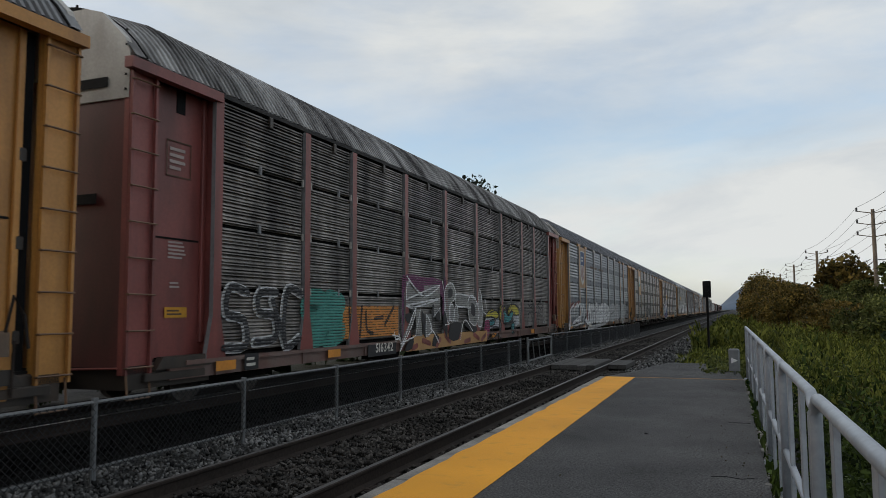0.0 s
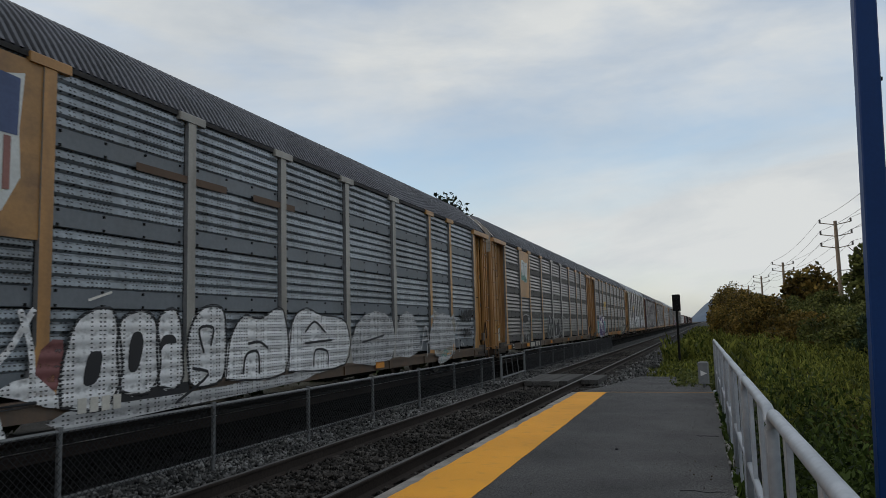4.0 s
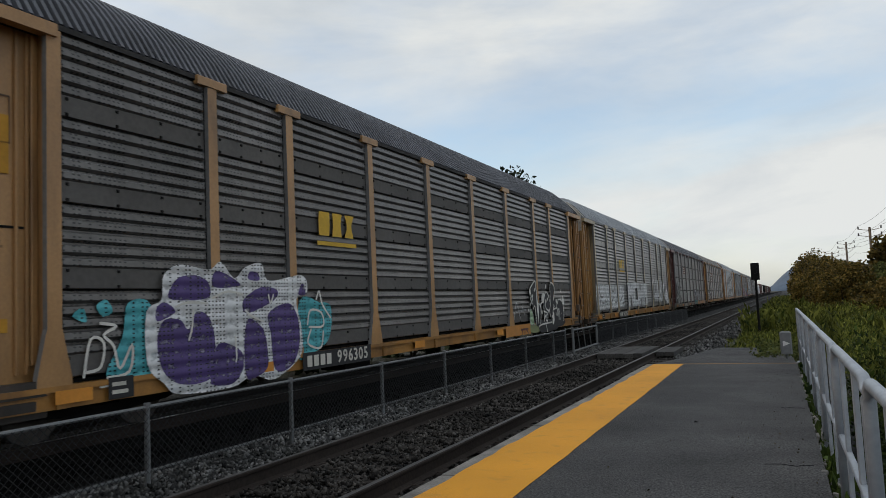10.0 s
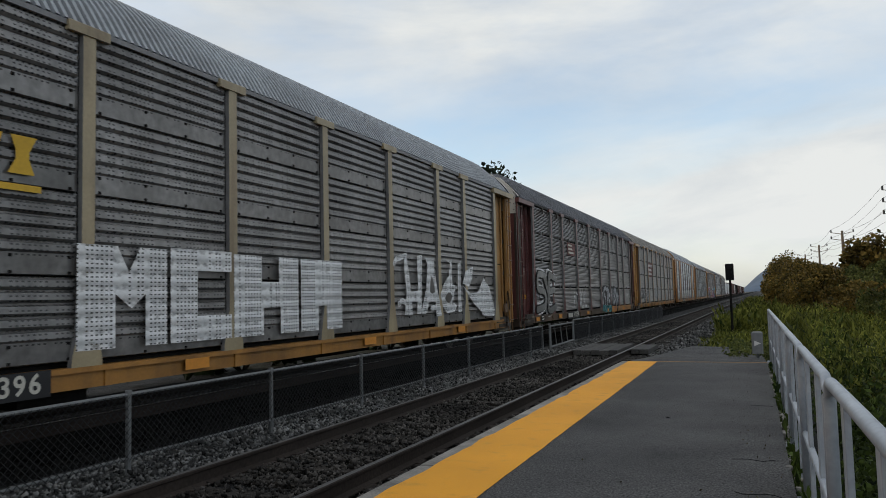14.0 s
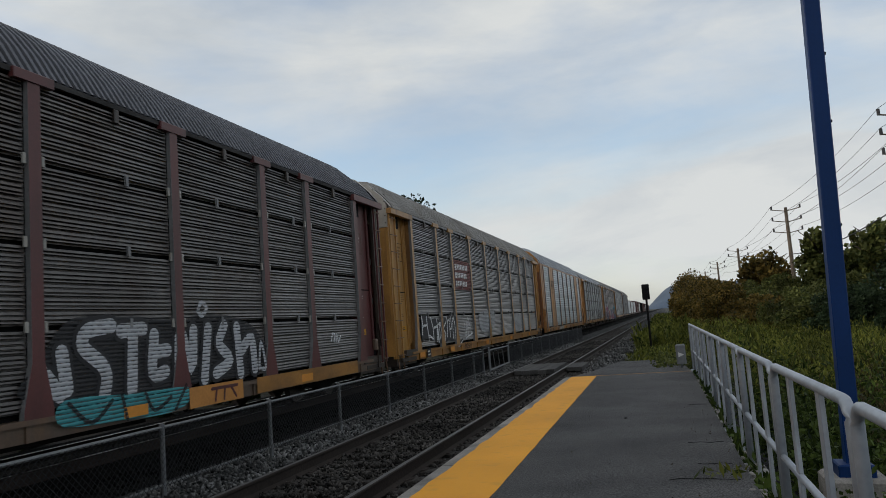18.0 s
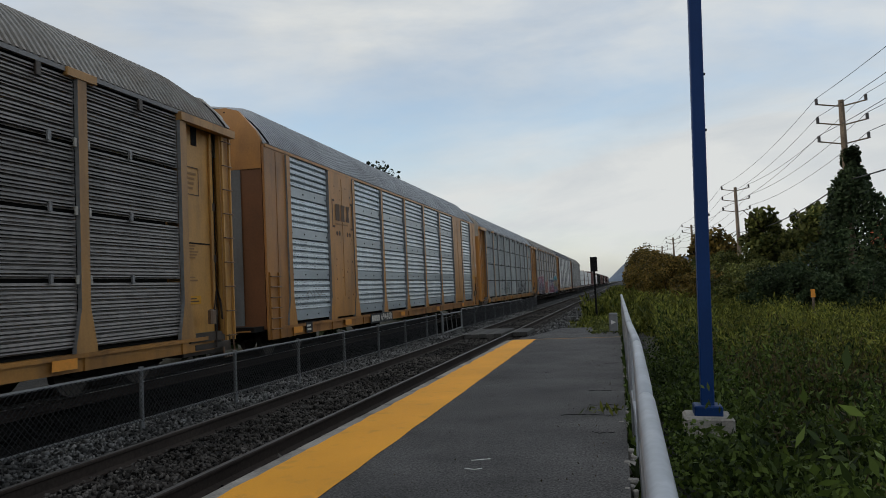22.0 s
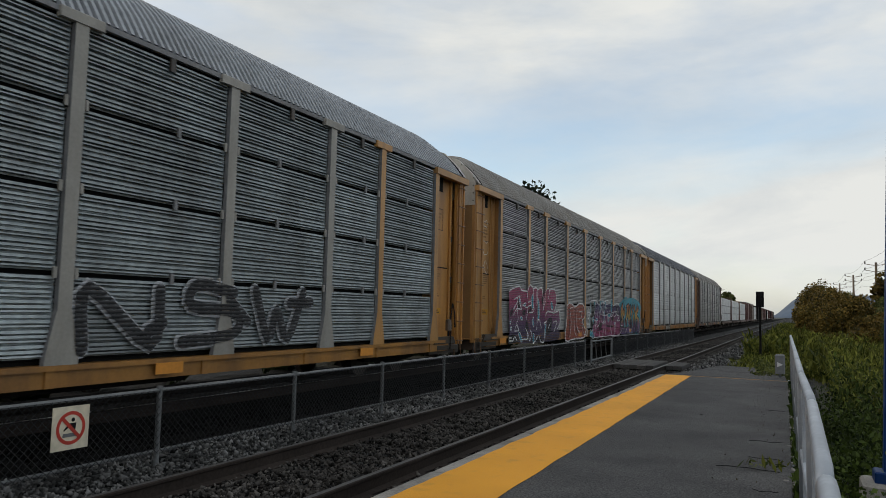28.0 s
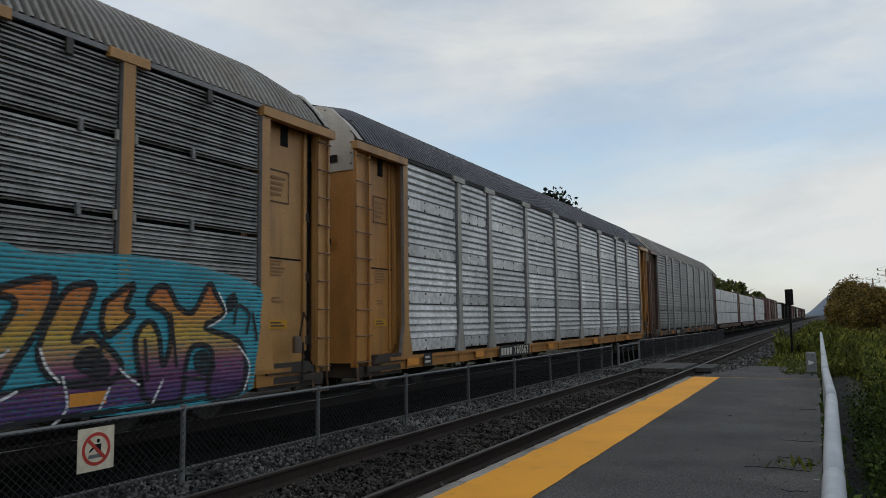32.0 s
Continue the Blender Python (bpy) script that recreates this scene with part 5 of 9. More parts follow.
def ribbon(sh, pts, w, lift):
    """A flat stroke with round ends through the points."""
    pts = [Vector((p[0], p[1], 0)) for p in pts]
    fine = [pts[0]]
    for a, b_, c, d in zip([pts[0]] + pts, pts, pts[1:], pts[2:] + [pts[-1]]):
        for k in range(1, 5):
            t = k / 4
            fine.append(0.5 * ((2 * b_) + (c - a) * t + (2 * a - 5 * b_ + 4 * c - d) * t * t + (3 * b_ - a - 3 * c + d) * t ** 3))
    side = []
    for i, p in enumerate(fine):
        d = fine[min(i + 1, len(fine) - 1)] - fine[max(i - 1, 0)]
        d = d.normalized() if d.length > 1e-6 else Vector((1, 0, 0))
        side.append(Vector((-d.y, d.x, 0)) * w / 2)
    n = len(fine)
    verts = [(*(p + q).to_2d(), lift) for p, q in zip(fine, side)] + [(*(p - q).to_2d(), lift) for p, q in zip(fine, side)]
    faces = [(i, i + 1, n + i + 1, n + i) for i in range(n - 1)]
    for i, turn in ((0, 1), (n - 1, -1)):
        o, q, p = len(verts), side[i], fine[i]
        u = Vector((-q.y, q.x, 0)) * turn
        verts += [(*(p + q * math.cos(t) + u * math.sin(t)).to_2d(), lift) for t in (math.pi * k / 5 for k in range(1, 5))]
        faces.append((i, o, o + 1, o + 2, o + 3, n + i))
    sh.add(verts, faces)


def graffiti(car, y0, y1, z0, z1, count, fill, edge=None, weight=0.2, seed=1, halo=None, slant=0.12):
    """Spray-painted letter-like strokes over a stretch of a car's side, in fill, edge and halo paints."""
    r = random.Random(seed)
    w, h = abs(y1 - y0), z1 - z0
    strokes = []
    for i in range(count):
        g = r.choice(GLYPHS)
        cw = w / count
        s, ox = cw * 1.15, -w / 2 + cw * i + cw * 0.12
        top = r.uniform(0.82, 1.0)
        low = r.uniform(0.0, 0.08)
        extra = [[(0.5, r.uniform(0, 1)), (r.uniform(0.7, 0.95), r.uniform(0.1, 0.9))]] if r.random() < 0.6 else []
        for st in g + extra:
            strokes.append([(ox + (p[0] + r.uniform(-0.05, 0.05)) * s + p[1] * slant * h * 0.3,
                             -h / 2 + weight * h * 0.5 + (low + p[1] * (1 - low)) * h * (1 - weight) * top + r.uniform(-0.04, 0.04) * h) for p in st])
    lift = 0.0
    for paint_, k in ((halo, 2.1), (edge, 1.4), (fill, 1.0)):
        if paint_ is None:
            continue
        for j, st in enumerate(strokes):
            sh = Shape()
            ribbon(sh, st, weight * h * k, lift + j * 0.0003)
            on_side(car, "graffiti", sh.mesh("graffiti", paint_), (y0 + y1) / 2, (z0 + z1) / 2, 0.06 + lift, "spray-painted graffiti")
        lift += 0.018
    if halo:
        # thin highlights, inner lines and drips over the big letters
        for paint_, m, wd in ((C["white"], count * 5, 0.024), (C["black"], count * 6, 0.034)):
            sh = Shape()
            for j in range(m):
                st = r.choice(strokes)
                p = Vector(r.choice(st))
                q = p + Vector((r.uniform(-0.16, 0.16), r.uniform(-0.24, 0.1))) * h
                mid = (p + q) / 2 + Vector((r.uniform(-0.05, 0.05), r.uniform(-0.05, 0.05))) * h
                ribbon(sh, [p, mid, q], wd * h, j * 0.0002)
            on_side(car, "graffiti_detail", sh.mesh("graffiti_detail", paint_), (y0 + y1) / 2, (z0 + z1) / 2, 0.062 + lift)
            lift += 0.006


def closed(points, steps=5):
    """A smooth closed line through a few points."""
    p = [Vector(q) for q in points]
    out = []
    for i in range(len(p)):
        a, b_, c, d = p[i - 1], p[i], p[(i + 1) % len(p)], p[(i + 2) % len(p)]
        for k in range(steps):
            t = k / steps
            out.append(0.5 * ((2 * b_) + (c - a) * t + (2 * a - 5 * b_ + 4 * c - d) * t * t + (3 * b_ - a - 3 * c + d) * t ** 3))
    return out


def area(car, paint_, *shapes, lift=0.06, edge=None, width=0.05, steps=5, grow=1.0):
    """Painted areas with soft outlines on a car's side; points are (metres behind the leading coupling, height)."""
    for j, points in enumerate(shapes):
        y0 = sum(p[0] for p in points) / len(points)
        line = closed([((d - y0) * grow, z - 1.45) for d, z in points], steps)
        sh = Shape().add([(p.x, p.y, j * 0.0006) for p in line], [tuple(range(len(line)))])
        ob = on_side(car, "graffiti", sh.mesh("graffiti", paint_), y_at(y0), 1.45, lift, "spray-painted graffiti")
        if edge:
            rim = Shape()
            ribbon(rim, [tuple(p) for p in line[::2]] + [tuple(line[0])], width, 0.003 + j * 0.0006)
            part("graffiti_outline", rim.mesh("graffiti_outline", edge), ob, pose(0, 0, 0.004))


def lines(car, paint_, width, *strokes, lift=0.085):
    """Painted strokes on a car's side; points are (metres behind the leading coupling, height)."""
    for j, points in enumerate(strokes):
        y0 = points[0][0]
        sh = Shape()
        ribbon(sh, [(d - y0, z - 1.45) for d, z in points], width, j * 0.0004)
        on_side(car, "graffiti", sh.mesh("graffiti", paint_), y_at(y0), 1.45, lift, "spray-painted graffiti")


def block(car, name, y0, y1, z0, z1, mat, lift=0.07, label=""):
    sh = Shape().box(-(y1 - y0) / 2, (y1 - y0) / 2, -(z1 - z0) / 2, (z1 - z0) / 2, 0, 0.004)
    return on_side(car, name, sh.mesh(name, mat), (y0 + y1) / 2, (z0 + z1) / 2, lift, label)


def text_on(car, name, text, size, mat, y, z, lift=0.08, bold=0.0, lean=0.0):
    """Lettering with one object a character, laid out along the car's side."""
    glyphs, x = [], 0.0
    for ch in text:
        if ch == " ":
            x += size * 0.4
            continue
        me = cached(("glyph", ch, size, mat.name, bold), lambda: lettering(ch, size, mat, 0.002, bold))
        xs = [v.co.x for v in me.vertices]
        glyphs.append((me, x - min(xs)))
        x += max(xs) - min(xs) + size * 0.15
    for me, gx in glyphs:
        ob = on_side(car, name, me, y + gx - x / 2, z, lift)
        if lean:
            ob.matrix_basis = ob.matrix_basis @ Matrix(((1, lean, 0, 0), (0, 1, 0, 0), (0, 0, 1, 0), (0, 0, 0, 1)))


def bars(car, y, z, w, h, n, mat, lift=0.035):
    """Small unreadable stencil lines."""
    r = random.Random(int(y * 100 + z * 10))
    for i in range(n):
        ww = w * r.uniform(0.6, 1.0)
        zz = h * (0.5 - (i + 0.5) / n)
        on_side(car, "stencil", Shape().box(-w / 2, -w / 2 + ww, -h / n * 0.25, h / n * 0.25, 0, 0.002).mesh("stencil", mat), y, z + zz, lift)


def emblem_blocks(car, mat, y, z, gap, tall, lift, label):
    """A maker's emblem as three plain leaning shapes."""
    for dy, waist in ((-gap, 0.0), (0.0, 0.05), (gap, 0.10)):
        w, h = gap * 0.42, tall / 2
        q = [(-w + 0.03, h), (w, h), (w - waist, 0.05), (w - waist, -0.05), (w - 0.03, -h), (-w, -h), (-w + waist, -0.05), (-w + waist, 0.05)]
        on_side(car, "emblem_shape", Shape().add([(a, b, 0) for a, b in q], [tuple(range(8))]).mesh("emblem_shape", mat), y + dy, z, lift, label)


DOOR_LIFT = -0.196


def y_at(d):
    """A place d metres behind the leading coupling line of a car."""
    return -PITCH / 2 + d


def common_marks(car, number, colour, plate=True, boxes=True, at=8.6, dim=None):
    """Figures on the sill, reflectors and data stencils."""
    dim = dim or C["faint"]
    y = y_at(at)
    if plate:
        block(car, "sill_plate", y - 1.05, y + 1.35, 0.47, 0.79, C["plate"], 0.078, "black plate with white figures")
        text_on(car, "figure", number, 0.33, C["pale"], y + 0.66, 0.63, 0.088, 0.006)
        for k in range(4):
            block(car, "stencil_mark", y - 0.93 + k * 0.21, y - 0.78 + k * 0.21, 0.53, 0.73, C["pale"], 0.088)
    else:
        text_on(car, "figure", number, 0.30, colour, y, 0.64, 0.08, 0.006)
    for d in (2.6, 6.2, 12.0, 17.5, 23.0):
        block(car, "reflector", y_at(d) - 0.26, y_at(d) + 0.26, 0.56, 0.72, C["reflect"], 0.079)
    block(car, "data_plate", y_at(3.3) - 0.2, y_at(3.3) + 0.2, 0.52, 0.80, C["plate"], 0.079)
    bars(car, y_at(3.3), 0.66, 0.3, 0.2, 2, C["pale"], 0.086)
    for e in (-1, 1):
        yy = e * (LEN / 2 - 1.24)
        if boxes:
            for za, zb, ya, yb in ((3.66, 3.68, -0.28, 0.28), (4.22, 4.24, -0.28, 0.28), (3.66, 4.24, -0.28, -0.265), (3.66, 4.24, 0.265, 0.28)):
                block(car, "stencil_frame", yy + ya, yy + yb, za, zb, C["stencil"], DOOR_LIFT)
            bars(car, yy, 3.95, 0.42, 0.4, 4, dim, DOOR_LIFT)
        bars(car, yy, 2.5, 0.4, 0.3, 5, dim, DOOR_LIFT)
        bars(car, yy, 1.95, 0.3, 0.12, 2, dim, DOOR_LIFT)
        block(car, "caution_label", yy - 0.25, yy + 0.25, 1.44, 1.60, C["caution"], DOOR_LIFT, "yellow caution label")
        bars(car, yy, 1.52, 0.4, 0.11, 2, C["stencil"], DOOR_LIFT + 0.006)


TRAIN = []


def couple(car, slot, ln=None, y=None):
    TRAIN.append((car, 7.41 + PITCH * (slot - 0.5) if y is None else y))


car = autorack("yellow auto carrier with rusty end ladders", RUST_YEL, P_GREY, "broad", R_GREY, TAN_SILL, slim=False)
couple(car, 0)

# The red car's end wall takes darker maroon for the gap's shade.
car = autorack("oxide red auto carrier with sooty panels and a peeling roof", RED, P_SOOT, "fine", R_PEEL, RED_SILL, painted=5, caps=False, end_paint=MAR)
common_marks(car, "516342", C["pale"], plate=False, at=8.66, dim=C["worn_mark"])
graffiti(car, y_at(2.4), y_at(5.0), 0.75, 2.1, 3, C["black"], C["white"], 0.10, 3)
graffiti(car, y_at(5.0), y_at(6.6), 0.75, 2.1, 2, C["green"], None, 0.35, 4)
block(car, "paint_patch", y_at(6.6), y_at(9.5), 0.92, 1.64, C["orange"], 0.045, "orange repainted patch")
lines(car, C["black"], 0.09, [(6.9, 1.6), (6.95, 1.0)], [(7.5, 1.62), (7.4, 0.95)], [(7.7, 1.5), (7.75, 1.1), (8.05, 1.0)], [(8.15, 1.35), (8.6, 1.38)], [(8.7, 1.2), (9.2, 1.62)], lift=0.055)
area(car, C["plum"], [(9.67, 0.51), (9.66, 1.55), (9.67, 2.34), (9.84, 2.46), (10.43, 2.49), (11.08, 2.45), (12.49, 2.39), (12.62, 1.54), (12.4, 1.99), (10.96, 2.01), (9.98, 2.31), (9.77, 1.55)], [(12.49, 1.44), (12.66, 2.46), (12.84, 2.35), (12.74, 1.44)], lift=0.079, steps=2)
area(car, C["ash"], [(9.89, 1.82), (9.9, 2.3), (10.08, 2.3), (10.47, 2.01), (11.1, 1.91), (11.13, 2.22), (12.28, 2.26), (12.32, 1.9)], [(9.9, 1.66), (9.89, 1.81), (12.32, 1.88), (12.3, 1.65), (10.47, 1.62)], [(10.5, 0.86), (10.57, 1.54), (10.85, 1.59), (10.99, 0.83)], [(11.22, 0.82), (11.16, 1.18), (11.26, 1.41), (11.64, 1.43), (11.65, 0.98), (11.46, 0.8)], [(11.79, 1.35), (11.84, 1.63), (12.33, 1.63), (12.38, 1.24)], [(9.52, 0.51), (9.54, 0.71), (10.47, 1.58), (10.63, 1.49), (10.3, 1.19), (9.76, 0.74)], lift=0.084, steps=1, edge=C["white"], width=0.045)
area(car, C["ash"], [(12.74, 1.52), (12.67, 2.05), (12.89, 2.29), (13.28, 2.34), (13.57, 2.13), (13.48, 1.86), (13.09, 1.69), (13.04, 1.23), (12.86, 1.23)], [(13.56, 1.85), (13.65, 2.03), (14.6, 2), (15.45, 1.9), (15.38, 1.64), (13.76, 1.66)], [(13.48, 1.22), (13.53, 1.63), (13.75, 1.62), (13.76, 1.16)], [(14.85, 1.18), (14.72, 1.77), (15.06, 2.02), (15.57, 1.84), (15.83, 1.41), (15.44, 1.03)], [(15.69, 1.04), (15.77, 1.91), (15.92, 2.23), (16.14, 1.79), (16.1, 1.03)], [(13.09, 1.25), (13.11, 1.66), (13.41, 1.66), (13.39, 1.22)], lift=0.084, steps=2, edge=C["white"], width=0.045)
area(car, C["ink"], [(10.28, 1.44), (10.34, 1.66), (10.6, 1.67), (10.47, 1.54)], [(11, 1.17), (10.91, 1.49), (11.12, 1.41), (11.23, 0.8), (11.08, 0.86)], [(11.65, 1.39), (11.7, 1.67), (11.82, 1.68), (11.79, 1.24)], [(11.91, 1.33), (12.03, 1.54), (12.25, 1.49), (12.26, 1.23)], [(12.57, 1.12), (12.65, 1.54), (12.86, 1.21), (12.84, 0.7)], [(13, 0.69), (13.11, 1.12), (14.02, 1.15), (13.81, 0.64)], lift=0.09, steps=2)
area(car, C["ink"], [(14.47, 1.06), (14.73, 1.19), (15.61, 0.97), (15.32, 0.79)], [(11.67, 0.54), (11.87, 0.88), (12.22, 0.76), (12.18, 0.55)], [(9.86, 1.45), (10.3, 1.43), (10.12, 1.2), (9.88, 1.28)], [(12.96, 1.9), (13.02, 2.17), (13.32, 2.16), (13.29, 1.96)], [(15.03, 1.42), (15.06, 1.77), (15.4, 1.68), (15.41, 1.35)], [(9.82, 0.5), (10.01, 0.72), (10.38, 0.82), (10.27, 0.54)], lift=0.09, steps=2)
lines(car, C["white"], 0.04, [(9.93, 2.44), (10.44, 2.15), (10.97, 1.94)], [(11.53, 1.04), (11.87, 0.87), (12.19, 0.6)], [(13.99, 0.63), (14.19, 1.07), (14.51, 1.22), (15.13, 0.89)], [(12.67, 1.11), (13.06, 1.14)], [(9.06, 0.93), (9.42, 0.88)], [(9.23, 0.81), (9.55, 0.84)], [(9.16, 1), (9.25, 0.76)], [(9.42, 0.97), (9.51, 0.76)], [(9.54, 0.7), (10.5, 0.86)], [(16.11, 2.04), (16.23, 1.53), (16.61, 1.4)], [(16.47, 1.92), (16.67, 1.53)], [(12.46, 2.39), (12.64, 1.95), (12.62, 1.54)], lift=0.094)
area(car, C["tan_spray"], [(9.9, 0.47), (10.35, 0.88), (13.0, 0.86), (16.7, 0.84), (16.7, 0.48), (13.0, 0.47)], lift=0.081, steps=1)
lines(car, RED, 0.14, [(10.3, 0.55), (10.6, 0.6)], [(11.0, 0.72), (11.5, 0.62)], [(12.0, 0.52), (12.3, 0.7)], [(12.7, 0.8), (13.1, 0.6)], [(13.5, 0.72), (14.0, 0.74)], [(14.4, 0.55), (14.9, 0.6)], [(15.3, 0.75), (15.8, 0.6)], [(16.1, 0.55), (16.5, 0.7)], lift=0.09)
block(car, "sill_plate", y_at(7.75), y_at(9.3), 0.46, 0.74, C["plate"], 0.077)
area(car, C["lemon"], [(16.6, 1.28), (16.8, 1.45), (17.34, 1.56), (17.9, 1.5), (18.15, 1.33), (17.9, 1.24), (17.2, 1.3)], [(18.25, 1.2), (18.3, 1.65), (18.6, 1.7), (18.65, 1.25)], [(18.75, 1.6), (18.9, 1.68), (18.95, 1.55), (18.82, 1.5)],
     [(19.39, 1.35), (19.44, 1.61), (19.9, 1.77), (20.64, 1.66), (20.9, 1.36), (20.1, 1.36), (19.84, 1.52)], edge=C["black"], width=0.05)
area(car, C["silver"], [(16.6, 1.2), (17.2, 1.3), (18.1, 1.28), (18.2, 0.95), (17.4, 0.9), (16.6, 0.85)], [(18.4, 1.1), (18.6, 1.0), (18.6, 0.8), (18.4, 0.8)], [(20.1, 1.3), (20.88, 1.3), (20.88, 0.98), (20.2, 0.95)], lift=0.05)
area(car, C["teal"], [(18.62, 1.42), (18.9, 1.53), (19.33, 1.32), (19.71, 1.47), (20.05, 1.45), (19.72, 1.16), (19.2, 1.06), (18.63, 1.08)], [(19.72, 0.97), (19.99, 1.05), (20.21, 0.95), (19.94, 0.60)], [(17.05, 1.15), (17.5, 1.2), (17.6, 1.05), (17.1, 0.98)], lift=0.072, edge=C["black"], width=0.05)
area(car, C["magenta"], [(16.5, 0.6), (16.55, 1.15), (17.05, 1.15), (17.0, 0.75)], lift=0.07)
lines(car, C["black"], 0.045, [(22.2, 0.94), (22.25, 1.72), (22.7, 1.62), (23.1, 1.77), (23.1, 1.4)], [(22.1, 0.95), (22.3, 1.35), (22.6, 1.43), (23.0, 1.05)], [(23.3, 1.4), (23.8, 1.4), (24.0, 0.9)], [(23.9, 1.75), (24.4, 1.55), (24.8, 1.75), (24.6, 1.2)], [(16.8, 0.55), (17.2, 0.65), (17.4, 0.55), (17.9, 0.68), (18.1, 0.55)], lift=0.09)
lines(car, C["silver"], 0.035, [(22.35, 0.9), (22.4, 1.62)], [(23.4, 1.7), (24.2, 1.6), (24.3, 1.0)], [(24.9, 1.3), (25.1, 1.0), (24.8, 1.0)], lift=0.088)
lines(car, C["ink"], 0.045, [(16.97, 1.44), (17.27, 1.48), (17.69, 1.53), (18.05, 1.45), (18.24, 1.26), (18.3, 1.07)], [(18.23, 1.44), (18.37, 1.63), (18.67, 1.66), (18.74, 1.28), (18.6, 1.05)], [(18.82, 1.55), (18.85, 1.67), (19.05, 1.69), (19.03, 1.55)], [(19.43, 1.32), (19.58, 1.63), (20.01, 1.76), (20.56, 1.69), (20.94, 1.48), (21.03, 1.01), (21.01, 0.44)], [(18.79, 1.35), (18.91, 1.11), (19.3, 1.05), (19.91, 1.13), (20.13, 1.4), (20.22, 1.45)], [(19.78, 1.07), (19.85, 0.8), (20.12, 0.65), (20.31, 0.95), (20.24, 1.09), (19.84, 1.06)], [(17.33, 1.12), (17.45, 1.22), (17.66, 1.17), (17.71, 1.06)], [(17.23, 0.79), (17.46, 0.94), (17.89, 0.93), (18.26, 0.77)], [(22.28, 0.84), (22.35, 1.57), (22.54, 1.73), (23.13, 1.78)], [(22.18, 1.36), (22.74, 1.46), (23.24, 1.34), (23.35, 0.89)], [(23.66, 1.67), (24.11, 1.85), (24.42, 1.79)], [(23.56, 1.1), (24.0, 1.38), (24.35, 1.31)], [(23.73, 1.33), (23.67, 0.87)], [(18.35, 1.06), (18.41, 0.68), (18.37, 0.46)], [(17.05, 0.61), (17.31, 0.7), (17.56, 0.65), (17.58, 0.51)], [(17.64, 0.61), (17.99, 0.63), (18.28, 0.51)], lift=0.096)
couple(car, 1)

car = autorack("yellow-ended auto carrier with perforated galvanised panels and a shield", TAN, P_PERF, "broad", R_DARK, GREY_SILL, painted=3)
block(car, "badge_board", POSTS[1] + 0.1, POSTS[2] - 0.1, FLOOR + 2 * ROW_H - 0.2, EAVE - 0.1, TAN2, 0.05, "faded tan board under the shield")
shield = [(-0.62, 0.95), (-0.3, 0.86), (0, 0.98), (0.3, 0.86), (0.62, 0.95), (0.56, 0.2), (0.6, -0.4), (0.35, -0.85), (0, -1.02), (-0.35, -0.85), (-0.6, -0.4), (-0.56, 0.2)]
ym = (POSTS[1] + POSTS[2]) / 2
on_side(car, "shield", Shape().add([(x, z, 0) for x, z in shield], [tuple(range(12))]).mesh("shield", C["flag"]), ym, 3.95, 0.060, "pale shield emblem")
on_side(car, "shield_top", Shape().add([(x * 0.92, z, 0) for x, z in ((-0.6, 0.86), (0, 0.9), (0.6, 0.86), (0.58, 0.12), (-0.58, 0.12))], [(0, 1, 2, 3, 4)]).mesh("shield_top", C["shield"]), ym, 3.95, 0.066, "blue upper field")
for i in range(5):
    block(car, "stripe", ym - 0.46 + i * 0.2, ym - 0.36 + i * 0.2, 3.95 - 0.78 + abs(i - 2) * 0.1, 4.04, C["worn_red"], 0.066, "faded red stripe")
bars(car, ym, 4.42, 0.7, 0.36, 2, C["flag"], 0.072)
area(car, C["rose"], [(2.4, 1.54), (2.42, 1.81), (3.25, 1.95), (3.38, 1.7)], [(3.38, 1.63), (3.47, 1.82), (4.27, 2), (5.02, 2.03), (4.98, 1.82), (4.27, 1.82)], [(1.99, 1.17), (2.04, 1.43), (2.24, 1.46), (2.17, 1.16), (2.07, 0.99)], [(7.01, 0.92), (7.07, 1.4), (7.41, 1.52), (7.37, 0.9)], [(3.97, 0.79), (4.28, 0.9), (4.35, 0.72), (4.1, 0.62)], lift=0.08, steps=2)
area(car, C["chalk"], [(1.83, 0.57), (2.11, 1.03), (2.27, 1.49), (2.51, 1.52), (2.35, 1.15), (2.31, 0.7), (1.99, 0.47)], [(2.55, 0.66), (2.92, 0.87), (3.77, 1.03), (4.17, 1.1), (5.22, 1.24), (5.3, 1), (5.02, 0.78), (4.68, 0.68), (4.07, 0.89), (3.7, 0.81), (3, 0.68)], [(6.43, 0.92), (7.01, 1.08), (7.44, 0.62), (6.76, 0.81)], lift=0.084, steps=2)
lines(car, C["chalk"], 0.13, [(2.29, 1.47), (2.7, 1.64), (3.25, 1.78), (3.38, 1.58), (3.79, 1.69), (4.27, 1.87), (4.35, 1.71), (5.02, 1.88), (5.14, 1.61), (5.26, 1.2)], [(5.1, 0.82), (5.24, 1.53), (5.55, 1.76), (5.76, 1.39), (6.06, 0.6)], lift=0.087)
lines(car, C["chalk"], 0.09, [(5.74, 1.52), (5.94, 1.74), (6.21, 1.69), (6.34, 1.09)], [(6.93, 1.89), (6.65, 1.47), (6.36, 1.07), (6.56, 0.35)], [(6.75, 1.87), (6.92, 1.41), (6.96, 0.8)], [(1.83, 0.56), (2.31, 0.7), (3.45, 0.71), (4.64, 0.7), (5.63, 0.82)], lift=0.089)
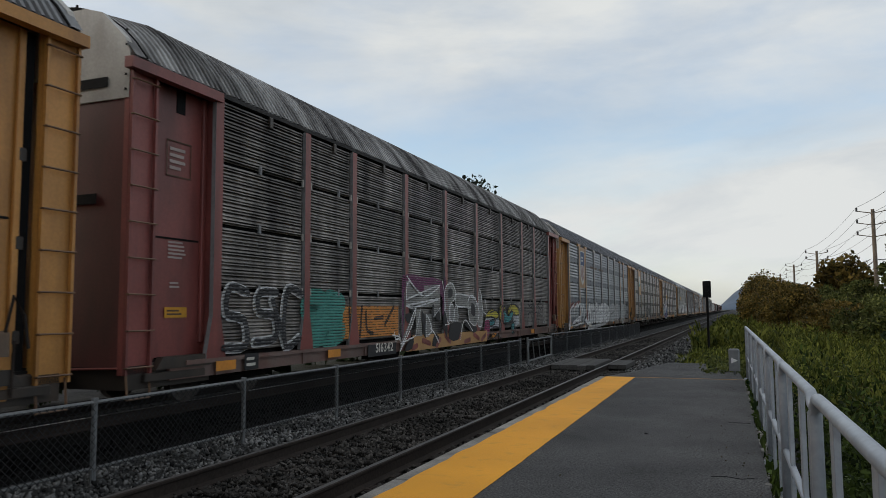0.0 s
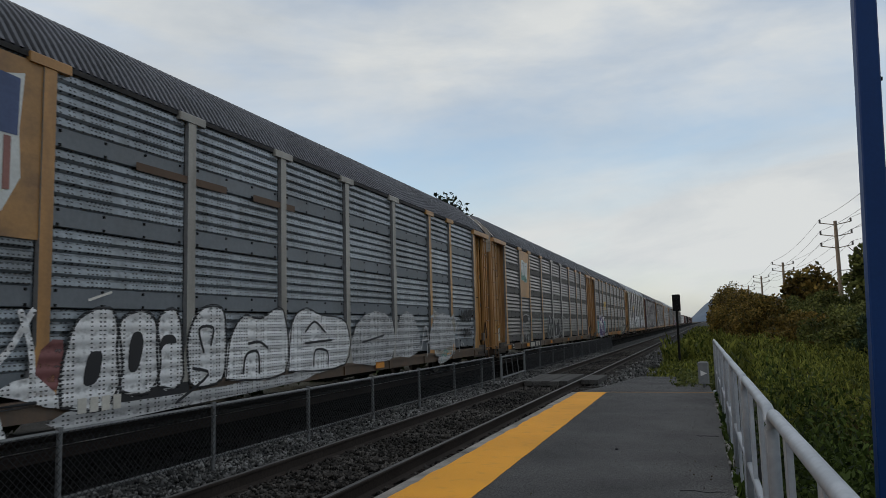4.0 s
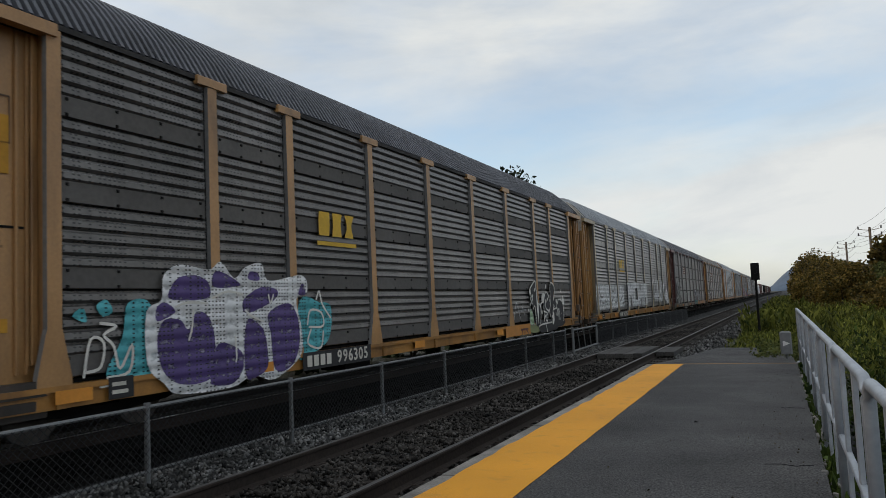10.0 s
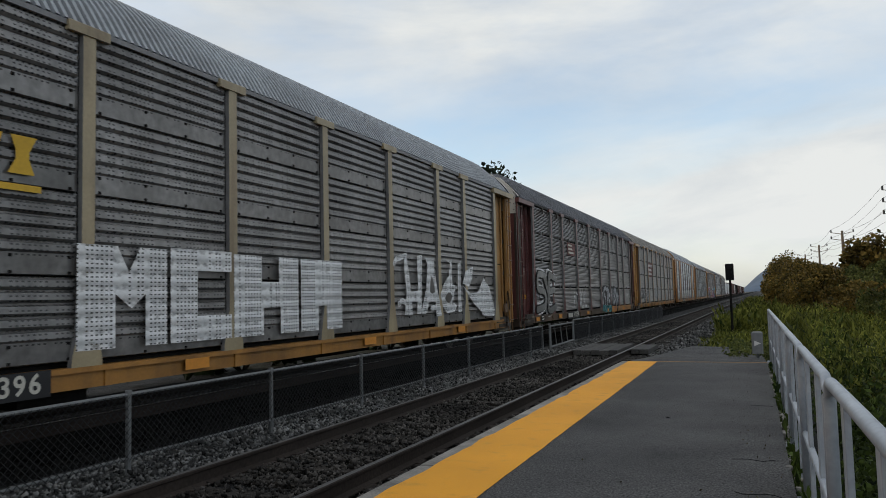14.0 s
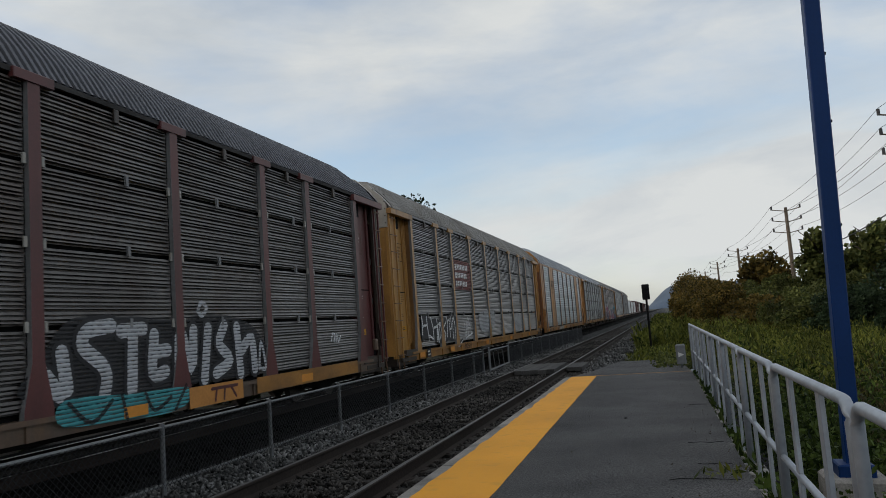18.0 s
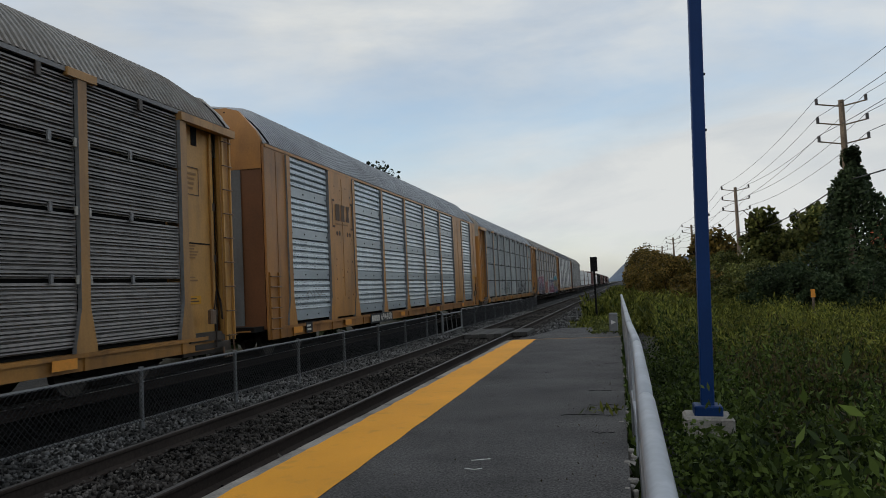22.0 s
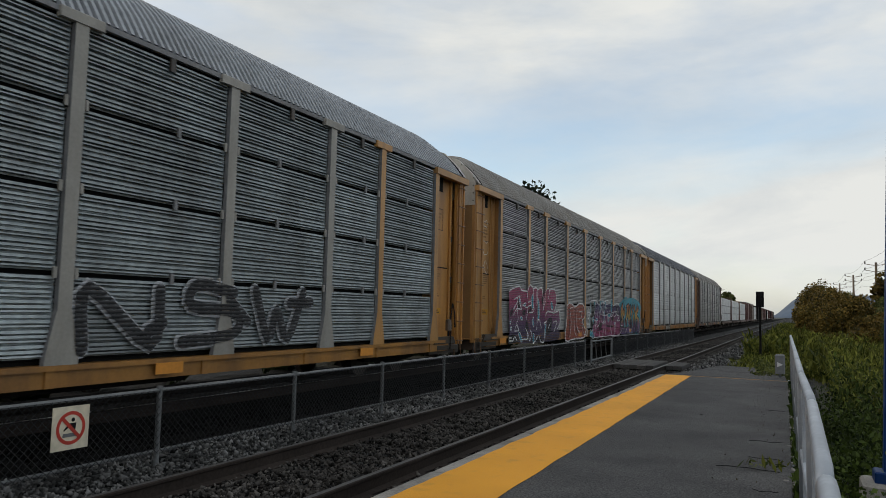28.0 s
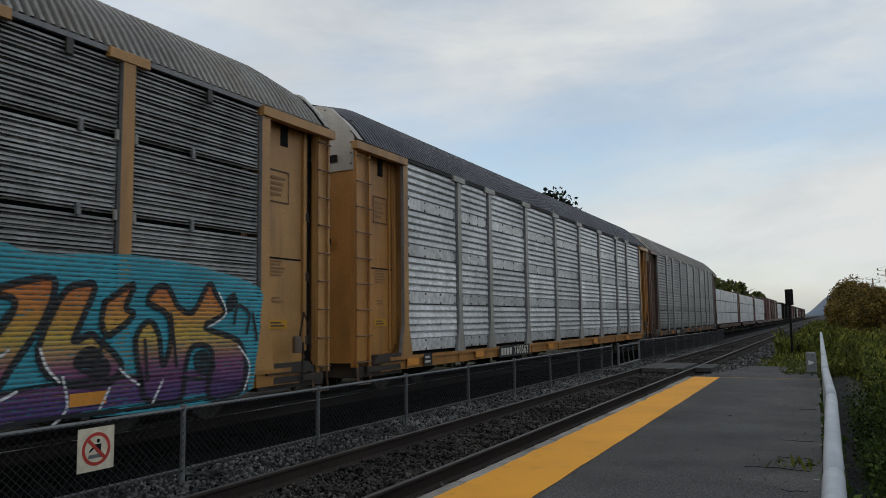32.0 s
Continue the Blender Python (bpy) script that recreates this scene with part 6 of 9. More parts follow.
lines(car, C["tag"], 0.035, [(3.31, 1.68), (3.43, 1.31), (3.46, 0.98)], [(3.89, 1.75), (4.05, 1.47), (3.95, 1.05)], [(4.27, 1.81), (4.37, 1.03)], [(4.64, 1.67), (4.69, 1.45), (4.53, 1.04)], [(2.73, 1.59), (2.93, 1.31)], [(2.37, 0.71), (2.49, 0.86)], [(5.38, 1.44), (5.46, 1), (5.59, 1.06)], [(7.82, 2.05), (8.22, 2.17)], lift=0.09)
lines(car, C["black"], 0.06, [(2.33, 0.73), (3.02, 0.75), (3.8, 0.78), (5.02, 0.86)], [(2.71, 0.52), (4.1, 0.62), (5.22, 0.74)], [(5.52, 0.68), (7, 0.74)], lift=0.092)
area(car, C["chalk"], [(7.39, 0.65), (7.45, 1.34), (7.64, 1.78), (8.04, 1.94), (8.33, 1.8), (8.39, 0.66)], [(8.45, 0.75), (8.37, 1.62), (8.59, 1.87), (8.95, 1.9), (9.18, 1.64), (9.19, 0.79)], [(9.24, 0.77), (9.18, 1.64), (9.33, 1.91), (9.67, 1.88), (9.78, 1.15), (9.72, 0.76)], [(9.95, 0.77), (10, 1.81), (10.79, 1.99), (10.91, 1.36), (10.78, 0.75)], lift=0.084, steps=3, edge=C["black"], width=0.05)
area(car, C["chalk"], [(10.92, 0.74), (11.06, 1.47), (11.46, 1.86), (11.99, 1.81), (12.8, 1.99), (12.86, 0.75)], [(13, 0.74), (13.15, 1.73), (13.68, 2.03), (14.3, 1.91), (15.58, 1.72), (15.51, 0.77)], lift=0.084, steps=2, edge=C["black"], width=0.04)
area(car, C["dusty"], [(15.92, 0.76), (16.13, 1.67), (17.25, 2.02), (18.37, 1.75), (18.28, 0.76)], [(18.57, 0.82), (18.91, 1.9), (19.89, 1.94), (20.44, 0.91)], [(21.26, 0.89), (21.65, 1.85), (23.19, 1.96), (23.55, 0.99)], [(7.39, 0.36), (7.49, 0.58), (9.64, 0.61), (13.62, 0.71), (13.61, 0.53), (9.64, 0.4)], lift=0.083, steps=2)
area(car, C["ink"], [(7.76, 0.92), (7.84, 1.3), (8.04, 1.34), (8.08, 1.23), (7.99, 0.94)], [(8.58, 1.08), (8.63, 1.53), (8.81, 1.6), (8.88, 1.41), (8.76, 1.05)], [(9.22, 1.26), (9.3, 1.52), (9.54, 1.54), (9.61, 1.42), (9.36, 1.4)], lift=0.092)
lines(car, C["ink"], 0.05, [(10.3, 1.25), (10.18, 1.63), (10.55, 1.65), (10.49, 1.37)], [(11.6, 1.35), (11.97, 1.37), (12.23, 1.25)], [(11.43, 0.82), (11.53, 1.15), (11.9, 1.18), (11.95, 0.79)], [(13.65, 1.3), (14.85, 1.34)], [(14.01, 0.81), (14.1, 1.14), (14.63, 1.09), (14.65, 0.81)], [(16.43, 1.24), (17.73, 1.39)], [(9.64, 0.49), (10.43, 0.87), (10.03, 0.99)], [(13.66, 1.53), (14.06, 1.75), (14.53, 1.52)], lift=0.094)
area(car, C["cream"], [(21.73, 0.72), (21.64, 1.2), (21.73, 1.48), (21.58, 1.74), (21.69, 2.03), (22.49, 1.88), (23.37, 1.86), (23.59, 1.96), (23.81, 1.57), (23.44, 1.11), (23.2, 0.62)], lift=0.081, steps=2, edge=C["dusty"], width=0.1)
lines(car, C["dusty"], 0.08, [(23.53, 0.68), (23.66, 1.27), (23.81, 1.53), (24.13, 1.7), (24.06, 1.25), (24.12, 0.75)], [(24.34, 0.93), (24.41, 1.06), (24.63, 0.95)], [(20.94, 0.7), (21.01, 0.89), (20.96, 1.1)], [(21.37, 1.88), (21.68, 2), (21.63, 2.1)], [(21.83, 1.41), (22.01, 1.48), (21.95, 1.18)], lift=0.088)
area(car, C["dusty"], [(21.94, 0.45), (22.06, 0.64), (22.75, 0.65), (23.1, 0.71), (23.06, 0.54), (22.44, 0.43)], lift=0.086, steps=2)
lines(car, C["mintline"], 0.05, [(22.24, 0.52), (22.38, 0.7), (22.64, 0.64), (22.91, 0.81)], [(22.51, 0.76), (22.69, 0.83), (22.8, 0.74)], lift=0.09)
lines(car, C["marker"], 0.022, [(1.4, 3.69), (1.39, 4.03), (1.49, 3.87)], [(1.55, 3.93), (1.63, 3.77), (1.7, 3.96)], [(1.75, 3.77), (1.74, 3.98), (1.85, 3.8), (1.87, 4.03)], [(1.99, 4.03), (1.89, 3.9), (2, 3.81), (2.04, 3.97), (1.99, 4.03)], [(1.4, 3.45), (1.38, 3.62), (1.52, 3.59), (1.4, 3.45)], [(1.59, 3.62), (1.59, 3.45), (1.7, 3.66), (1.73, 3.47)], [(1.8, 3.53), (1.95, 3.71), (2.03, 3.58)], [(1.38, 4.03), (1.69, 4.13), (1.99, 4.19)], [(1.64, 4.35), (1.91, 4.36)], [(1.62, 4.23), (1.89, 4.24)], lift=DOOR_LIFT + 0.006)
lines(car, C["ink"], 0.03, [(1.44, 1.95), (1.41, 2.28), (1.57, 2.2), (1.44, 2.1)], [(1.63, 1.97), (1.67, 2.29), (1.77, 2)], [(1.83, 2.26), (1.82, 1.97), (1.99, 2)], [(2.04, 1.94), (1.96, 2.29), (2.18, 2.23)], [(2.03, 2.13), (2.13, 2.12)], [(1.46, 1.43), (1.45, 1.78), (1.68, 1.74), (1.5, 1.61), (1.73, 1.54)], [(1.76, 1.48), (1.8, 1.78), (1.9, 1.61)], lift=DOOR_LIFT + 0.006)
bars(car, y_at(10), 4.1, 2.6, 0.25, 1, C["stencil"], 0.06)
bars(car, y_at(13), 4.1, 2.4, 0.25, 1, C["stencil"], 0.06)
lines(car, C["plate"], 0.12, [(24.52, 2.08), (24.63, 1.81), (24.73, 2.02), (24.82, 1.8), (24.92, 2.12)], [(24.99, 1.81), (25.09, 2.14), (25.25, 1.82)], [(25.02, 1.92), (25.22, 1.94)], [(25.49, 2.13), (25.31, 2.07), (25.46, 1.95), (25.3, 1.82)], [(25.56, 1.81), (25.58, 2.16)], [(25.56, 2.14), (25.78, 2.09), (25.59, 1.97)], [(25.92, 2.08), (26.06, 2.13), (26.03, 2.01), (25.97, 1.96)], [(25.97, 1.86), (26.01, 1.83)], lift=0.075)
lines(car, C["plate"], 0.07, [(24.73, 1.47), (24.72, 1.24), (24.86, 1.26), (24.84, 1.47), (24.73, 1.47)], [(24.95, 1.48), (24.95, 1.24), (25.04, 1.39)], [(25.15, 1.22), (25.17, 1.48), (25.27, 1.24)], [(25.32, 1.44), (25.38, 1.24)], [(25.43, 1.47), (25.42, 1.22), (25.6, 1.39), (25.57, 1.21)], [(25.57, 1.53), (25.76, 1.54)], lift=0.075)
graffiti(car, y_at(20.5), y_at(23.3), 0.85, 1.7, 3, C["dusty"], None, 0.10, 14)
common_marks(car, "", C["pale"])
couple(car, 2)

car = autorack("tan-ended auto carrier with dirty grey panels and a pale flag emblem", FAWN, P_PERF_D, "broad", R_DARK, GREY_SILL, painted=4, end_paint=SHADED_SOOTY_END)
block(car, "badge_board", POSTS[1] + 0.1, POSTS[2] - 0.1, FLOOR + 2 * ROW_H - 0.1, EAVE - 0.1, TAN, 0.05, "tan board under the flag")
ym = (POSTS[1] + POSTS[2]) / 2
flag = [[(5.46, 4.63), (5.69, 4.68), (5.99, 4.6), (6.31, 4.55), (6.66, 4.62), (6.58, 4.16), (6.52, 3.71), (6.4, 3.62), (6.03, 3.61), (5.78, 3.68), (5.54, 3.7), (5.33, 3.7), (5.39, 4.12)]]
on_side(car, "flag_emblem", Shape().add([(y_at(d) - ym, z - 3.95, 0) for d, z in flag[0]], [tuple(range(len(flag[0])))]).mesh("flag_emblem", C["flag"]), ym, 3.95, 0.06, "pale flag emblem overpainted in sea green")
area(car, C["seagreen"], [(5.37, 4.04), (5.51, 4.18), (5.57, 4.09), (5.55, 3.91), (5.77, 3.96), (5.92, 3.93), (5.96, 4.1), (6.05, 3.96), (6.28, 3.88), (6.5, 3.76), (6.4, 3.62), (6.03, 3.62), (5.78, 3.69), (5.54, 3.7), (5.34, 3.71)], lift=0.064, steps=1)
lines(car, C["crack"], 0.018, [(5.34, 3.82), (5.53, 3.92), (5.68, 3.84), (5.82, 3.92), (5.92, 3.76), (6.23, 3.75), (6.49, 3.76)], [(5.53, 4.39), (5.7, 4.51), (5.85, 4.5), (5.99, 4.6), (5.9, 4.44), (5.81, 4.26), (5.83, 4.07)], [(5.44, 4.09), (5.54, 4.17)], [(5.9, 4.44), (6.21, 4.4), (6.59, 4.45)], [(5.54, 3.73), (5.55, 3.91)], [(5.83, 3.7), (5.84, 3.93)], [(6.18, 3.66), (6.15, 3.81)], [(5.49, 4.53), (5.7, 4.57)], lift=0.068)
area(car, C["pale"], [(1.62, 0.94), (1.61, 1.5), (2.08, 1.47), (2.17, 0.91)], lift=DOOR_LIFT + 0.004, steps=1)
area(car, C["caution"], [(1.96, 1.52), (1.96, 1.68), (2.21, 1.67), (2.21, 1.52)], lift=DOOR_LIFT + 0.008, steps=1)
lines(car, C["ink"], 0.03, [(1.65, 1.33), (1.8, 1.48), (2, 1.32), (1.81, 1.23), (2.09, 1.36)], [(1.81, 1.15), (1.73, 1.02)], [(1.68, 1.63), (1.88, 1.54)], lift=DOOR_LIFT + 0.010)
area(car, C["ink"], [(5.28, 1.96), (6.43, 1.96), (6.43, 1.77), (5.72, 1.67), (5.29, 1.78)], [(5.58, 0.73), (5.57, 0.98), (6.44, 0.96), (6.55, 0.78)], lift=0.06, steps=1)
area(car, C["ash"], [(4.91, 0.79), (4.97, 1.12), (5.2, 1.25), (5.23, 0.76)], [(5.41, 1.57), (5.63, 1.61), (5.67, 1.08), (5.52, 1.09)], [(6.13, 1.06), (6.38, 1.08), (6.47, 0.82), (6.19, 0.81)], [(5.81, 1.37), (5.91, 1.6), (6.02, 1.37), (5.9, 0.77), (5.81, 0.78)], lift=0.082, steps=2)
lines(car, C["dusty"], 0.05, [(5.09, 1.32), (5.2, 1.53), (5.5, 1.64), (5.71, 1.6)], [(5.55, 1.53), (5.55, 1.02)], [(5.22, 1.96), (5.8, 2.07), (6.51, 2.01)], [(6.46, 1.95), (6.52, 1.59), (6.66, 1.35)], [(6.57, 2.0), (6.61, 1.72)], [(6.66, 1.98), (6.69, 1.74)], [(5.27, 1.96), (5.12, 1.46)], [(6.01, 1.6), (5.84, 1.07)], lift=0.085)
lines(car, C["ash"], 0.045, [(7.22, 1.89), (7.45, 1.94), (7.58, 1.81), (7.39, 1.72), (7.23, 1.76), (7.22, 1.89)], [(7.58, 1.85), (7.7, 1.92)], [(7.79, 1.81), (7.9, 2.08), (8.32, 2.19), (8.78, 1.97), (8.4, 1.82), (7.87, 1.78)], [(8.78, 1.92), (9.1, 1.82), (9.18, 1.98), (9.51, 2.17), (9.73, 2.14)], [(7.33, 1.68), (7.53, 1.33), (7.73, 0.97)], [(7.71, 1.68), (7.81, 1.14)], [(8.12, 1.68), (8.11, 1.13), (8.72, 1.18)], [(8.94, 1.68), (8.91, 1.19), (9.71, 1.27)], [(10.15, 2.1), (10.44, 1.89), (10.95, 1.68), (11.17, 1.22), (11.07, 0.78)], [(11.39, 0.76), (11.72, 1.68), (12.15, 1.98), (12.39, 1.92)], [(6.91, 1.59), (7.24, 1.33), (7.33, 0.99)], [(6.82, 1.02), (6.92, 1.34), (7.11, 1.0), (6.88, 0.93)], [(11.72, 1.33), (11.96, 1.5), (12.2, 1.32), (11.96, 1.14)], lift=0.085)
lines(car, C["mintline"], 0.05, [(7.23, 1.8), (7.43, 1.74), (7.64, 1.85)], [(8.86, 1.97), (9.02, 1.82), (9.21, 1.93)], [(10.25, 2.0), (10.64, 1.81), (10.85, 1.96)], [(7.63, 1.1), (7.81, 1.01)], lift=0.09)
area(car, C["ink"], [(11.3, 1.1), (11.35, 1.5), (11.66, 1.95), (12.0, 1.97), (12.05, 1.1), (11.7, 0.85)], [(12.15, 1.5), (12.45, 1.9), (12.7, 1.98), (13.2, 1.9), (13.5, 1.6), (13.9, 1.6), (14.2, 1.75), (14.5, 1.9), (14.8, 1.2), (14.3, 0.95), (13.3, 0.9), (12.4, 0.9)], lift=0.055, edge=C["dusty"], width=0.05)
area(car, C["dusty"], [(11.6, 1.4), (11.75, 1.6), (11.85, 1.35), (11.7, 1.2)], [(12.4, 1.45), (12.6, 1.6), (12.6, 1.35)], [(13.6, 1.4), (13.8, 1.45), (13.75, 1.05), (13.6, 1.05)], [(13.3, 0.85), (14.2, 0.9), (14.2, 0.78), (13.3, 0.72)], lift=0.062)
lines(car, C["dusty"], 0.05, [(14.9, 1.3), (15.05, 1.67), (15.28, 1.97), (15.65, 2.0), (16.3, 2.0), (17.03, 1.82)], [(17.4, 1.86), (18.0, 1.98), (18.48, 1.99), (19.2, 1.7), (19.55, 1.2)], [(14.9, 1.3), (15.2, 1.0), (15.6, 1.3)], lift=0.09)
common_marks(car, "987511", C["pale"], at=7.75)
couple(car, 3)

car = autorack("tan-ended auto carrier with dark perforated panels and purple graffiti", FAWN, P_PERF_D, "broad", R_DARK, TAN_SILL, painted=5, end_paint=SHADED_SOOTY_END)
area(car, C["blue_teal"], [(3.1, 0.8), (3.35, 1.3), (3.45, 1.75), (3.85, 1.7), (3.85, 0.8)], [(7.2, 0.75), (7.3, 1.75), (7.9, 1.7), (8.3, 1.6), (8.2, 1.0), (7.6, 0.75)], [(2.95, 1.72), (3.1, 1.8), (3.2, 1.65), (3.05, 1.58)], [(2.6, 1.6), (2.75, 1.7), (2.8, 1.52)], lift=0.05)
area(car, C["chalk"], [(3.73, 1.61), (4.0, 1.79), (4.05, 2.13), (4.37, 2.29), (4.95, 2.23), (5.22, 2.36), (5.52, 2.11), (5.79, 2.29), (6.2, 2.37), (6.4, 2.08), (7.34, 2.19), (7.49, 1.89), (7.15, 1.75), (7.29, 1.22), (7.22, 0.74), (6.47, 0.42), (5.92, 0.54), (5.4, 0.41), (4.32, 0.44), (4.02, 0.63), (3.74, 0.91)], lift=0.082)
area(car, C["purple"], [(4.17, 1.79), (4.19, 1.98), (4.36, 2.11), (4.69, 2.14), (4.94, 2.02), (4.9, 1.8)], [(4.04, 1.5), (4.35, 1.49), (4.5, 1.35), (4.67, 1.6), (4.95, 1.49), (5.06, 1.04), (4.99, 0.64), (4.64, 0.55), (4.22, 0.62), (3.98, 0.85), (3.91, 1.23)],
     [(3.92, 1.49), (3.9, 1.66), (4.05, 1.75), (4.25, 1.61)], [(5.12, 1.1), (5.64, 0.95), (5.66, 0.65), (5.4, 0.46), (4.98, 0.50), (4.95, 0.61)], [(5.78, 1.42), (6.16, 1.31), (6.28, 1.04), (6.3, 0.66), (6.05, 0.52), (5.74, 0.56)], lift=0.088)
area(car, C["purple"], [(6.35, 1.53), (6.91, 1.69), (7.18, 1.41), (7.19, 0.93), (6.95, 0.60), (6.5, 0.58), (6.4, 1.17)], [(5.73, 1.77), (6.18, 1.97), (6.6, 1.92), (6.53, 1.76), (6.17, 1.63), (5.76, 1.55)], [(5.04, 1.97), (5.06, 2.19), (5.27, 2.19), (5.61, 2.05), (5.6, 1.98)], [(5.85, 2.1), (5.9, 2.22), (6.1, 2.2), (6.12, 2.08)], [(7.2, 1.85), (7.35, 2.05), (7.42, 1.85)], lift=0.088)
lines(car, C["tag"], 0.035, [(4.25, 1.68), (4.5, 1.74), (4.9, 1.72)], [(5.0, 1.8), (5.35, 1.9), (5.7, 1.85)], [(5.75, 1.6), (5.9, 1.5), (6.2, 1.4)], [(4.6, 1.62), (4.56, 1.35), (4.5, 1.2)], [(6.35, 1.84), (6.4, 1.7), (6.48, 1.84)], [(5.5, 1.18), (5.52, 0.9), (5.5, 0.8)], lift=0.096)
lines(car, C["tag"], 0.04, [(2.75, 0.85), (2.85, 1.3), (3.05, 1.25), (3.0, 0.95), (2.8, 0.9)], [(3.0, 1.5), (3.25, 1.45), (3.05, 1.35), (3.2, 1.2), (3.3, 0.9), (3.5, 1.2), (3.45, 0.85), (3.1, 0.8)], [(3.0, 0.7), (3.4, 0.72), (3.2, 0.6)], lift=0.062)
lines(car, C["tag"], 0.04, [(7.5, 1.3), (7.6, 1.55), (7.95, 1.5), (8.0, 1.25), (7.55, 1.25)], [(7.6, 1.2), (7.5, 0.95), (7.9, 0.85), (8.0, 1.15)], [(7.8, 1.75), (7.9, 1.9), (8.0, 1.65), (8.25, 1.4)], lift=0.062)
emblem_blocks(car, C["yellow"], y_at(8.6), 3.2, 0.45, 0.46, 0.06, "yellow emblem shape")
block(car, "emblem_bar", y_at(7.9), y_at(9.3), 2.78, 2.86, C["yellow"], 0.06)
block(car, "paint_patch", y_at(18.0), y_at(20.45), 0.44, 0.78, C["patch"], 0.078, "orange repainted patch of the sill")
lines(car, MAR, 0.06, [(19.45, 0.62), (20.2, 0.62)], [(19.6, 0.62), (19.58, 0.47)], [(19.85, 0.62), (19.83, 0.47)], [(20.0, 0.6), (20.2, 0.47)], lift=0.085)
area(car, C["mint"], [(20.48, 0.76), (20.47, 1.12), (20.56, 1.28), (20.79, 1.14), (20.91, 0.73)], lift=0.08, steps=2, edge=C["dusty"], width=0.035)
area(car, C["olive"], [(20.48, 0.48), (20.5, 0.74), (21.34, 0.7), (21.46, 0.45)], lift=0.0805, steps=2)
area(car, C["ink"], [(20.6, 1.98), (21.21, 2.25), (21.33, 1.5), (21.41, 0.71), (21.11, 0.73), (21.01, 1.31), (20.86, 1.27), (20.77, 1.49), (20.66, 1.71)], [(21.31, 2.1), (21.48, 1.5), (21.7, 1.34), (21.68, 0.87), (21.54, 0.55), (21.39, 0.67)], [(22.1, 0.84), (22.07, 1.42), (22.19, 1.63), (22.38, 1.83), (22.59, 1.84), (22.8, 1.65), (22.87, 1.47), (22.84, 1.15), (22.53, 0.82)], [(23.14, 0.66), (22.86, 1.15), (22.96, 1.52), (23.07, 2.19), (23.34, 2.16), (23.6, 1.99), (23.42, 1.65), (23.79, 1.53), (23.94, 0.66)], lift=0.084, steps=2)
area(car, C["ink"], [(23.92, 0.62), (23.82, 1.15), (23.87, 1.44), (24.11, 1.56), (24.59, 1.49), (24.73, 1.14), (24.67, 0.69)], [(21.54, 0.47), (21.62, 0.86), (24.8, 0.76), (24.6, 0.55), (23.86, 0.52), (23.58, 0.43), (21.97, 0.4)], lift=0.0845, steps=2)
area(car, C["tag"], [(21.38, 0.71), (21.29, 1.5), (21.31, 2.13), (21.41, 1.53), (21.5, 1.42), (21.46, 1.02)], [(23.16, 0.66), (23.21, 0.98), (23.38, 1.12), (23.4, 0.8), (23.28, 0.66)], [(21.89, 1.5), (21.94, 1.75), (22.18, 1.82), (22.28, 1.72), (22.13, 1.51)], [(24.54, 1.48), (24.66, 1.69), (24.83, 1.59), (24.85, 1.34)], lift=0.088, steps=2)
lines(car, C["tag"], 0.055, [(20.6, 1.98), (21.21, 2.25), (21.25, 1.94)], [(20.6, 1.98), (20.67, 1.71), (20.59, 1.63), (20.78, 1.44)], [(20.74, 1.72), (20.83, 1.55)], [(20.86, 1.28), (21.05, 1.36), (21.12, 1.04), (21.08, 0.73)], [(21.49, 1.44), (21.75, 1.34), (21.71, 1.03), (21.6, 0.66)], [(21.68, 1.41), (22.12, 1.49), (22.09, 1.16), (22.12, 0.8)], [(22.09, 1.16), (22.5, 1.07), (22.51, 0.82), (22.33, 0.83), (22.35, 1.03), (22.13, 0.88)], [(22.13, 1.51), (22.21, 1.67), (22.44, 1.85), (22.69, 1.77), (22.87, 1.5)], lift=0.092)
lines(car, C["tag"], 0.055, [(22.97, 1.46), (23.07, 2.19), (23.6, 2.01), (23.39, 1.55)], [(22.36, 1.53), (22.34, 1.28), (22.79, 1.17), (22.98, 1.43)], [(22.79, 1.17), (22.9, 0.93)], [(23.25, 1.18), (23.83, 1.23), (23.83, 0.95)], [(23.13, 0.7), (23.25, 1.16)], [(23.82, 1.55), (23.78, 1.23)], [(23.87, 1.4), (24.12, 1.57), (24.57, 1.46), (24.74, 1.14), (24.65, 0.73)], [(24.02, 0.8), (23.97, 1.11), (24.08, 1.2), (24.16, 0.8)], [(21.43, 0.64), (21.84, 0.7), (23.01, 0.73)], [(22.28, 0.68), (22.37, 0.43)], lift=0.0925)
r = random.Random(37)
for k in range(30):
    yy, zz, q = y_at(r.uniform(20.3, 25.2)), r.uniform(0.9, 2.1), r.uniform(0.02, 0.07)
    dot = Shape().add([(q * math.cos(0.628 * i), q * 1.2 * math.sin(0.628 * i), 0) for i in range(10)], [tuple(range(10))])
    on_side(car, "paint_dot", dot.mesh("paint_dot", C["tag"]), yy, zz, 0.095)
lines(car, C["dusty"], 0.06, [(18.9, 1.0), (19.2, 1.5), (19.5, 1.0)], [(19.7, 1.4), (20.0, 1.1)], [(18.7, 1.2), (20.1, 1.25)], lift=0.06)
block(car, "caution_board", y_at(1.45), y_at(1.95), 3.3, 4.0, C["caution"], DOOR_LIFT, "yellow notice board")
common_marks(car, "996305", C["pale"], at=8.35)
couple(car, 4)

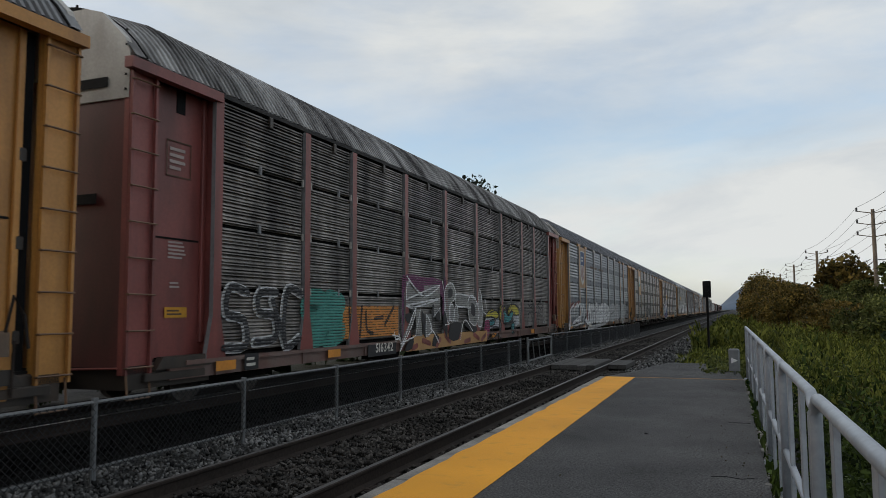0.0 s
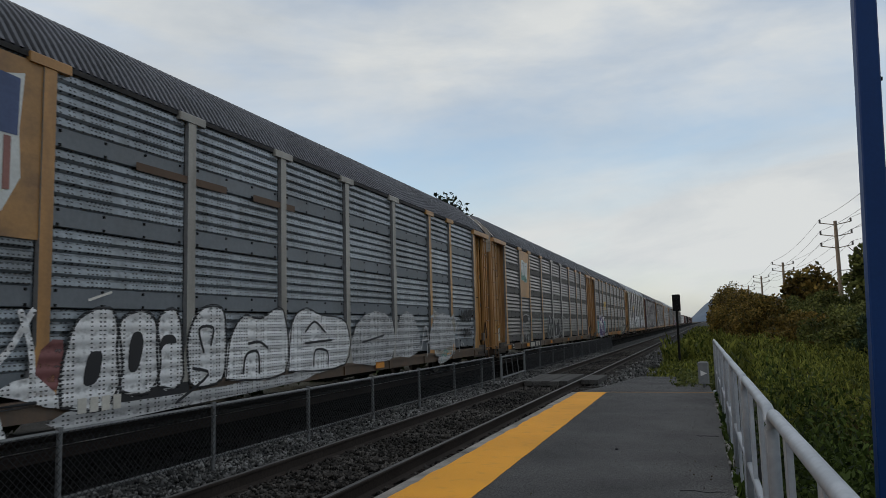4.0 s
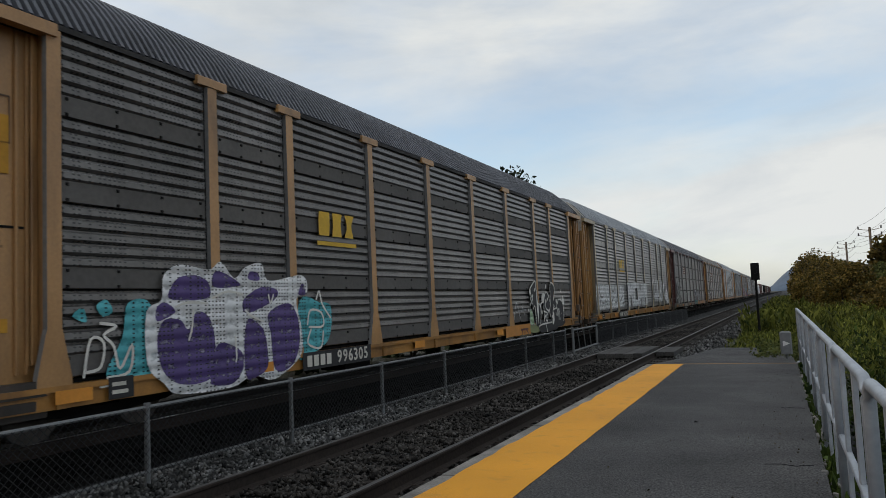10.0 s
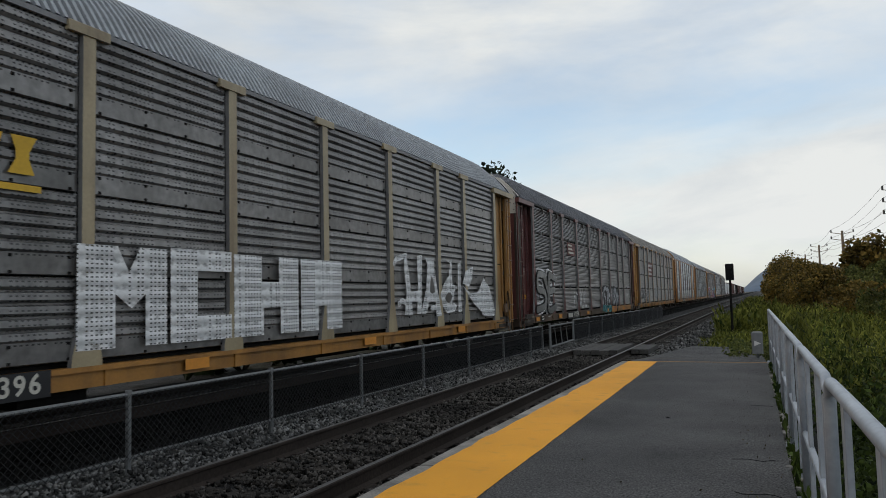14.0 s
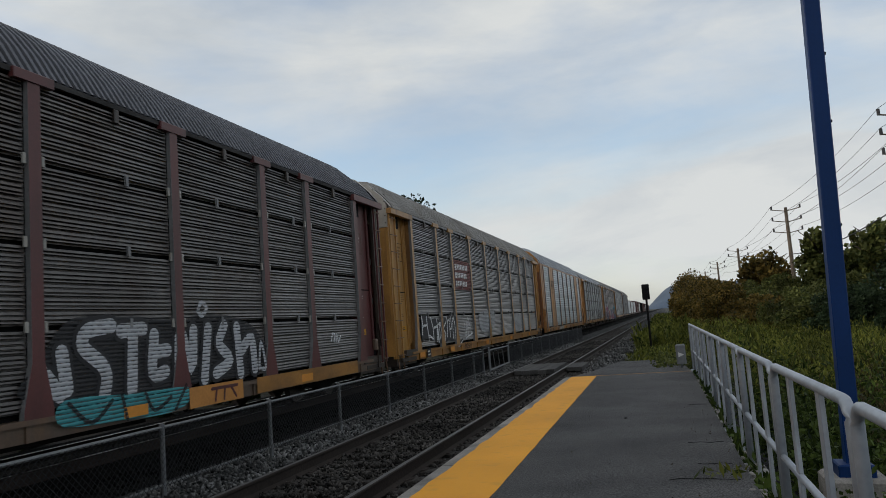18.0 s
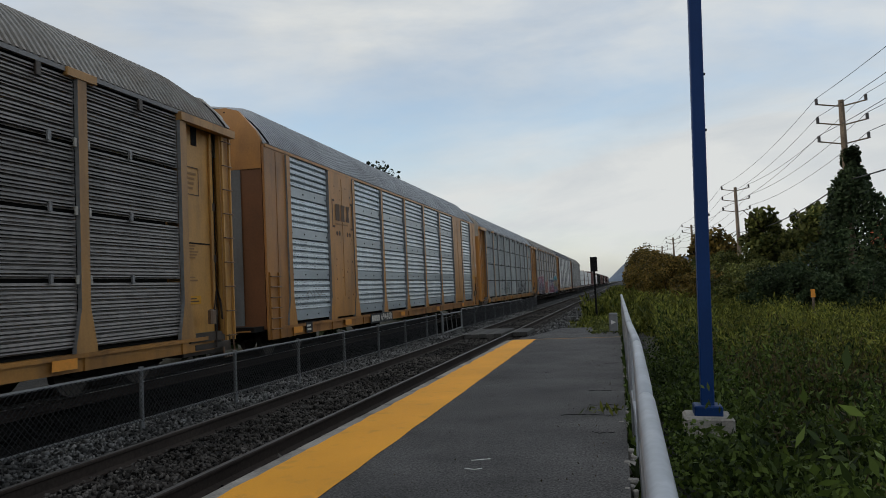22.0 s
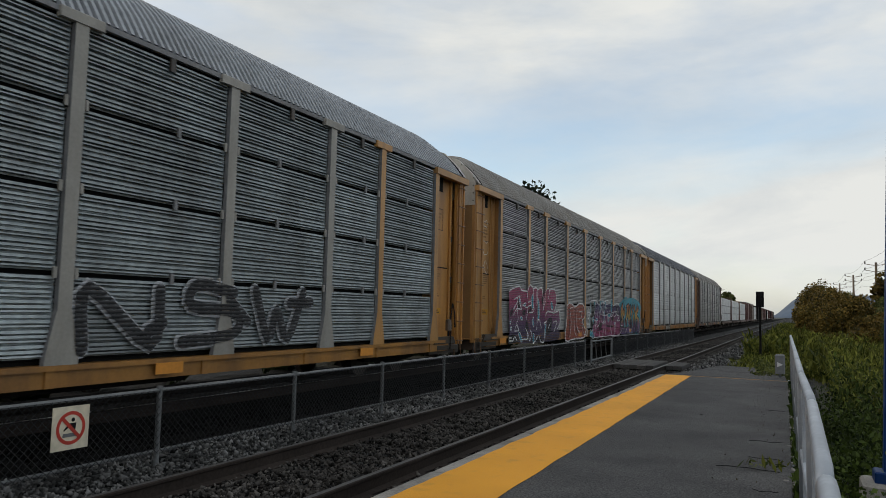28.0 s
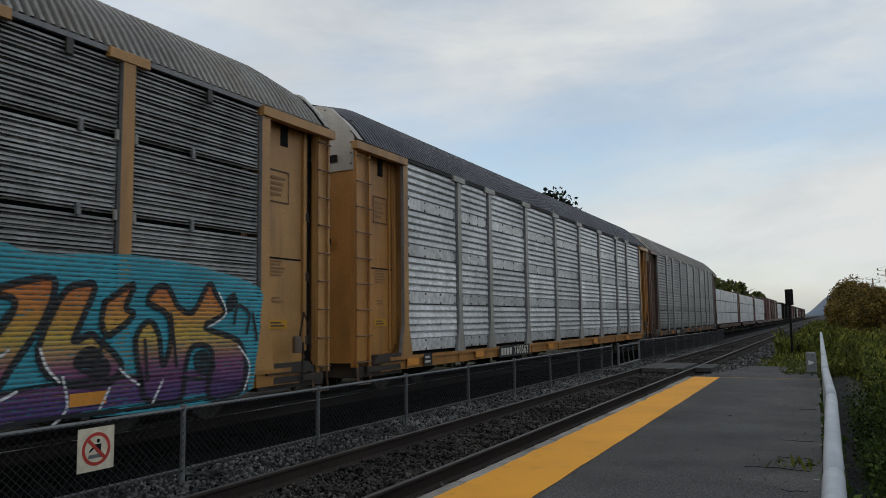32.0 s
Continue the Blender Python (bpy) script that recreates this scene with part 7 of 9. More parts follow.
car = autorack("tan-ended auto carrier with dark panels and white block graffiti", TAN2, P_PERF_E, "broad", R_LIGHT, TAN_SILL, post=BEIGE, painted=5, end_paint=SHADED_SOOTY_END)
block(car, "white_block", y_at(2.1), y_at(5.0), 0.98, 2.2, C["chalk"], 0.05, "white painted block")
block(car, "white_block", y_at(5.2), y_at(6.95), 0.98, 2.2, C["chalk"], 0.05, "white painted block")
block(car, "white_block", y_at(7.2), y_at(8.75), 1.0, 2.2, C["chalk"], 0.05, "white painted block")
lines(car, P_PERF_D, 0.10, [(2.85, 2.1), (2.85, 1.65), (3.5, 1.6), (3.5, 1.75)], [(2.85, 1.45), (2.9, 1.05)], [(3.3, 1.3), (3.7, 1.3)], [(4.0, 2.15), (4.0, 1.75)], [(4.0, 1.45), (4.0, 1.05)], [(4.4, 1.6), (4.4, 1.2)], [(5.6, 1.9), (6.1, 1.85)], [(5.5, 1.35), (6.0, 1.6)], [(6.4, 2.15), (6.4, 1.7)], [(6.3, 1.3), (6.7, 1.3)], [(7.6, 2.1), (7.6, 1.8)], [(7.7, 1.35), (8.3, 1.6)], [(8.2, 1.2), (8.6, 1.25)], lift=0.057)
area(car, C["chalk"], [(9.8, 0.98), (9.8, 2.35), (10.45, 2.35), (10.65, 2.0), (10.85, 2.35), (11.36, 2.35), (11.36, 0.98), (10.95, 0.98), (10.95, 1.7), (10.7, 1.5), (10.42, 1.7), (10.42, 0.98)], [(11.43, 0.98), (11.43, 2.38), (12.8, 2.38), (12.8, 2.05), (12.0, 2.05), (12.0, 1.36), (12.8, 1.36), (12.8, 0.98)],
     [(12.86, 0.98), (12.86, 2.35), (13.6, 2.35), (13.6, 1.9), (14.1, 1.9), (14.1, 2.35), (14.72, 2.35), (14.72, 0.98), (14.15, 0.98), (14.15, 1.45), (13.65, 1.45), (13.65, 0.98)], [(14.8, 0.98), (14.8, 2.35), (16.3, 2.35), (16.3, 0.98), (15.7, 0.98), (15.7, 1.45), (15.4, 1.45), (15.4, 0.98)], lift=0.082, steps=1)
area(car, C["chalk"], [(19.29, 2.61), (19.42, 2.7), (19.55, 2.05), (19.67, 1.65), (19.7, 1.15), (19.26, 1.16), (19.38, 1.68), (19.27, 2.23)], [(19.6, 1.72), (20.16, 1.75), (20.15, 1.47), (19.62, 1.48)], [(20.01, 2.63), (20.32, 2.67), (20.26, 1.86), (20.27, 1.31), (20.53, 1.15), (19.96, 1.16), (20.05, 1.86)], [(20.23, 1.16), (20.56, 1.86), (20.65, 2.46), (20.49, 2.6), (21.13, 2.61), (21.06, 2.43), (21.55, 1.08), (21.2, 1.04), (21.15, 1.44), (20.73, 1.45), (20.57, 1.17)], lift=0.083, steps=1)
area(car, C["chalk"], [(21.5, 1.65), (21.75, 1.95), (22.13, 2.18), (22.2, 2.52), (21.95, 2.59), (22.37, 2.6), (22.31, 2.21), (22.38, 1.93), (22.73, 1.86), (22.5, 1.73), (22.39, 1.41), (22.7, 1.33), (22.47, 1.15), (21.91, 1.13), (21.64, 1.32)], [(22.8, 2.57), (23.03, 2.61), (22.99, 1.86), (23.04, 1.15), (22.78, 1.14), (22.78, 1.86)], [(23.16, 1.96), (23.42, 2.33), (24.05, 2.49), (23.95, 2.12), (23.67, 1.86)], [(23.15, 1.91), (23.79, 1.66), (24.43, 1.72), (24.98, 2.14), (25.5, 1.86), (26.01, 1.08), (24.73, 1.09), (24.03, 1.36)], lift=0.083, steps=1)
area(car, P_PERF_D, [(20.78, 1.72), (20.92, 2.16), (21.1, 1.72)], [(21.79, 1.53), (22.07, 1.71), (22.32, 1.59), (22.09, 1.4)], lift=0.087, steps=2)
lines(car, C["chalk"], 0.14, [(18.73, 2.39), (18.86, 2.51), (19.34, 2.6)], [(18.94, 1.43), (19.15, 1.5), (19.38, 1.42)], [(20.87, 1.28), (21.18, 1.31)], [(24.84, 1.05), (25.88, 1)], lift=0.085)
emblem_blocks(car, C["yellow"], y_at(8.6), 3.35, 0.45, 0.46, 0.06, "yellow emblem shape")
block(car, "emblem_bar", y_at(7.9), y_at(9.3), 2.92, 3.0, C["yellow"], 0.06)
text_on(car, "stencil", "B-2135", 0.16, C["stencil"], y_at(1.66), 2.86, DOOR_LIFT)
text_on(car, "stencil", "QUALITY", 0.16, C["stencil"], y_at(1.62), 4.12, DOOR_LIFT)
for ya, yb, za, zb in ((1.27, 1.97, 4.52, 4.545), (1.27, 1.97, 3.72, 3.745), (1.27, 1.97, 4.0, 4.02), (1.27, 1.295, 3.72, 4.545), (1.945, 1.97, 3.72, 4.545)):
    block(car, "stencil_frame", y_at(ya), y_at(yb), za, zb, C["stencil"], DOOR_LIFT)
bars(car, y_at(1.62), 4.36, 0.4, 0.16, 1, C["stencil"], DOOR_LIFT)
text_on(car, "stencil", "AUTO RACK", 0.12, C["stencil"], y_at(1.62), 3.87, DOOR_LIFT)
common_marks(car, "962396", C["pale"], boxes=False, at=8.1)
couple(car, 5)

car = autorack("maroon auto carrier with fine weathered grey panels", MAR, P_GRIME, "fine", R_DARK, GREY_SILL, post=MAR, painted=5)
block(car, "emblem", y_at(8.0), y_at(9.6), 3.4, 4.0, C["brand_red"], 0.05, "faded dark emblem board")
bars(car, y_at(8.8), 3.7, 1.2, 0.5, 3, C["pale"], 0.056)
graffiti(car, y_at(2.2), y_at(5.6), 0.8, 2.6, 2, P_GREY, C["black"], 0.14, 51, halo=C["white"])
graffiti(car, y_at(9), y_at(12), 0.9, 1.9, 4, C["white"], None, 0.06, 52)
STROKES = [[(16.13, 1.57), (16.21, 1.09)], [(15.84, 1.3), (16.08, 1.03)], [(17.05, 1.9), (16.6, 1.84), (16.5, 1.63), (16.84, 1.37), (16.94, 1.17), (16.87, 0.90)], [(17.25, 1.82), (17.72, 1.84)], [(17.5, 1.8), (17.45, 0.95)], [(17.98, 1.74), (17.92, 1.15), (18.22, 1.16)], [(18.0, 1.47), (18.28, 1.49)],
           [(18.55, 1.0), (18.62, 1.8), (18.9, 1.15), (18.98, 1.78)], [(19.4, 1.8), (19.25, 0.95)], [(19.9, 1.84), (19.72, 1.52), (20.05, 1.22), (19.6, 1.02)], [(20.3, 1.8), (20.38, 0.95)], [(20.45, 1.38), (20.8, 1.58), (20.88, 1.0)]]
area(car, C["black"], [(15.6, 1.0), (15.8, 1.5), (16.3, 2.0), (17.2, 2.05), (18.5, 1.98), (19.8, 2.05), (21.0, 1.75), (21.3, 1.0), (18.5, 0.9)], lift=0.046)
lines(car, C["ink"], 0.34, *STROKES, lift=0.052)
lines(car, C["silver"], 0.22, *STROKES, lift=0.06)
lines(car, C["silver"], 0.08, [(19.1, 2.1), (19.2, 2.25), (19.35, 2.15), (19.2, 2.02), (19.1, 2.1)], [(21.0, 1.0), (21.1, 1.5), (21.25, 1.0), (21.05, 1.0)], lift=0.085)
area(car, C["teal"], [(16.1, 0.62), (16.15, 0.95), (17.4, 0.9), (18.75, 0.86), (18.72, 0.6), (18.1, 0.51), (17.2, 0.55)], lift=0.081)
lines(car, C["black"], 0.06, [(16.2, 0.9), (16.6, 0.6), (17.0, 0.85)], [(17.2, 0.9), (17.3, 0.55)], [(17.7, 0.88), (17.9, 0.6), (18.3, 0.75)], [(18.4, 0.55), (18.7, 0.9)], lift=0.09)
block(car, "paint_patch", y_at(18.78), y_at(20.4), 0.50, 0.84, C["patch"], 0.082, "orange-tan repainted patch of the sill")
lines(car, MAR, 0.055, [(19.4, 0.76), (20.2, 0.76)], [(19.55, 0.76), (19.5, 0.56)], [(19.8, 0.76), (19.77, 0.56)], [(20.0, 0.74), (20.15, 0.57)], lift=0.09)
block(car, "paint_patch", y_at(20.9), y_at(25.8), 0.52, 0.82, TAN_SILL, 0.0785, "faded tan patch of the sill")
lines(car, C["white"], 0.05, [(24.38, 1.38), (24.44, 1.54), (24.58, 1.51), (24.51, 1.36)], [(24.63, 1.35), (24.66, 1.52)], [(24.73, 1.5), (24.76, 1.34), (24.9, 1.48)], lift=0.062)
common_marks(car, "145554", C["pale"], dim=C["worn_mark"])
couple(car, 6)

car = autorack("yellow auto carrier with fine grey panels and a red name board", YEL, P_DARK, "fine", R_DIRTY, TAN_SILL, post=TAN2, painted=5)
block(car, "name_board", POSTS[2] + 0.1, POSTS[3] - 0.1, FLOOR + 2 * ROW_H - 0.1, FLOOR + 3 * ROW_H, C["brand_red"], 0.045, "dull red name board with pale lines")
for k, count in enumerate((8, 7, 7)):
    tall, yl = 0.20, POSTS[2] + 0.36
    for i in range(count):
        wide = 0.17 if i else 0.24
        z_row = FLOOR + 3 * ROW_H - 0.27 - 0.33 * k
        block(car, "letter_bar", yl, yl + wide, z_row - tall / 2 - (0 if i else 0.03), z_row + tall / 2, C["white"], 0.052)
        yl += wide + 0.075
area(car, C["ink"], [(4.31, 0.97), (4.37, 1.7), (4.8, 1.71), (5.1, 1.54), (5.04, 0.98)], [(5.23, 0.94), (5.29, 1.44), (5.6, 1.73), (6.12, 1.89), (7.19, 1.87), (7.09, 1.24), (6.63, 0.93), (5.86, 0.97)], [(6.96, 0.88), (7.21, 0.8), (7.83, 1), (7.6, 0.7), (7.2, 0.68)], lift=0.055, steps=2)
lines(car, C["white"], 0.075, [(5.18, 0.94), (5.23, 1.39), (5.58, 1.64), (5.72, 1.8)], [(5.18, 0.94), (5.38, 1), (5.46, 1.22), (5.32, 1.36)], [(5.67, 1.11), (5.79, 1.64), (6, 1.71)], [(6.07, 1.75), (6.07, 1.09)], [(6.26, 1.81), (6.31, 1.46), (6.15, 1.37)], [(6.53, 1.77), (6.46, 1.03)], [(6.67, 1.8), (6.81, 1.42), (6.68, 1.02)], [(6.96, 0.89), (7.2, 0.7), (7.75, 0.88)], [(4.39, 1), (4.5, 1.58), (4.61, 0.97)], [(4.74, 1.63), (4.75, 1.09)], [(4.88, 1.55), (4.98, 1.27), (4.83, 1.12)], lift=0.062)
lines(car, C["white"], 0.05, [(8.22, 1.59), (8.35, 0.97), (8.67, 1.67), (8.76, 0.99), (8.99, 1.56), (9.31, 1)], [(8.31, 0.95), (9.47, 1.13)], [(8.74, 1.82), (8.89, 1.66), (9.11, 1.79)], [(8.47, 1.32), (9.21, 1.37)], lift=0.062)
area(car, C["film"], [(11.0, 1.25), (10.9, 1.85), (11.6, 2.0), (12.9, 2.05), (12.8, 1.3), (11.8, 1.1)], [(13.3, 1.2), (13.2, 2.0), (14.1, 2.05), (13.8, 1.3)], [(18.9, 1.0), (18.8, 1.8), (20.6, 1.8), (20.5, 1.0)], lift=0.045)
area(car, C["ink"], [(2.74, 1.82), (3.18, 1.91), (3.79, 1.78), (4.49, 1.79), (4.91, 1.62), (4.87, 1.09), (3.94, 1.1), (3.14, 1.12), (2.71, 1.13)], lift=0.05, steps=3)
lines(car, C["white"], 0.08, [(2.76, 1.89), (2.83, 1.62), (2.77, 1.29)], [(3.3, 1.87), (3.35, 1.52), (3.48, 1.08)], [(2.84, 1.55), (3.29, 1.59)], [(3.77, 1.82), (3.96, 1.48), (3.99, 1.06)], [(3.49, 1.22), (3.94, 1.1)], [(4.47, 1.76), (4.51, 1.36), (4.55, 1.0)], [(4.06, 1.47), (4.48, 1.52)], [(4.64, 1.59), (4.88, 1.62)], lift=0.062)
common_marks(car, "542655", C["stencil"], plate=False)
couple(car, 7)

car = autorack("orange-tan auto carrier with bright galvanised perforated panels", ORA, P_BRIGHT, "broad", R_LIGHT, ORA_SILL, flat_ends=True, narrow_solid=True, painted=5, end_paint=RUSTED_SHADED, cap=RUSTED_SHADED, slots=())
ym = (POSTS[1] + POSTS[2]) / 2
for ya, yb, za, zb in ((-0.86, -0.80, 3.48, 4.32), (-0.86, -0.66, 4.26, 4.32), (-0.86, -0.66, 3.48, 3.54), (0.80, 0.86, 3.48, 4.32), (0.66, 0.86, 4.26, 4.32), (0.66, 0.86, 3.48, 3.54)):
    block(car, "emblem_frame", ym + ya, ym + yb, za, zb, C["stencil"], 0.062)
for dy in (-0.5, -0.3, 0.36, 0.56):
    dot = Shape().add([(0.075 * math.cos(0.5236 * i), 0.075 * math.sin(0.5236 * i), 0) for i in range(12)], [tuple(range(12))])
    on_side(car, "emblem_dot", dot.mesh("emblem_dot", C["stencil"]), ym + dy, 3.32, 0.062)
bars(car, ym, 3.60, 1.2, 0.10, 1, C["faint"], 0.062)
emblem_blocks(car, C["stencil"], ym, 3.95, 0.42, 0.50, 0.065, "dark emblem shape")
r = random.Random(81)
for bay in (1, 7):
    yc = (POSTS[bay] + POSTS[bay + 1]) / 2 - (0 if bay == 1 else 0.1)
    for k in range(26):
        yy, zz, q = yc + r.choice((-0.62, -0.2, 0.25, 0.66)) + r.uniform(-0.05, 0.05), r.choice((1.5, 2.1, 2.35, 3.1, 4.55)) + r.uniform(-0.2, 0.2), r.uniform(0.012, 0.03)
        spot = Shape().add([(q * math.cos(0.785 * i), q * 1.3 * math.sin(0.785 * i), 0) for i in range(8)], [tuple(range(8))])
        on_side(car, "rust_spot", spot.mesh("rust_spot", M["rust"]), yy, zz, 0.061)
lines(car, C["film"], 0.05, [(3.2, 1.5), (3.4, 1.62), (3.6, 1.5)], [(3.7, 1.62), (3.75, 1.45)], [(3.9, 1.6), (4.1, 1.5), (4.3, 1.62)], lift=0.066)
text_on(car, "stencil", "BI", 0.34, C["pale"], y_at(27.19), 2.73, 0.045)
block(car, "caution_label", y_at(26.12), y_at(26.66), 1.97, 2.2, C["caution"], 0.045, "yellow caution label")
bars(car, y_at(26.35), 3.15, 0.75, 0.5, 4, C["faint"], 0.036)
bars(car, y_at(26.35), 2.62, 0.75, 0.24, 2, C["faint"], 0.036)
bars(car, y_at(26.35), 4.55, 0.5, 0.3, 4, C["faint"], 0.036)
for ya, yb, za, zb in ((26.0, 26.02, 1.6, 5.0), (26.8, 26.82, 1.6, 5.0), (26.0, 26.8, 1.75, 1.77), (26.0, 26.8, 2.80, 2.82)):
    block(car, "plate_seam", y_at(ya), y_at(yb), za, zb, C["stencil"], 0.033)
lines(car, MAR, 0.06, [(17.15, 0.78), (18.05, 0.78)], [(17.3, 0.78), (17.27, 0.54)], [(17.6, 0.78), (17.57, 0.54)], [(17.85, 0.76), (18.05, 0.55)], lift=0.082)
common_marks(car, "694600", C["pale"], at=9.3)
couple(car, 8)

car = autorack("tan auto carrier with clean bluish ribbed panels", RUST_YEL, P_TEAL, "fine", R_LIGHT, TAN_SILL, post=TAN, painted=2, slots=((4.98, 0.9), (4.1, 0.85), (2.3, 0.85)))
lines(car, C["black"], 0.05, [(7.5, 1.88), (8.35, 1.85)], [(8.0, 1.85), (7.75, 0.95)], [(8.05, 1.85), (8.3, 0.95)], [(7.8, 1.3), (8.25, 1.35)], lift=0.06)
graffiti(car, y_at(8.8), y_at(11.6), 0.85, 1.9, 5, C["black"], None, 0.08, 72)
graffiti(car, y_at(15.8), y_at(20.8), 0.85, 2.0, 3, C["black"], C["silver"], 0.16, 73)
common_marks(car, "556415", C["stencil"], plate=False)
ew = -LEN / 2 + 0.06 - 0.064
m = Matrix.Translation((0.55, ew, 5.35)) @ pose(0, 0, 0, 90, 0, 0)
part("end_text", lettering("EXCESS HEIGHT CAR", 0.13, C["stencil"]), car, m)
part("end_text", lettering("556415", 0.16, C["stencil"]), car, Matrix.Translation((0.95, ew, 4.45)) @ pose(0, 0, 0, 90, 0, 0))
couple(car, 9)

car = autorack("tan auto carrier with fine grey panels and a long painted mural", TAN, P_GREY, "fine", R_DIRTY, TAN_SILL, painted=5, end_paint=SHADED_SOOTY_END)
area(car, C["fade2"], [(3.19, 0.66), (3.08, 2.2), (3.47, 2.32), (4.06, 2.39), (4.82, 2.25), (5.11, 2.46), (5.52, 2.38), (6.01, 2.39), (6.56, 2.39), (6.73, 2.12), (6.98, 2.35), (7.46, 2.44), (8.12, 2.42), (8.34, 2.22), (8.31, 1.82), (8.09, 1.62), (8.73, 1.6), (8.9, 1.22), (8.69, 0.82), (8.9, 0.8), (8.86, 0.54), (7.84, 0.47), (6.76, 0.46), (5.63, 0.47), (4.26, 0.5)], lift=0.083, steps=1)
area(car, C["black"], [(3.85, 1.88), (4, 1.97), (4.16, 1.69), (3.94, 1.67)], [(4.96, 1.55), (5.12, 1.64), (5.27, 1.78), (5.36, 1.6), (5.19, 1.5)], [(5.92, 1.85), (6.04, 1.79), (6.08, 1.26), (5.99, 1.26)], [(4.87, 1.29), (4.72, 1), (4.88, 0.83), (5.07, 0.99)], [(6.48, 2.04), (6.7, 2.14), (6.74, 1.86), (6.57, 1.83)], lift=0.088, steps=2)
area(car, C["black"], [(3.17, 0.76), (3.57, 0.82), (4.02, 0.7), (3.95, 0.55), (3.31, 0.56)], [(5.95, 0.54), (6.27, 0.7), (6.7, 0.48), (6.29, 0.45)], [(7.13, 0.72), (7.24, 1.25), (7.8, 1.34), (7.68, 0.87)], [(4.44, 1.59), (4.75, 1.62), (4.67, 1.44), (4.41, 1.46)], [(3.24, 1.58), (3.51, 1.68), (3.39, 1.45), (3.19, 1.39)], lift=0.087, steps=3)
area(car, C["cyan"], [(4.01, 2), (4.14, 1.98), (4.24, 1.69), (4.1, 1.8)], [(5.33, 2.07), (5.52, 2.16), (5.53, 1.68), (5.38, 1.69)], [(6.08, 2.04), (6.21, 1.86), (6.26, 1.52), (6.16, 1.25), (6.07, 1.36)], [(5.47, 1.28), (5.59, 1.36), (5.61, 1.03), (5.45, 1.17)], [(7.61, 1.9), (7.77, 1.96), (7.91, 1.72), (7.71, 1.66)], [(4.17, 1.38), (4.34, 1.38), (4.39, 1.26), (4.21, 1.31)], lift=0.091, steps=2, edge=C["white"], width=0.03)
area(car, C["cyan"], [(6.92, 1.08), (7.06, 1.17), (6.99, 0.73), (6.89, 0.66)], [(3.99, 0.82), (4.16, 0.86), (4.41, 0.59), (4.26, 0.56)], [(4.41, 1.79), (4.74, 1.86), (4.61, 1.73)], [(3.14, 1.19), (3.28, 1.3), (3.21, 1.15)], [(5.53, 0.83), (5.68, 0.72), (5.64, 0.48), (5.53, 0.49)], [(3.18, 1.01), (3.34, 1.07), (3.29, 0.94)], lift=0.091, steps=2, edge=C["white"], width=0.03)
lines(car, C["white"], 0.05, [(3.08, 2.2), (3.47, 2.31), (4.06, 2.39), (4.27, 2.27), (4.81, 2.26)], [(4.86, 2.03), (4.93, 2.28), (5.1, 2.46), (5.41, 2.43), (5.52, 2.32)], [(5.52, 2.08), (5.52, 2.32), (5.73, 2.4), (6.01, 2.32), (5.98, 1.85)], [(6.07, 2.36), (6.49, 2.41), (6.63, 2.13), (6.72, 1.73)], [(6.86, 1.95), (6.92, 2.24), (7.18, 2.42), (7.4, 2.38), (7.34, 2.06)], [(7.4, 2.38), (8.05, 2.42), (8.34, 2.12), (8.28, 1.77), (7.94, 1.51)], [(6.97, 1.42), (7.22, 1.57), (8.09, 1.54), (8.74, 1.61), (8.9, 1.22), (8.51, 0.91)], lift=0.096)
lines(car, C["white"], 0.042, [(3.78, 1.99), (3.91, 1.93), (3.51, 1.63)], [(3.53, 1.44), (3.8, 1.64), (4.27, 1.62)], [(3.91, 1.93), (3.88, 1.58), (3.96, 1.31), (3.83, 1.18), (4.05, 0.92)], [(3.56, 1.95), (4.13, 2.08), (4.01, 2), (4.19, 1.73), (4.32, 1.62)], [(4.31, 1.8), (4.79, 1.7), (5.06, 1.75), (5.31, 1.79), (5.26, 1.91), (4.96, 1.88)], [(4.93, 1.67), (4.85, 1.44), (4.76, 1.28)], [(5.11, 1.53), (5.58, 1.58), (5.56, 1.84)], [(5.89, 2.26), (5.99, 1.27), (5.92, 0.93)], lift=0.0965)
lines(car, C["white"], 0.042, [(5.95, 1.23), (6.24, 1.27), (6.48, 0.99)], [(6.64, 1.59), (6.96, 1.97)], [(6.81, 0.46), (6.92, 1.06), (6.79, 1.15), (7.14, 1.22)], [(7.32, 0.96), (7.55, 1.15)], [(7.95, 1.19), (8.45, 1.19), (8.05, 0.83)], [(4.72, 1), (5.03, 0.77), (5.18, 0.55), (5.38, 0.82), (5.21, 0.91)], [(5.53, 0.48), (5.84, 0.54), (6.16, 0.73), (6.46, 0.49), (6.79, 0.48)], [(4.26, 0.59), (4.59, 0.64), (4.91, 0.63), (4.92, 0.82)], [(3.44, 0.6), (3.64, 0.73), (3.87, 0.6)], [(3.63, 0.95), (3.8, 1.11), (4.03, 0.93), (3.63, 0.92)], lift=0.0968)
area(car, C["red"], [(9.7, 0.46), (9.9, 1.3), (9.95, 1.85), (10.6, 1.92), (11.1, 1.8), (11.9, 1.95), (12.6, 1.85), (12.75, 1.4), (12.3, 1.2), (12.9, 0.8), (12.6, 0.5), (11.0, 0.48)], lift=0.083, edge=C["white"], width=0.06)
lines(car, C["black"], 0.06, [(10.15, 0.6), (10.3, 1.3), (10.2, 1.7)], [(11.2, 1.7), (11.25, 1.0), (11.6, 0.7)], [(11.95, 1.55), (12.1, 1.45)], [(12.3, 1.0), (12.6, 0.6)], lift=0.095)
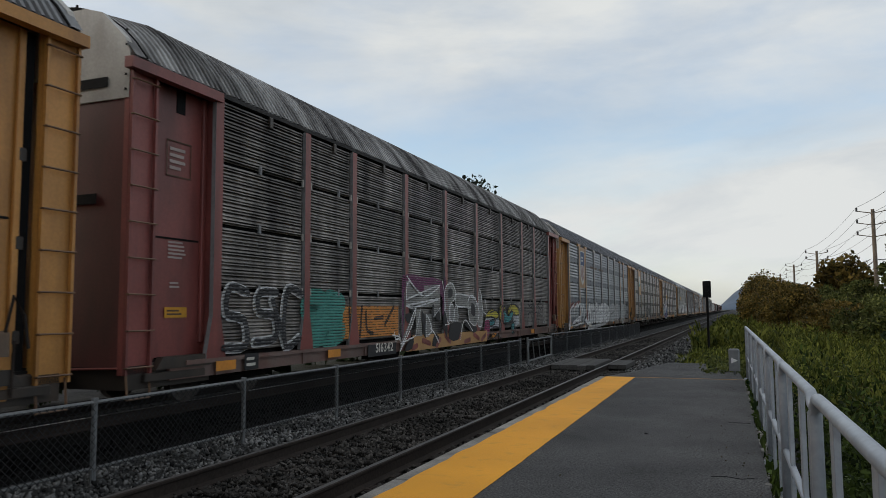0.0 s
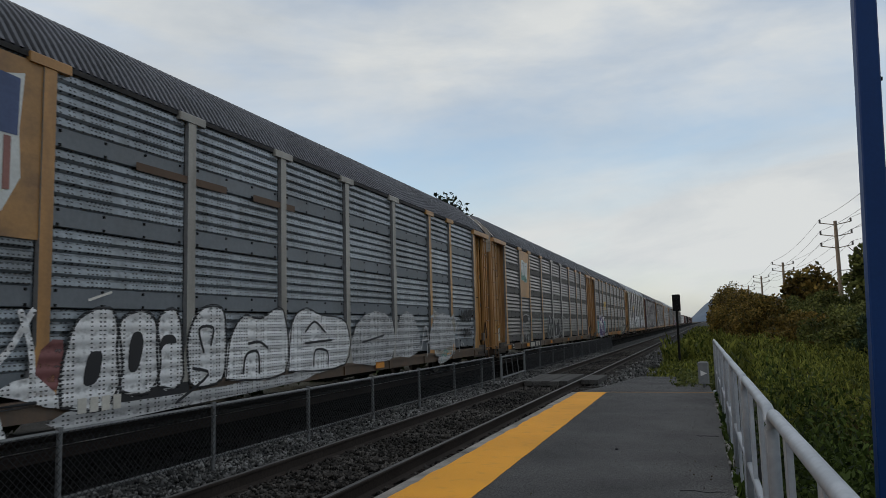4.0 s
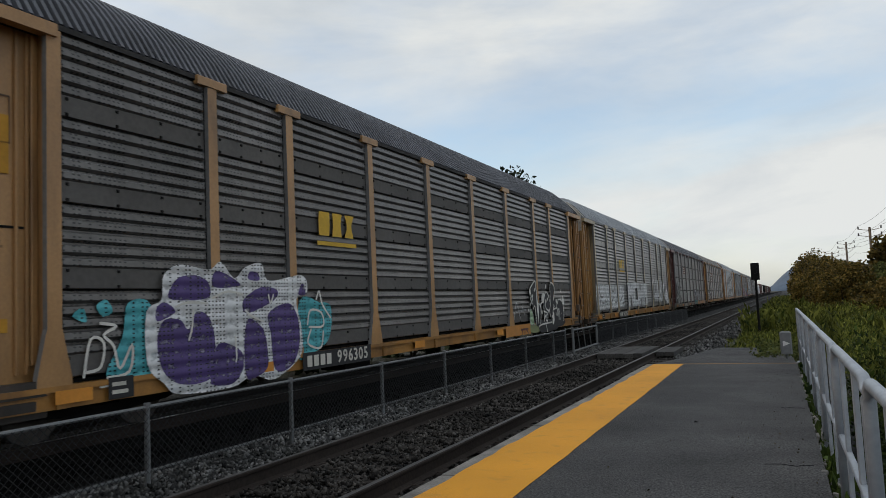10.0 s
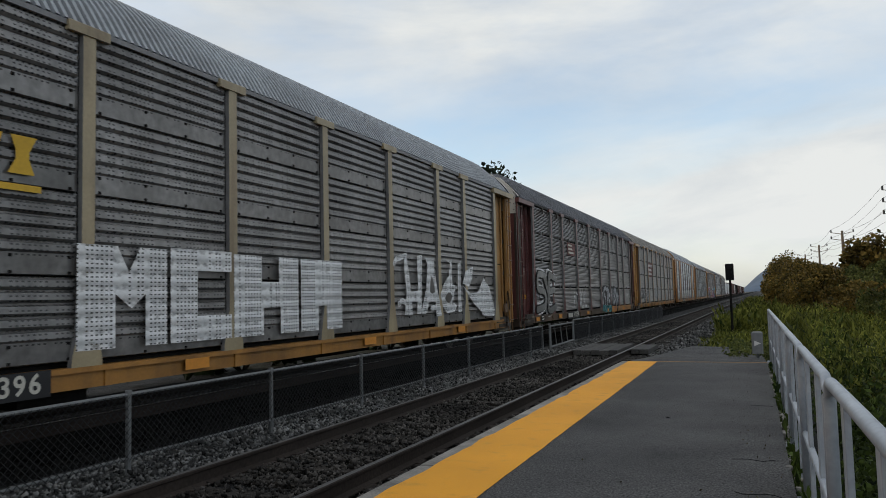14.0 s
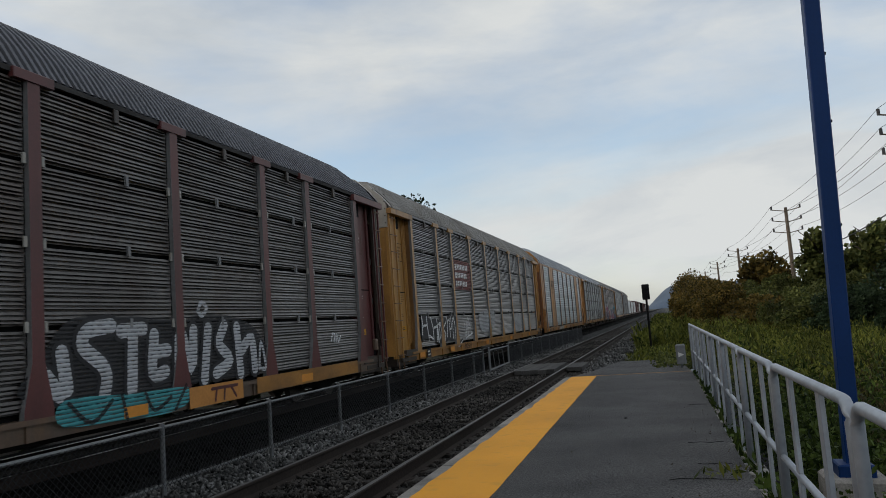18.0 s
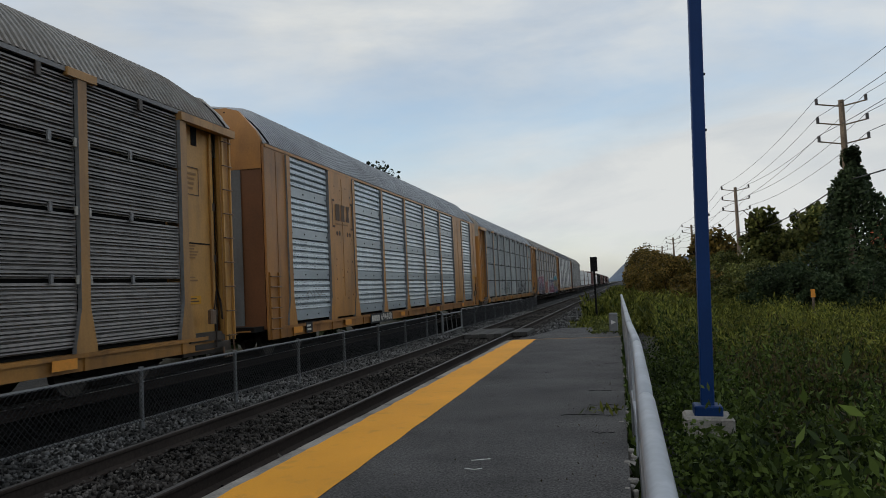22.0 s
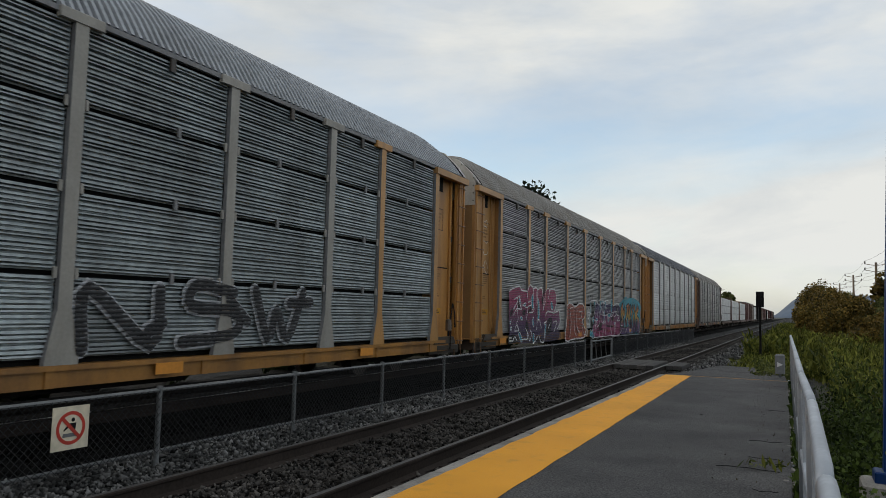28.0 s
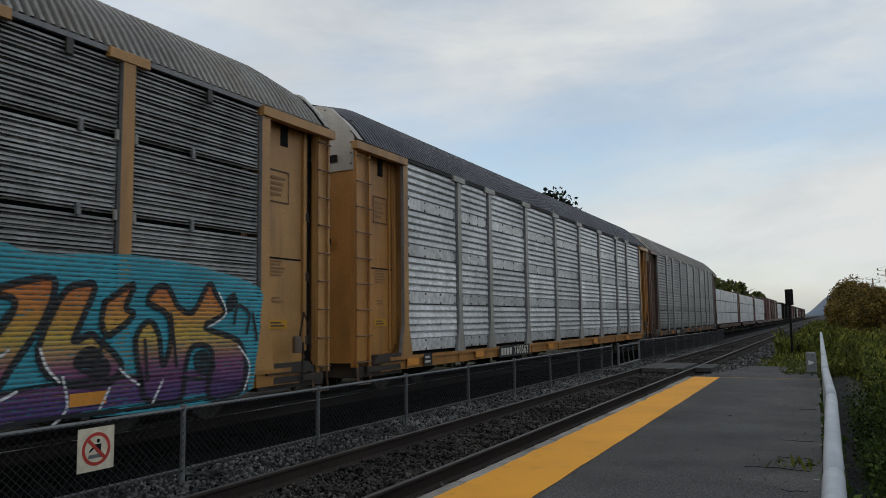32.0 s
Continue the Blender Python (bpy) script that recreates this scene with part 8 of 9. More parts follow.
lines(car, C["white"], 0.045, [(10.3, 0.55), (10.5, 1.2), (10.3, 1.7), (10.8, 1.75)], [(10.9, 1.8), (11.0, 0.9), (11.3, 0.6)], [(11.4, 1.75), (11.4, 1.0), (11.9, 0.7)], [(11.8, 1.6), (12.2, 1.6), (12.1, 1.35), (11.8, 1.3)], [(12.2, 1.1), (12.5, 0.7), (12.8, 0.6)], lift=0.1)
lines(car, C["white"], 0.06, [(13.15, 1.55), (13.4, 1.75), (13.65, 1.55), (13.4, 1.3), (13.15, 1.55)], [(13.2, 1.6), (13.6, 1.6)], [(13.2, 1.45), (13.6, 1.45)], [(12.95, 1.2), (13.3, 1.05), (13.7, 1.2)], [(12.95, 0.7), (13.1, 0.85), (13.3, 0.7), (13.1, 0.55), (12.95, 0.7)], lift=0.09)
lines(car, C["black"], 0.05, [(13.3, 2.2), (13.5, 2.3), (13.55, 2.1)], [(13.8, 2.1), (13.8, 2.3), (14.0, 2.3), (14.0, 2.1)], [(14.2, 2.12), (14.25, 2.32)], lift=0.06)
area(car, C["cyan"], [(14.0, 0.5), (14.3, 1.0), (14.1, 1.3), (14.5, 1.5), (14.4, 2.05), (14.7, 2.1), (14.8, 1.4), (14.6, 0.5)], [(16.0, 1.9), (16.0, 2.15), (16.4, 2.1), (16.3, 1.5)], lift=0.081, edge=C["white"], width=0.04)
area(car, C["fade3"], [(14.5, 0.45), (14.45, 1.2), (14.75, 2.05), (15.4, 1.95), (16.1, 2.05), (17.0, 1.98), (17.8, 2.08), (18.6, 1.95), (19.3, 2.05), (20.1, 1.9), (20.3, 1.2), (20.2, 0.5), (17.5, 0.45)], lift=0.083, edge=C["white"], width=0.04, steps=2)
lines(car, C["black"], 0.07, [(14.55, 1.95), (14.4, 1.5), (14.55, 1.2), (14.2, 1.0)], [(16.1, 2.0), (16.2, 1.5), (15.9, 1.25)], [(16.5, 1.95), (16.6, 1.6), (17.1, 1.55)], [(17.7, 2.0), (17.8, 1.6), (18.1, 1.3)], [(18.6, 1.9), (18.7, 1.5)], [(19.3, 2.0), (19.4, 1.6), (20.0, 1.5)], [(15.0, 0.75), (16.0, 0.8)], [(16.9, 0.95), (18.5, 0.9)], [(20.3, 1.9), (20.2, 0.6)], lift=0.0985)
area(car, C["magenta"], [(14.3, 0.42), (14.7, 0.72), (17.4, 0.78), (20.2, 0.72), (20.2, 0.44), (17.0, 0.41)], lift=0.0845, steps=1)
area(car, C["cyan"], [(13.72, 2.07), (13.83, 2.09), (13.82, 1.76), (13.77, 1.55), (13.66, 1.47), (13.66, 1.14), (13.55, 0.93), (13.55, 1.21), (13.62, 1.48), (13.71, 1.76)], [(15.49, 2.13), (15.73, 2.17), (15.7, 1.77), (15.58, 1.53), (15.55, 1.69)], [(16.58, 2.13), (16.8, 2.14), (16.56, 1.43), (16.37, 1.09), (16.27, 1.16), (16.46, 1.52)], lift=0.094, steps=2, edge=C["white"], width=0.035)
area(car, C["cyan"], [(17.91, 2.22), (18.26, 2.23), (18.11, 1.54), (17.92, 1.58)], [(14.74, 1.31), (15.01, 1.32), (15.11, 1.22), (14.8, 1.21)], [(17.11, 1.51), (17.62, 1.56), (17.95, 1.5), (17.48, 1.35)], [(17.25, 1.27), (17.57, 1.29), (17.5, 1.11)], [(18.63, 1.06), (18.94, 1.13), (18.84, 0.97)], [(13.63, 0.52), (13.71, 0.82), (13.91, 0.78), (14.1, 0.51)], lift=0.095, steps=2, edge=C["white"], width=0.03)
lines(car, C["white"], 0.04, [(15.63, 1.1), (15.64, 0.8), (15.48, 0.49)], [(16.79, 1.24), (16.83, 0.89), (16.7, 0.53)], [(18.02, 1.25), (18.21, 0.91), (18.03, 0.51)], [(18.63, 1.14), (18.84, 0.77), (18.67, 0.52)], [(13.69, 1.31), (14, 1.28), (14.7, 1.22), (14.9, 1.08), (14.62, 0.96)], [(15.49, 1.53), (15.93, 1.49), (16.53, 1.44)], [(15.94, 1.27), (15.99, 1.14), (16.42, 1.08), (16.82, 1.17)], [(15.5, 1.77), (15.47, 1.45), (15.56, 1.24), (15.4, 1.01), (15, 0.93), (14.83, 0.85)], [(14.24, 1.8), (14.58, 1.55)], [(15.79, 1.86), (15.97, 1.69)], [(16.91, 1.83), (17.14, 1.55), (17.2, 1.14)], [(18.08, 1.59), (18.73, 1.63), (19.27, 1.65)], [(19.27, 2.01), (19.45, 1.64), (18.73, 1.39)], [(13.81, 2.11), (14.4, 2.12), (14.86, 2.15), (14.96, 2.01), (15.16, 2.13), (15.91, 2.19), (16.27, 2.09), (17.18, 2.19), (17.47, 2.07), (17.91, 2.2)], lift=0.098)
area(car, C["black"], [(15.2, 1.0), (15.7, 1.12), (16.0, 1.0), (15.6, 0.8)], [(18.1, 1.3), (18.4, 1.4), (18.6, 1.3), (18.3, 1.2)], [(19.2, 1.95), (19.6, 1.9), (19.5, 1.65), (19.2, 1.7)], lift=0.1)
lines(car, C["white"], 0.045, [(16.2, 1.6), (16.6, 1.45), (17.1, 1.5)], [(16.1, 0.5), (16.4, 0.9), (16.3, 1.2)], [(17.6, 1.7), (17.9, 1.4), (18.5, 1.55)], [(17.7, 0.5), (17.9, 1.1)], [(18.9, 0.5), (19.0, 1.1)], [(19.3, 1.5), (19.9, 1.4), (19.4, 1.2), (20.1, 1.2)], [(15.0, 1.4), (15.3, 1.8)], lift=0.102)
area(car, C["cyan"], [(20.02, 0.87), (19.96, 1.68), (20.11, 2.07), (20.73, 2.22), (21.7, 2.5), (22.28, 2.4), (23.61, 2.48), (24.98, 2.37), (26.12, 2.12), (26.16, 1.7), (26.04, 0.88), (25.62, 0.4), (22.34, 0.45)], lift=0.079, steps=3)
area(car, C["fade"], [(19.99, 0.56), (19.97, 0.83), (20.36, 0.86), (20.71, 0.86), (21.42, 0.8), (22.33, 0.82), (23.64, 0.87), (25.87, 0.89), (25.87, 0.52), (23.41, 0.51), (21.43, 0.43)], lift=0.082, steps=1, edge=C["black"], width=0.05)
area(car, C["fade"], [(20.39, 1.68), (20.47, 1.88), (20.66, 2.05), (20.92, 2.1), (20.91, 1.91), (21.06, 1.78), (21.21, 1.9), (21.31, 2.08), (21.4, 1.69), (21.39, 1.47), (21.15, 1.36), (20.91, 1.42), (20.8, 1.52), (20.86, 1.4), (21.12, 1.17), (21.21, 1.05), (21.13, 0.88), (20.64, 0.89), (20.42, 1), (20.31, 1.16), (20.45, 1.3), (20.72, 1.17), (20.48, 1.42)], lift=0.085, steps=2, edge=C["black"], width=0.1)
area(car, C["fade"], [(21.54, 1.11), (21.76, 1.39), (21.97, 1.69), (21.98, 1.86), (21.72, 1.94), (22.41, 2.13), (22.48, 1.93), (22.36, 1.61), (22.21, 1.38), (21.99, 1.08), (21.85, 0.88), (21.63, 0.78), (21.58, 0.96)], [(22.43, 0.97), (22.31, 1.3), (22.6, 1.93), (22.86, 2.06), (23.04, 2.02), (22.82, 1.51), (22.77, 1.35), (23, 1.44), (23.14, 1.34), (23.35, 1.18), (23.47, 0.99), (23.24, 0.8), (22.74, 0.84)], [(23.19, 1.84), (23.63, 2.09), (23.51, 1.78), (23.64, 1.68), (23.27, 1.42), (23.15, 1.59)], lift=0.087, steps=2, edge=C["black"], width=0.09)
area(car, C["fade"], [(23.79, 0.78), (23.68, 1.34), (23.88, 1.59), (24.06, 1.42), (24.15, 0.97), (24.28, 1.33), (24.2, 1.69), (23.87, 1.85), (24, 2.05), (24.21, 2.06), (24.41, 1.79), (24.69, 1.73), (24.99, 2.14), (25.13, 1.99), (25.32, 1.7), (24.91, 1.5), (25.62, 1.28), (25.8, 0.89), (25.66, 0.48), (25.03, 0.45), (25.08, 1.12), (24.7, 1.22), (24.56, 0.95), (24.46, 0.48), (23.9, 0.53)], lift=0.089, steps=2, edge=C["black"], width=0.09)
area(car, C["black"], [(20.36, 1.17), (20.28, 1.43), (20.32, 1.81), (20.52, 2.02), (20.44, 1.78), (20.42, 1.49), (20.54, 1.26)], [(21.45, 1.22), (21.74, 1.46), (21.93, 1.75), (21.83, 1.46), (21.56, 1.11)], [(22.78, 1.04), (22.85, 1.24), (23.07, 1.28), (23.31, 1.02), (23.17, 0.86)], [(24.78, 0.85), (24.7, 1.08), (24.92, 1.17), (25.15, 0.92), (25.03, 0.79)], [(25.37, 1.7), (25.37, 1.94), (25.54, 2.02), (25.61, 1.85)], [(20.1, 0.87), (20.21, 1.17), (20.43, 0.97), (20.64, 0.85)], lift=0.093, steps=3)
lines(car, C["white"], 0.035, [(20.33, 1.07), (20.5, 0.92), (20.8, 0.94)], [(20.8, 1.5), (20.9, 1.36), (21.01, 1.26)], [(21.44, 1.51), (21.17, 1.32)], [(21.68, 0.75), (21.63, 1.01), (21.95, 1.28)], [(22.33, 1.28), (22.42, 1.06), (22.59, 0.88)], [(23.44, 0.98), (23.57, 0.87), (23.75, 0.75)], [(20.51, 0.63), (20.7, 0.8), (20.93, 0.73), (20.92, 0.56)], [(21.4, 0.45), (21.74, 0.66), (22.06, 0.81)], [(21.39, 2.08), (21.42, 1.69), (21.51, 1.54)], [(25.19, 2.01), (25.35, 1.7), (24.99, 1.5)], [(25.62, 1.2), (25.89, 0.88), (25.76, 0.49)], [(22.63, 0.93), (22.7, 0.57), (22.52, 0.38)], [(23.29, 0.75), (23.14, 0.48)], [(24.15, 0.79), (23.98, 0.49)], lift=0.097)
lines(car, C["ink"], 0.05, [(21.15, 1.34), (21.2, 1.76), (21.29, 2.01)], [(20.92, 1.33), (21, 1.13), (21.25, 0.84)], [(23.21, 1.44), (23.08, 1.03)], [(23.83, 1.34), (23.89, 0.81)], [(24.27, 1.69), (24.39, 0.96)], [(25.53, 1.55), (25.61, 1.82), (25.86, 1.7), (25.81, 1.39)], [(25.95, 1.7), (26.05, 1.29)], [(20.01, 1.94), (20.12, 1.81), (20.06, 1.68)], [(20, 1.56), (20.17, 1.59)], [(21.44, 0.4), (22.24, 0.46), (23.41, 0.45)], lift=0.1)
for k, z in enumerate((4.25, 4.05, 3.6, 3.35, 2.95, 2.8)):
    r = random.Random(90 + k)
    yy = y_at(1.62) - PITCH * 0 + r.uniform(-0.05, 0.1)
    sh = Shape()
    ribbon(sh, [(-0.22 + 0.11 * i + r.uniform(-0.03, 0.03), r.uniform(-0.12, 0.12)) for i in range(5)], 0.022, 0.0)
    on_side(car, "tag", sh.mesh("tag", C["tag"]), yy, z, DOOR_LIFT + 0.004, "white marker tag")
common_marks(car, "543070", C["stencil"], plate=False)
part("end_text", lettering("HEIGHT CAR", 0.13, C["stencil"]), car, Matrix.Translation((0.55, ew, 5.35)) @ pose(0, 0, 0, 90, 0, 0))
couple(car, 10)

car = autorack("orange-tan auto carrier with clean silver panels", ORA, P_SILVER, "broad", R_DARK, ORA, post=TAN2, painted=1)
common_marks(car, "760563", C["pale"])
couple(car, 11)

car = autorack("brown-ended auto carrier with weathered grey panels", BRN, P_GREY, "broad", R_DIRTY, BRN, painted=1)
common_marks(car, "", C["pale"])
couple(car, 12)


def lumber_flat(label, load):
    car = thing("bulkhead_flat_car", label, "freight car", group="flat cars with wrapped lumber")
    ln = 20.5
    underframe(car, BRN, ln)
    for e in (-1, 1):
        part("bulkhead", Shape().box(-1.45, 1.45, e * (ln / 2 - 0.3) - 0.15, e * (ln / 2 - 0.3) + 0.15, FLOOR - 0.05, 4.3, c=0.02).mesh("bulkhead", BRN), car)
    part("deck", Shape().box(-1.5, 1.5, -ln / 2, ln / 2, FLOOR - 0.08, FLOOR).mesh("deck", M["dark"]), car)
    n = 5
    for i in range(n):
        for r in range(3):
            y0 = -ln / 2 + 0.6 + i * (ln - 1.2) / n
            part("wrapped_load", Shape().box(-1.38, 1.38 + random.uniform(-0.03, 0.03), y0 + 0.04, y0 + (ln - 1.2) / n - 0.04, FLOOR + 0.04 + r * 1.08, FLOOR + 1.06 + r * 1.08, c=0.04).mesh("bundle", load), car)
    return car, ln


def boxcar(label, mat, ln=17.0, top=4.5):
    car = thing("boxcar", label, "freight car", group="mixed freight cars")
    underframe(car, mat, ln)
    part("body", Shape().box(-HALF + 0.05, HALF - 0.05, -ln / 2, ln / 2, FLOOR - 0.05, top, c=0.05).mesh("body", mat), car)
    for i in range(14):
        y = -ln / 2 + 0.4 + i * (ln - 0.8) / 13
        if abs(y) > 1.7:
            part("side_post", cached(("bpost", mat.name, top), lambda: Shape().box(0, 0.05, -0.05, 0.05, FLOOR, top - 0.1).mesh("side_post", mat)), car, pose(HALF - 0.05, y, 0))
    part("sliding_door", Shape().box(HALF - 0.05, HALF + 0.03, -1.6, 1.6, FLOOR, top - 0.2, c=0.02).mesh("sliding_door", mat), car)
    part("roof", Shape().extrude([(-HALF, top - 0.02), (HALF, top - 0.02), (HALF, top + 0.05), (0, top + 0.22), (-HALF, top + 0.05)], -ln / 2 - 0.05, ln / 2 + 0.05).mesh("roof", R_DARK), car)
    return car, ln


WRAP = surface("white_lumber_wrap", (0.62, 0.62, 0.61), 0.5, coarse=(0.9, 0.75, 1.12), fine=(6, 0.75, 1.15), bump=0.5, bump_scale=4, bump_dist=0.05, stain=(0.25, 0.25, 0.26), stain_scale=1.7, stain_amount=0.35)
y_tail = 7.41 + PITCH * 12 + 0.6
for kind in "lllbblbbbbbblbbbbbbb":
    car, ln = lumber_flat("bulkhead flat car stacked with white wrapped lumber", WRAP) if kind == "l" else boxcar("dark brown boxcar far down the train", random.choice([BRN, MAR, M["dark"]]))
    couple(car, 0, y=y_tail + ln / 2)
    y_tail += ln + 0.9


def motions():
    """The whole train rolls towards the camera's side of the plan."""
    for thing_, y in TRAIN:
        walk(thing_, [(t, pose(FAR - (y - run(t)) * math.tan(radians(TURN)), y - run(t), RAIL, 0, 0, TURN)) for t in range(33)])


# ---- plants ----
def plants(name, label, category, centres, size, mat, up=0.0, aspect=1.6):
    centres = np.asarray(centres)
    away = np.hypot(centres[:, 0] - 2.15, (centres[:, 1] - 4.7) * 0.7)
    centres = centres[(away > 0.42) | (centres[:, 2] < -0.25)]
    v, f = quads(np.asarray(centres), size, up, aspect)
    return thing(name, label, category, data=raw_mesh(name, v, f, mat), kind="stuff")


def field(n, x0, x1, y0, y1, h0, h1, lean=0.0, near=1.0):
    """Points of leaves along upright stalks over a strip of ground."""
    k = 7
    m = n // k
    u = rng.random(m) ** near
    x, y = rng.uniform(x0, x1, m), y0 + (y1 - y0) * u
    clump = np.array([noise.noise((a * 0.7, b_ * 0.7, 4)) for a, b_ in zip(x, y)])
    h = (h0 + (h1 - h0) * rng.random(m)) * np.maximum(0.25, 1 + 1.1 * clump)
    t = rng.random((m, k)) ** 0.7
    gz = np.array([ground_height(a) for a in x])
    p = np.stack([x[:, None] + rng.normal(0, 0.06, (m, k)) + lean * t, y[:, None] + rng.normal(0, 0.06, (m, k)), gz[:, None] + h[:, None] * t], -1)
    return p.reshape(-1, 3)


def crown(cx, cy, z0, z1, rx, ry, n, lumps=14, seed=0):
    """Points of leaves over a lumpy crown: many clumps on the shell of an ellipsoid, with gaps."""
    r = np.random.default_rng(seed)
    cz, rz = (z0 + z1) / 2, (z1 - z0) / 2
    d = r.normal(size=(lumps, 3))
    d /= np.linalg.norm(d, axis=1)[:, None]
    c = d * r.uniform(0.35, 0.85, (lumps, 1))
    c = c * [rx, ry, rz] + [cx, cy, cz]
    rad = r.uniform(0.22, 0.42, lumps) * min(rx, ry, rz)
    k = r.integers(0, lumps, n)
    q = r.normal(size=(n, 3))
    q /= np.linalg.norm(q, axis=1)[:, None]
    return c[k] + q * (rad[k] * r.uniform(0.55, 1.1, n))[:, None]


plants("weeds", "low leafy weeds on the bank by the platform", "weeds", field(105000, 1.75, 8.5, -8, 13, 0.10, 0.42, near=1.1), 0.036, M["weed"], 0.2, 1.4)
plants("weeds", "dense broad-leaved weeds by the lamp post", "weeds", field(40000, 1.85, 4.5, 1.5, 9, 0.12, 0.48), 0.042, M["weed"], 0.1, 1.25)
plants("tall_weeds", "tall narrow-leaved weeds in clumps on the bank", "weeds", field(46000, 2.1, 9.0, -2, 14, 0.35, 0.85), 0.034, M["weed"], 0.6, 2.6)
plants("tall_weeds", "dark seed heads above the weeds", "weeds", field(9000, 2.6, 9.0, 0, 14, 0.55, 0.95), 0.022, M["drygrass"], 0.8, 2.4)
plants("dry_grass", "dry brown stalks among the weeds", "grass", field(60000, 3.0, 13, 7, 17, 0.15, 0.60), 0.026, M["drygrass"], 1.0, 4.0)
plants("goldenrod", "yellow-green goldenrod and tall grass", "grass", field(190000, 2.2, 14, 11, 38, 0.35, 0.95), 0.034, M["golden"], 0.9, 3.6)
plants("tall_grass", "tall green grass beside the hedge", "grass", field(26000, 1.8, 5.5, 20, 60, 0.35, 0.85), 0.07, M["golden"], 1.1, 4.0)
plants("verge_grass", "thin brownish grass along the track far ahead", "grass", field(40000, -0.6, 4.5, 32, 150, 0.25, 0.8, near=1.3), 0.10, M["golden"], 1.0, 3.0)
plants("verge_weeds", "weeds at the platform end by the track", "weeds", field(16000, -0.4, 2.4, 20.6, 36, 0.1, 0.40), 0.05, M["golden"], 0.8, 3.0)
plants("verge_weeds", "small shrub growing at the platform corner", "weeds", field(4200, 0.55, 1.3, 16.6, 20.2, 0.35, 0.62), 0.05, M["leaf_mid"], 0.2, 1.6)
edge = [(1.47 - 0.0105 * y + abs(rng.normal(0, 0.07)), y, -0.08 + abs(rng.normal(0, 0.06))) for y in np.concatenate([rng.uniform(-4, 15, 900), rng.normal(3.6, 0.3, 200), rng.normal(6.2, 0.35, 200), rng.normal(9.5, 0.4, 150)])]
plants("edge_weeds", "sparse weeds in the crack along the handrail", "weeds", edge, 0.06, M["weed"], 0.8, 2.0)
tuft = [(1.18 + rng.normal(0, 0.13), 4.55 + rng.normal(0, 0.08), 0.03 + abs(rng.normal(0, 0.03))) for _ in range(26)]
plants("edge_weeds", "grass tuft growing out of the asphalt", "weeds", tuft, 0.035, M["golden"], 0.6, 3.0)


litter = [(rng.uniform(0.75, 1.36) if k % 3 else rng.uniform(-0.5, 1.3), rng.uniform(1.2, 14), 0.006) for k in range(210)]
v, f = quads(np.array(litter), 0.011, -0.9, 1.8)
thing("leaf_litter", "small dark dry leaves blown onto the asphalt", "litter", data=raw_mesh("leaf_litter", v, f, M["drygrass"]), kind="stuff")


def shrub(label, cx, cy, w, d, h, n, mat, seed, size=0.16):
    s = thing("shrub", label, "shrub", (0, 0, 0), group="hedge along the tracks")
    g = ground_height(cx)
    sh = Shape()
    r = random.Random(seed)
    for k in range(6):
        a = r.uniform(0, 6.28)
        sh.tube([(cx, cy, g - 0.1), (cx + math.cos(a) * w * 0.12, cy + math.sin(a) * d * 0.12, g + h * 0.3), (cx + math.cos(a) * w * 0.3, cy + math.sin(a) * d * 0.3, g + h * 0.75)], 0.05, 5, r2=0.012)
    part("stem", sh.mesh("stem", M["bark"]), s)
    v, f = quads(crown(cx, cy, g - h * 0.05, g + h, w / 2, d / 2, n, 44, seed), size)
    part("foliage", raw_mesh("foliage", v, f, mat), s)
    return s


def tree(label, cx, cy, h, w, n, mat, seed, size=0.22, trunk=0.2, base=0.35, lumps=34):
    t = thing("tree", label, "tree", (0, 0, 0))
    g = ground_height(cx)
    r = random.Random(seed)
    sh = Shape().tube([(cx, cy, g - 0.2), (cx + 0.1, cy, g + h * 0.4), (cx - 0.05, cy + 0.1, g + h * 0.9)], trunk, 8, r2=trunk * 0.2)
    for k in range(10):
        a, z = r.uniform(0, 6.28), g + h * r.uniform(base, 0.8)
        sh.tube([(cx, cy, z), (cx + math.cos(a) * w * 0.25, cy + math.sin(a) * w * 0.25, z + h * 0.08), (cx + math.cos(a) * w * 0.42, cy + math.sin(a) * w * 0.42, z + h * 0.15)], trunk * 0.35, 5, r2=0.015)
    part("trunk", sh.mesh("trunk", M["bark"]), t)
    v, f = quads(crown(cx, cy, g + h * base * 0.8, g + h, w / 2, w / 2, n, lumps, seed), size)
    part("crown", raw_mesh("crown", v, f, mat), t)
    return t


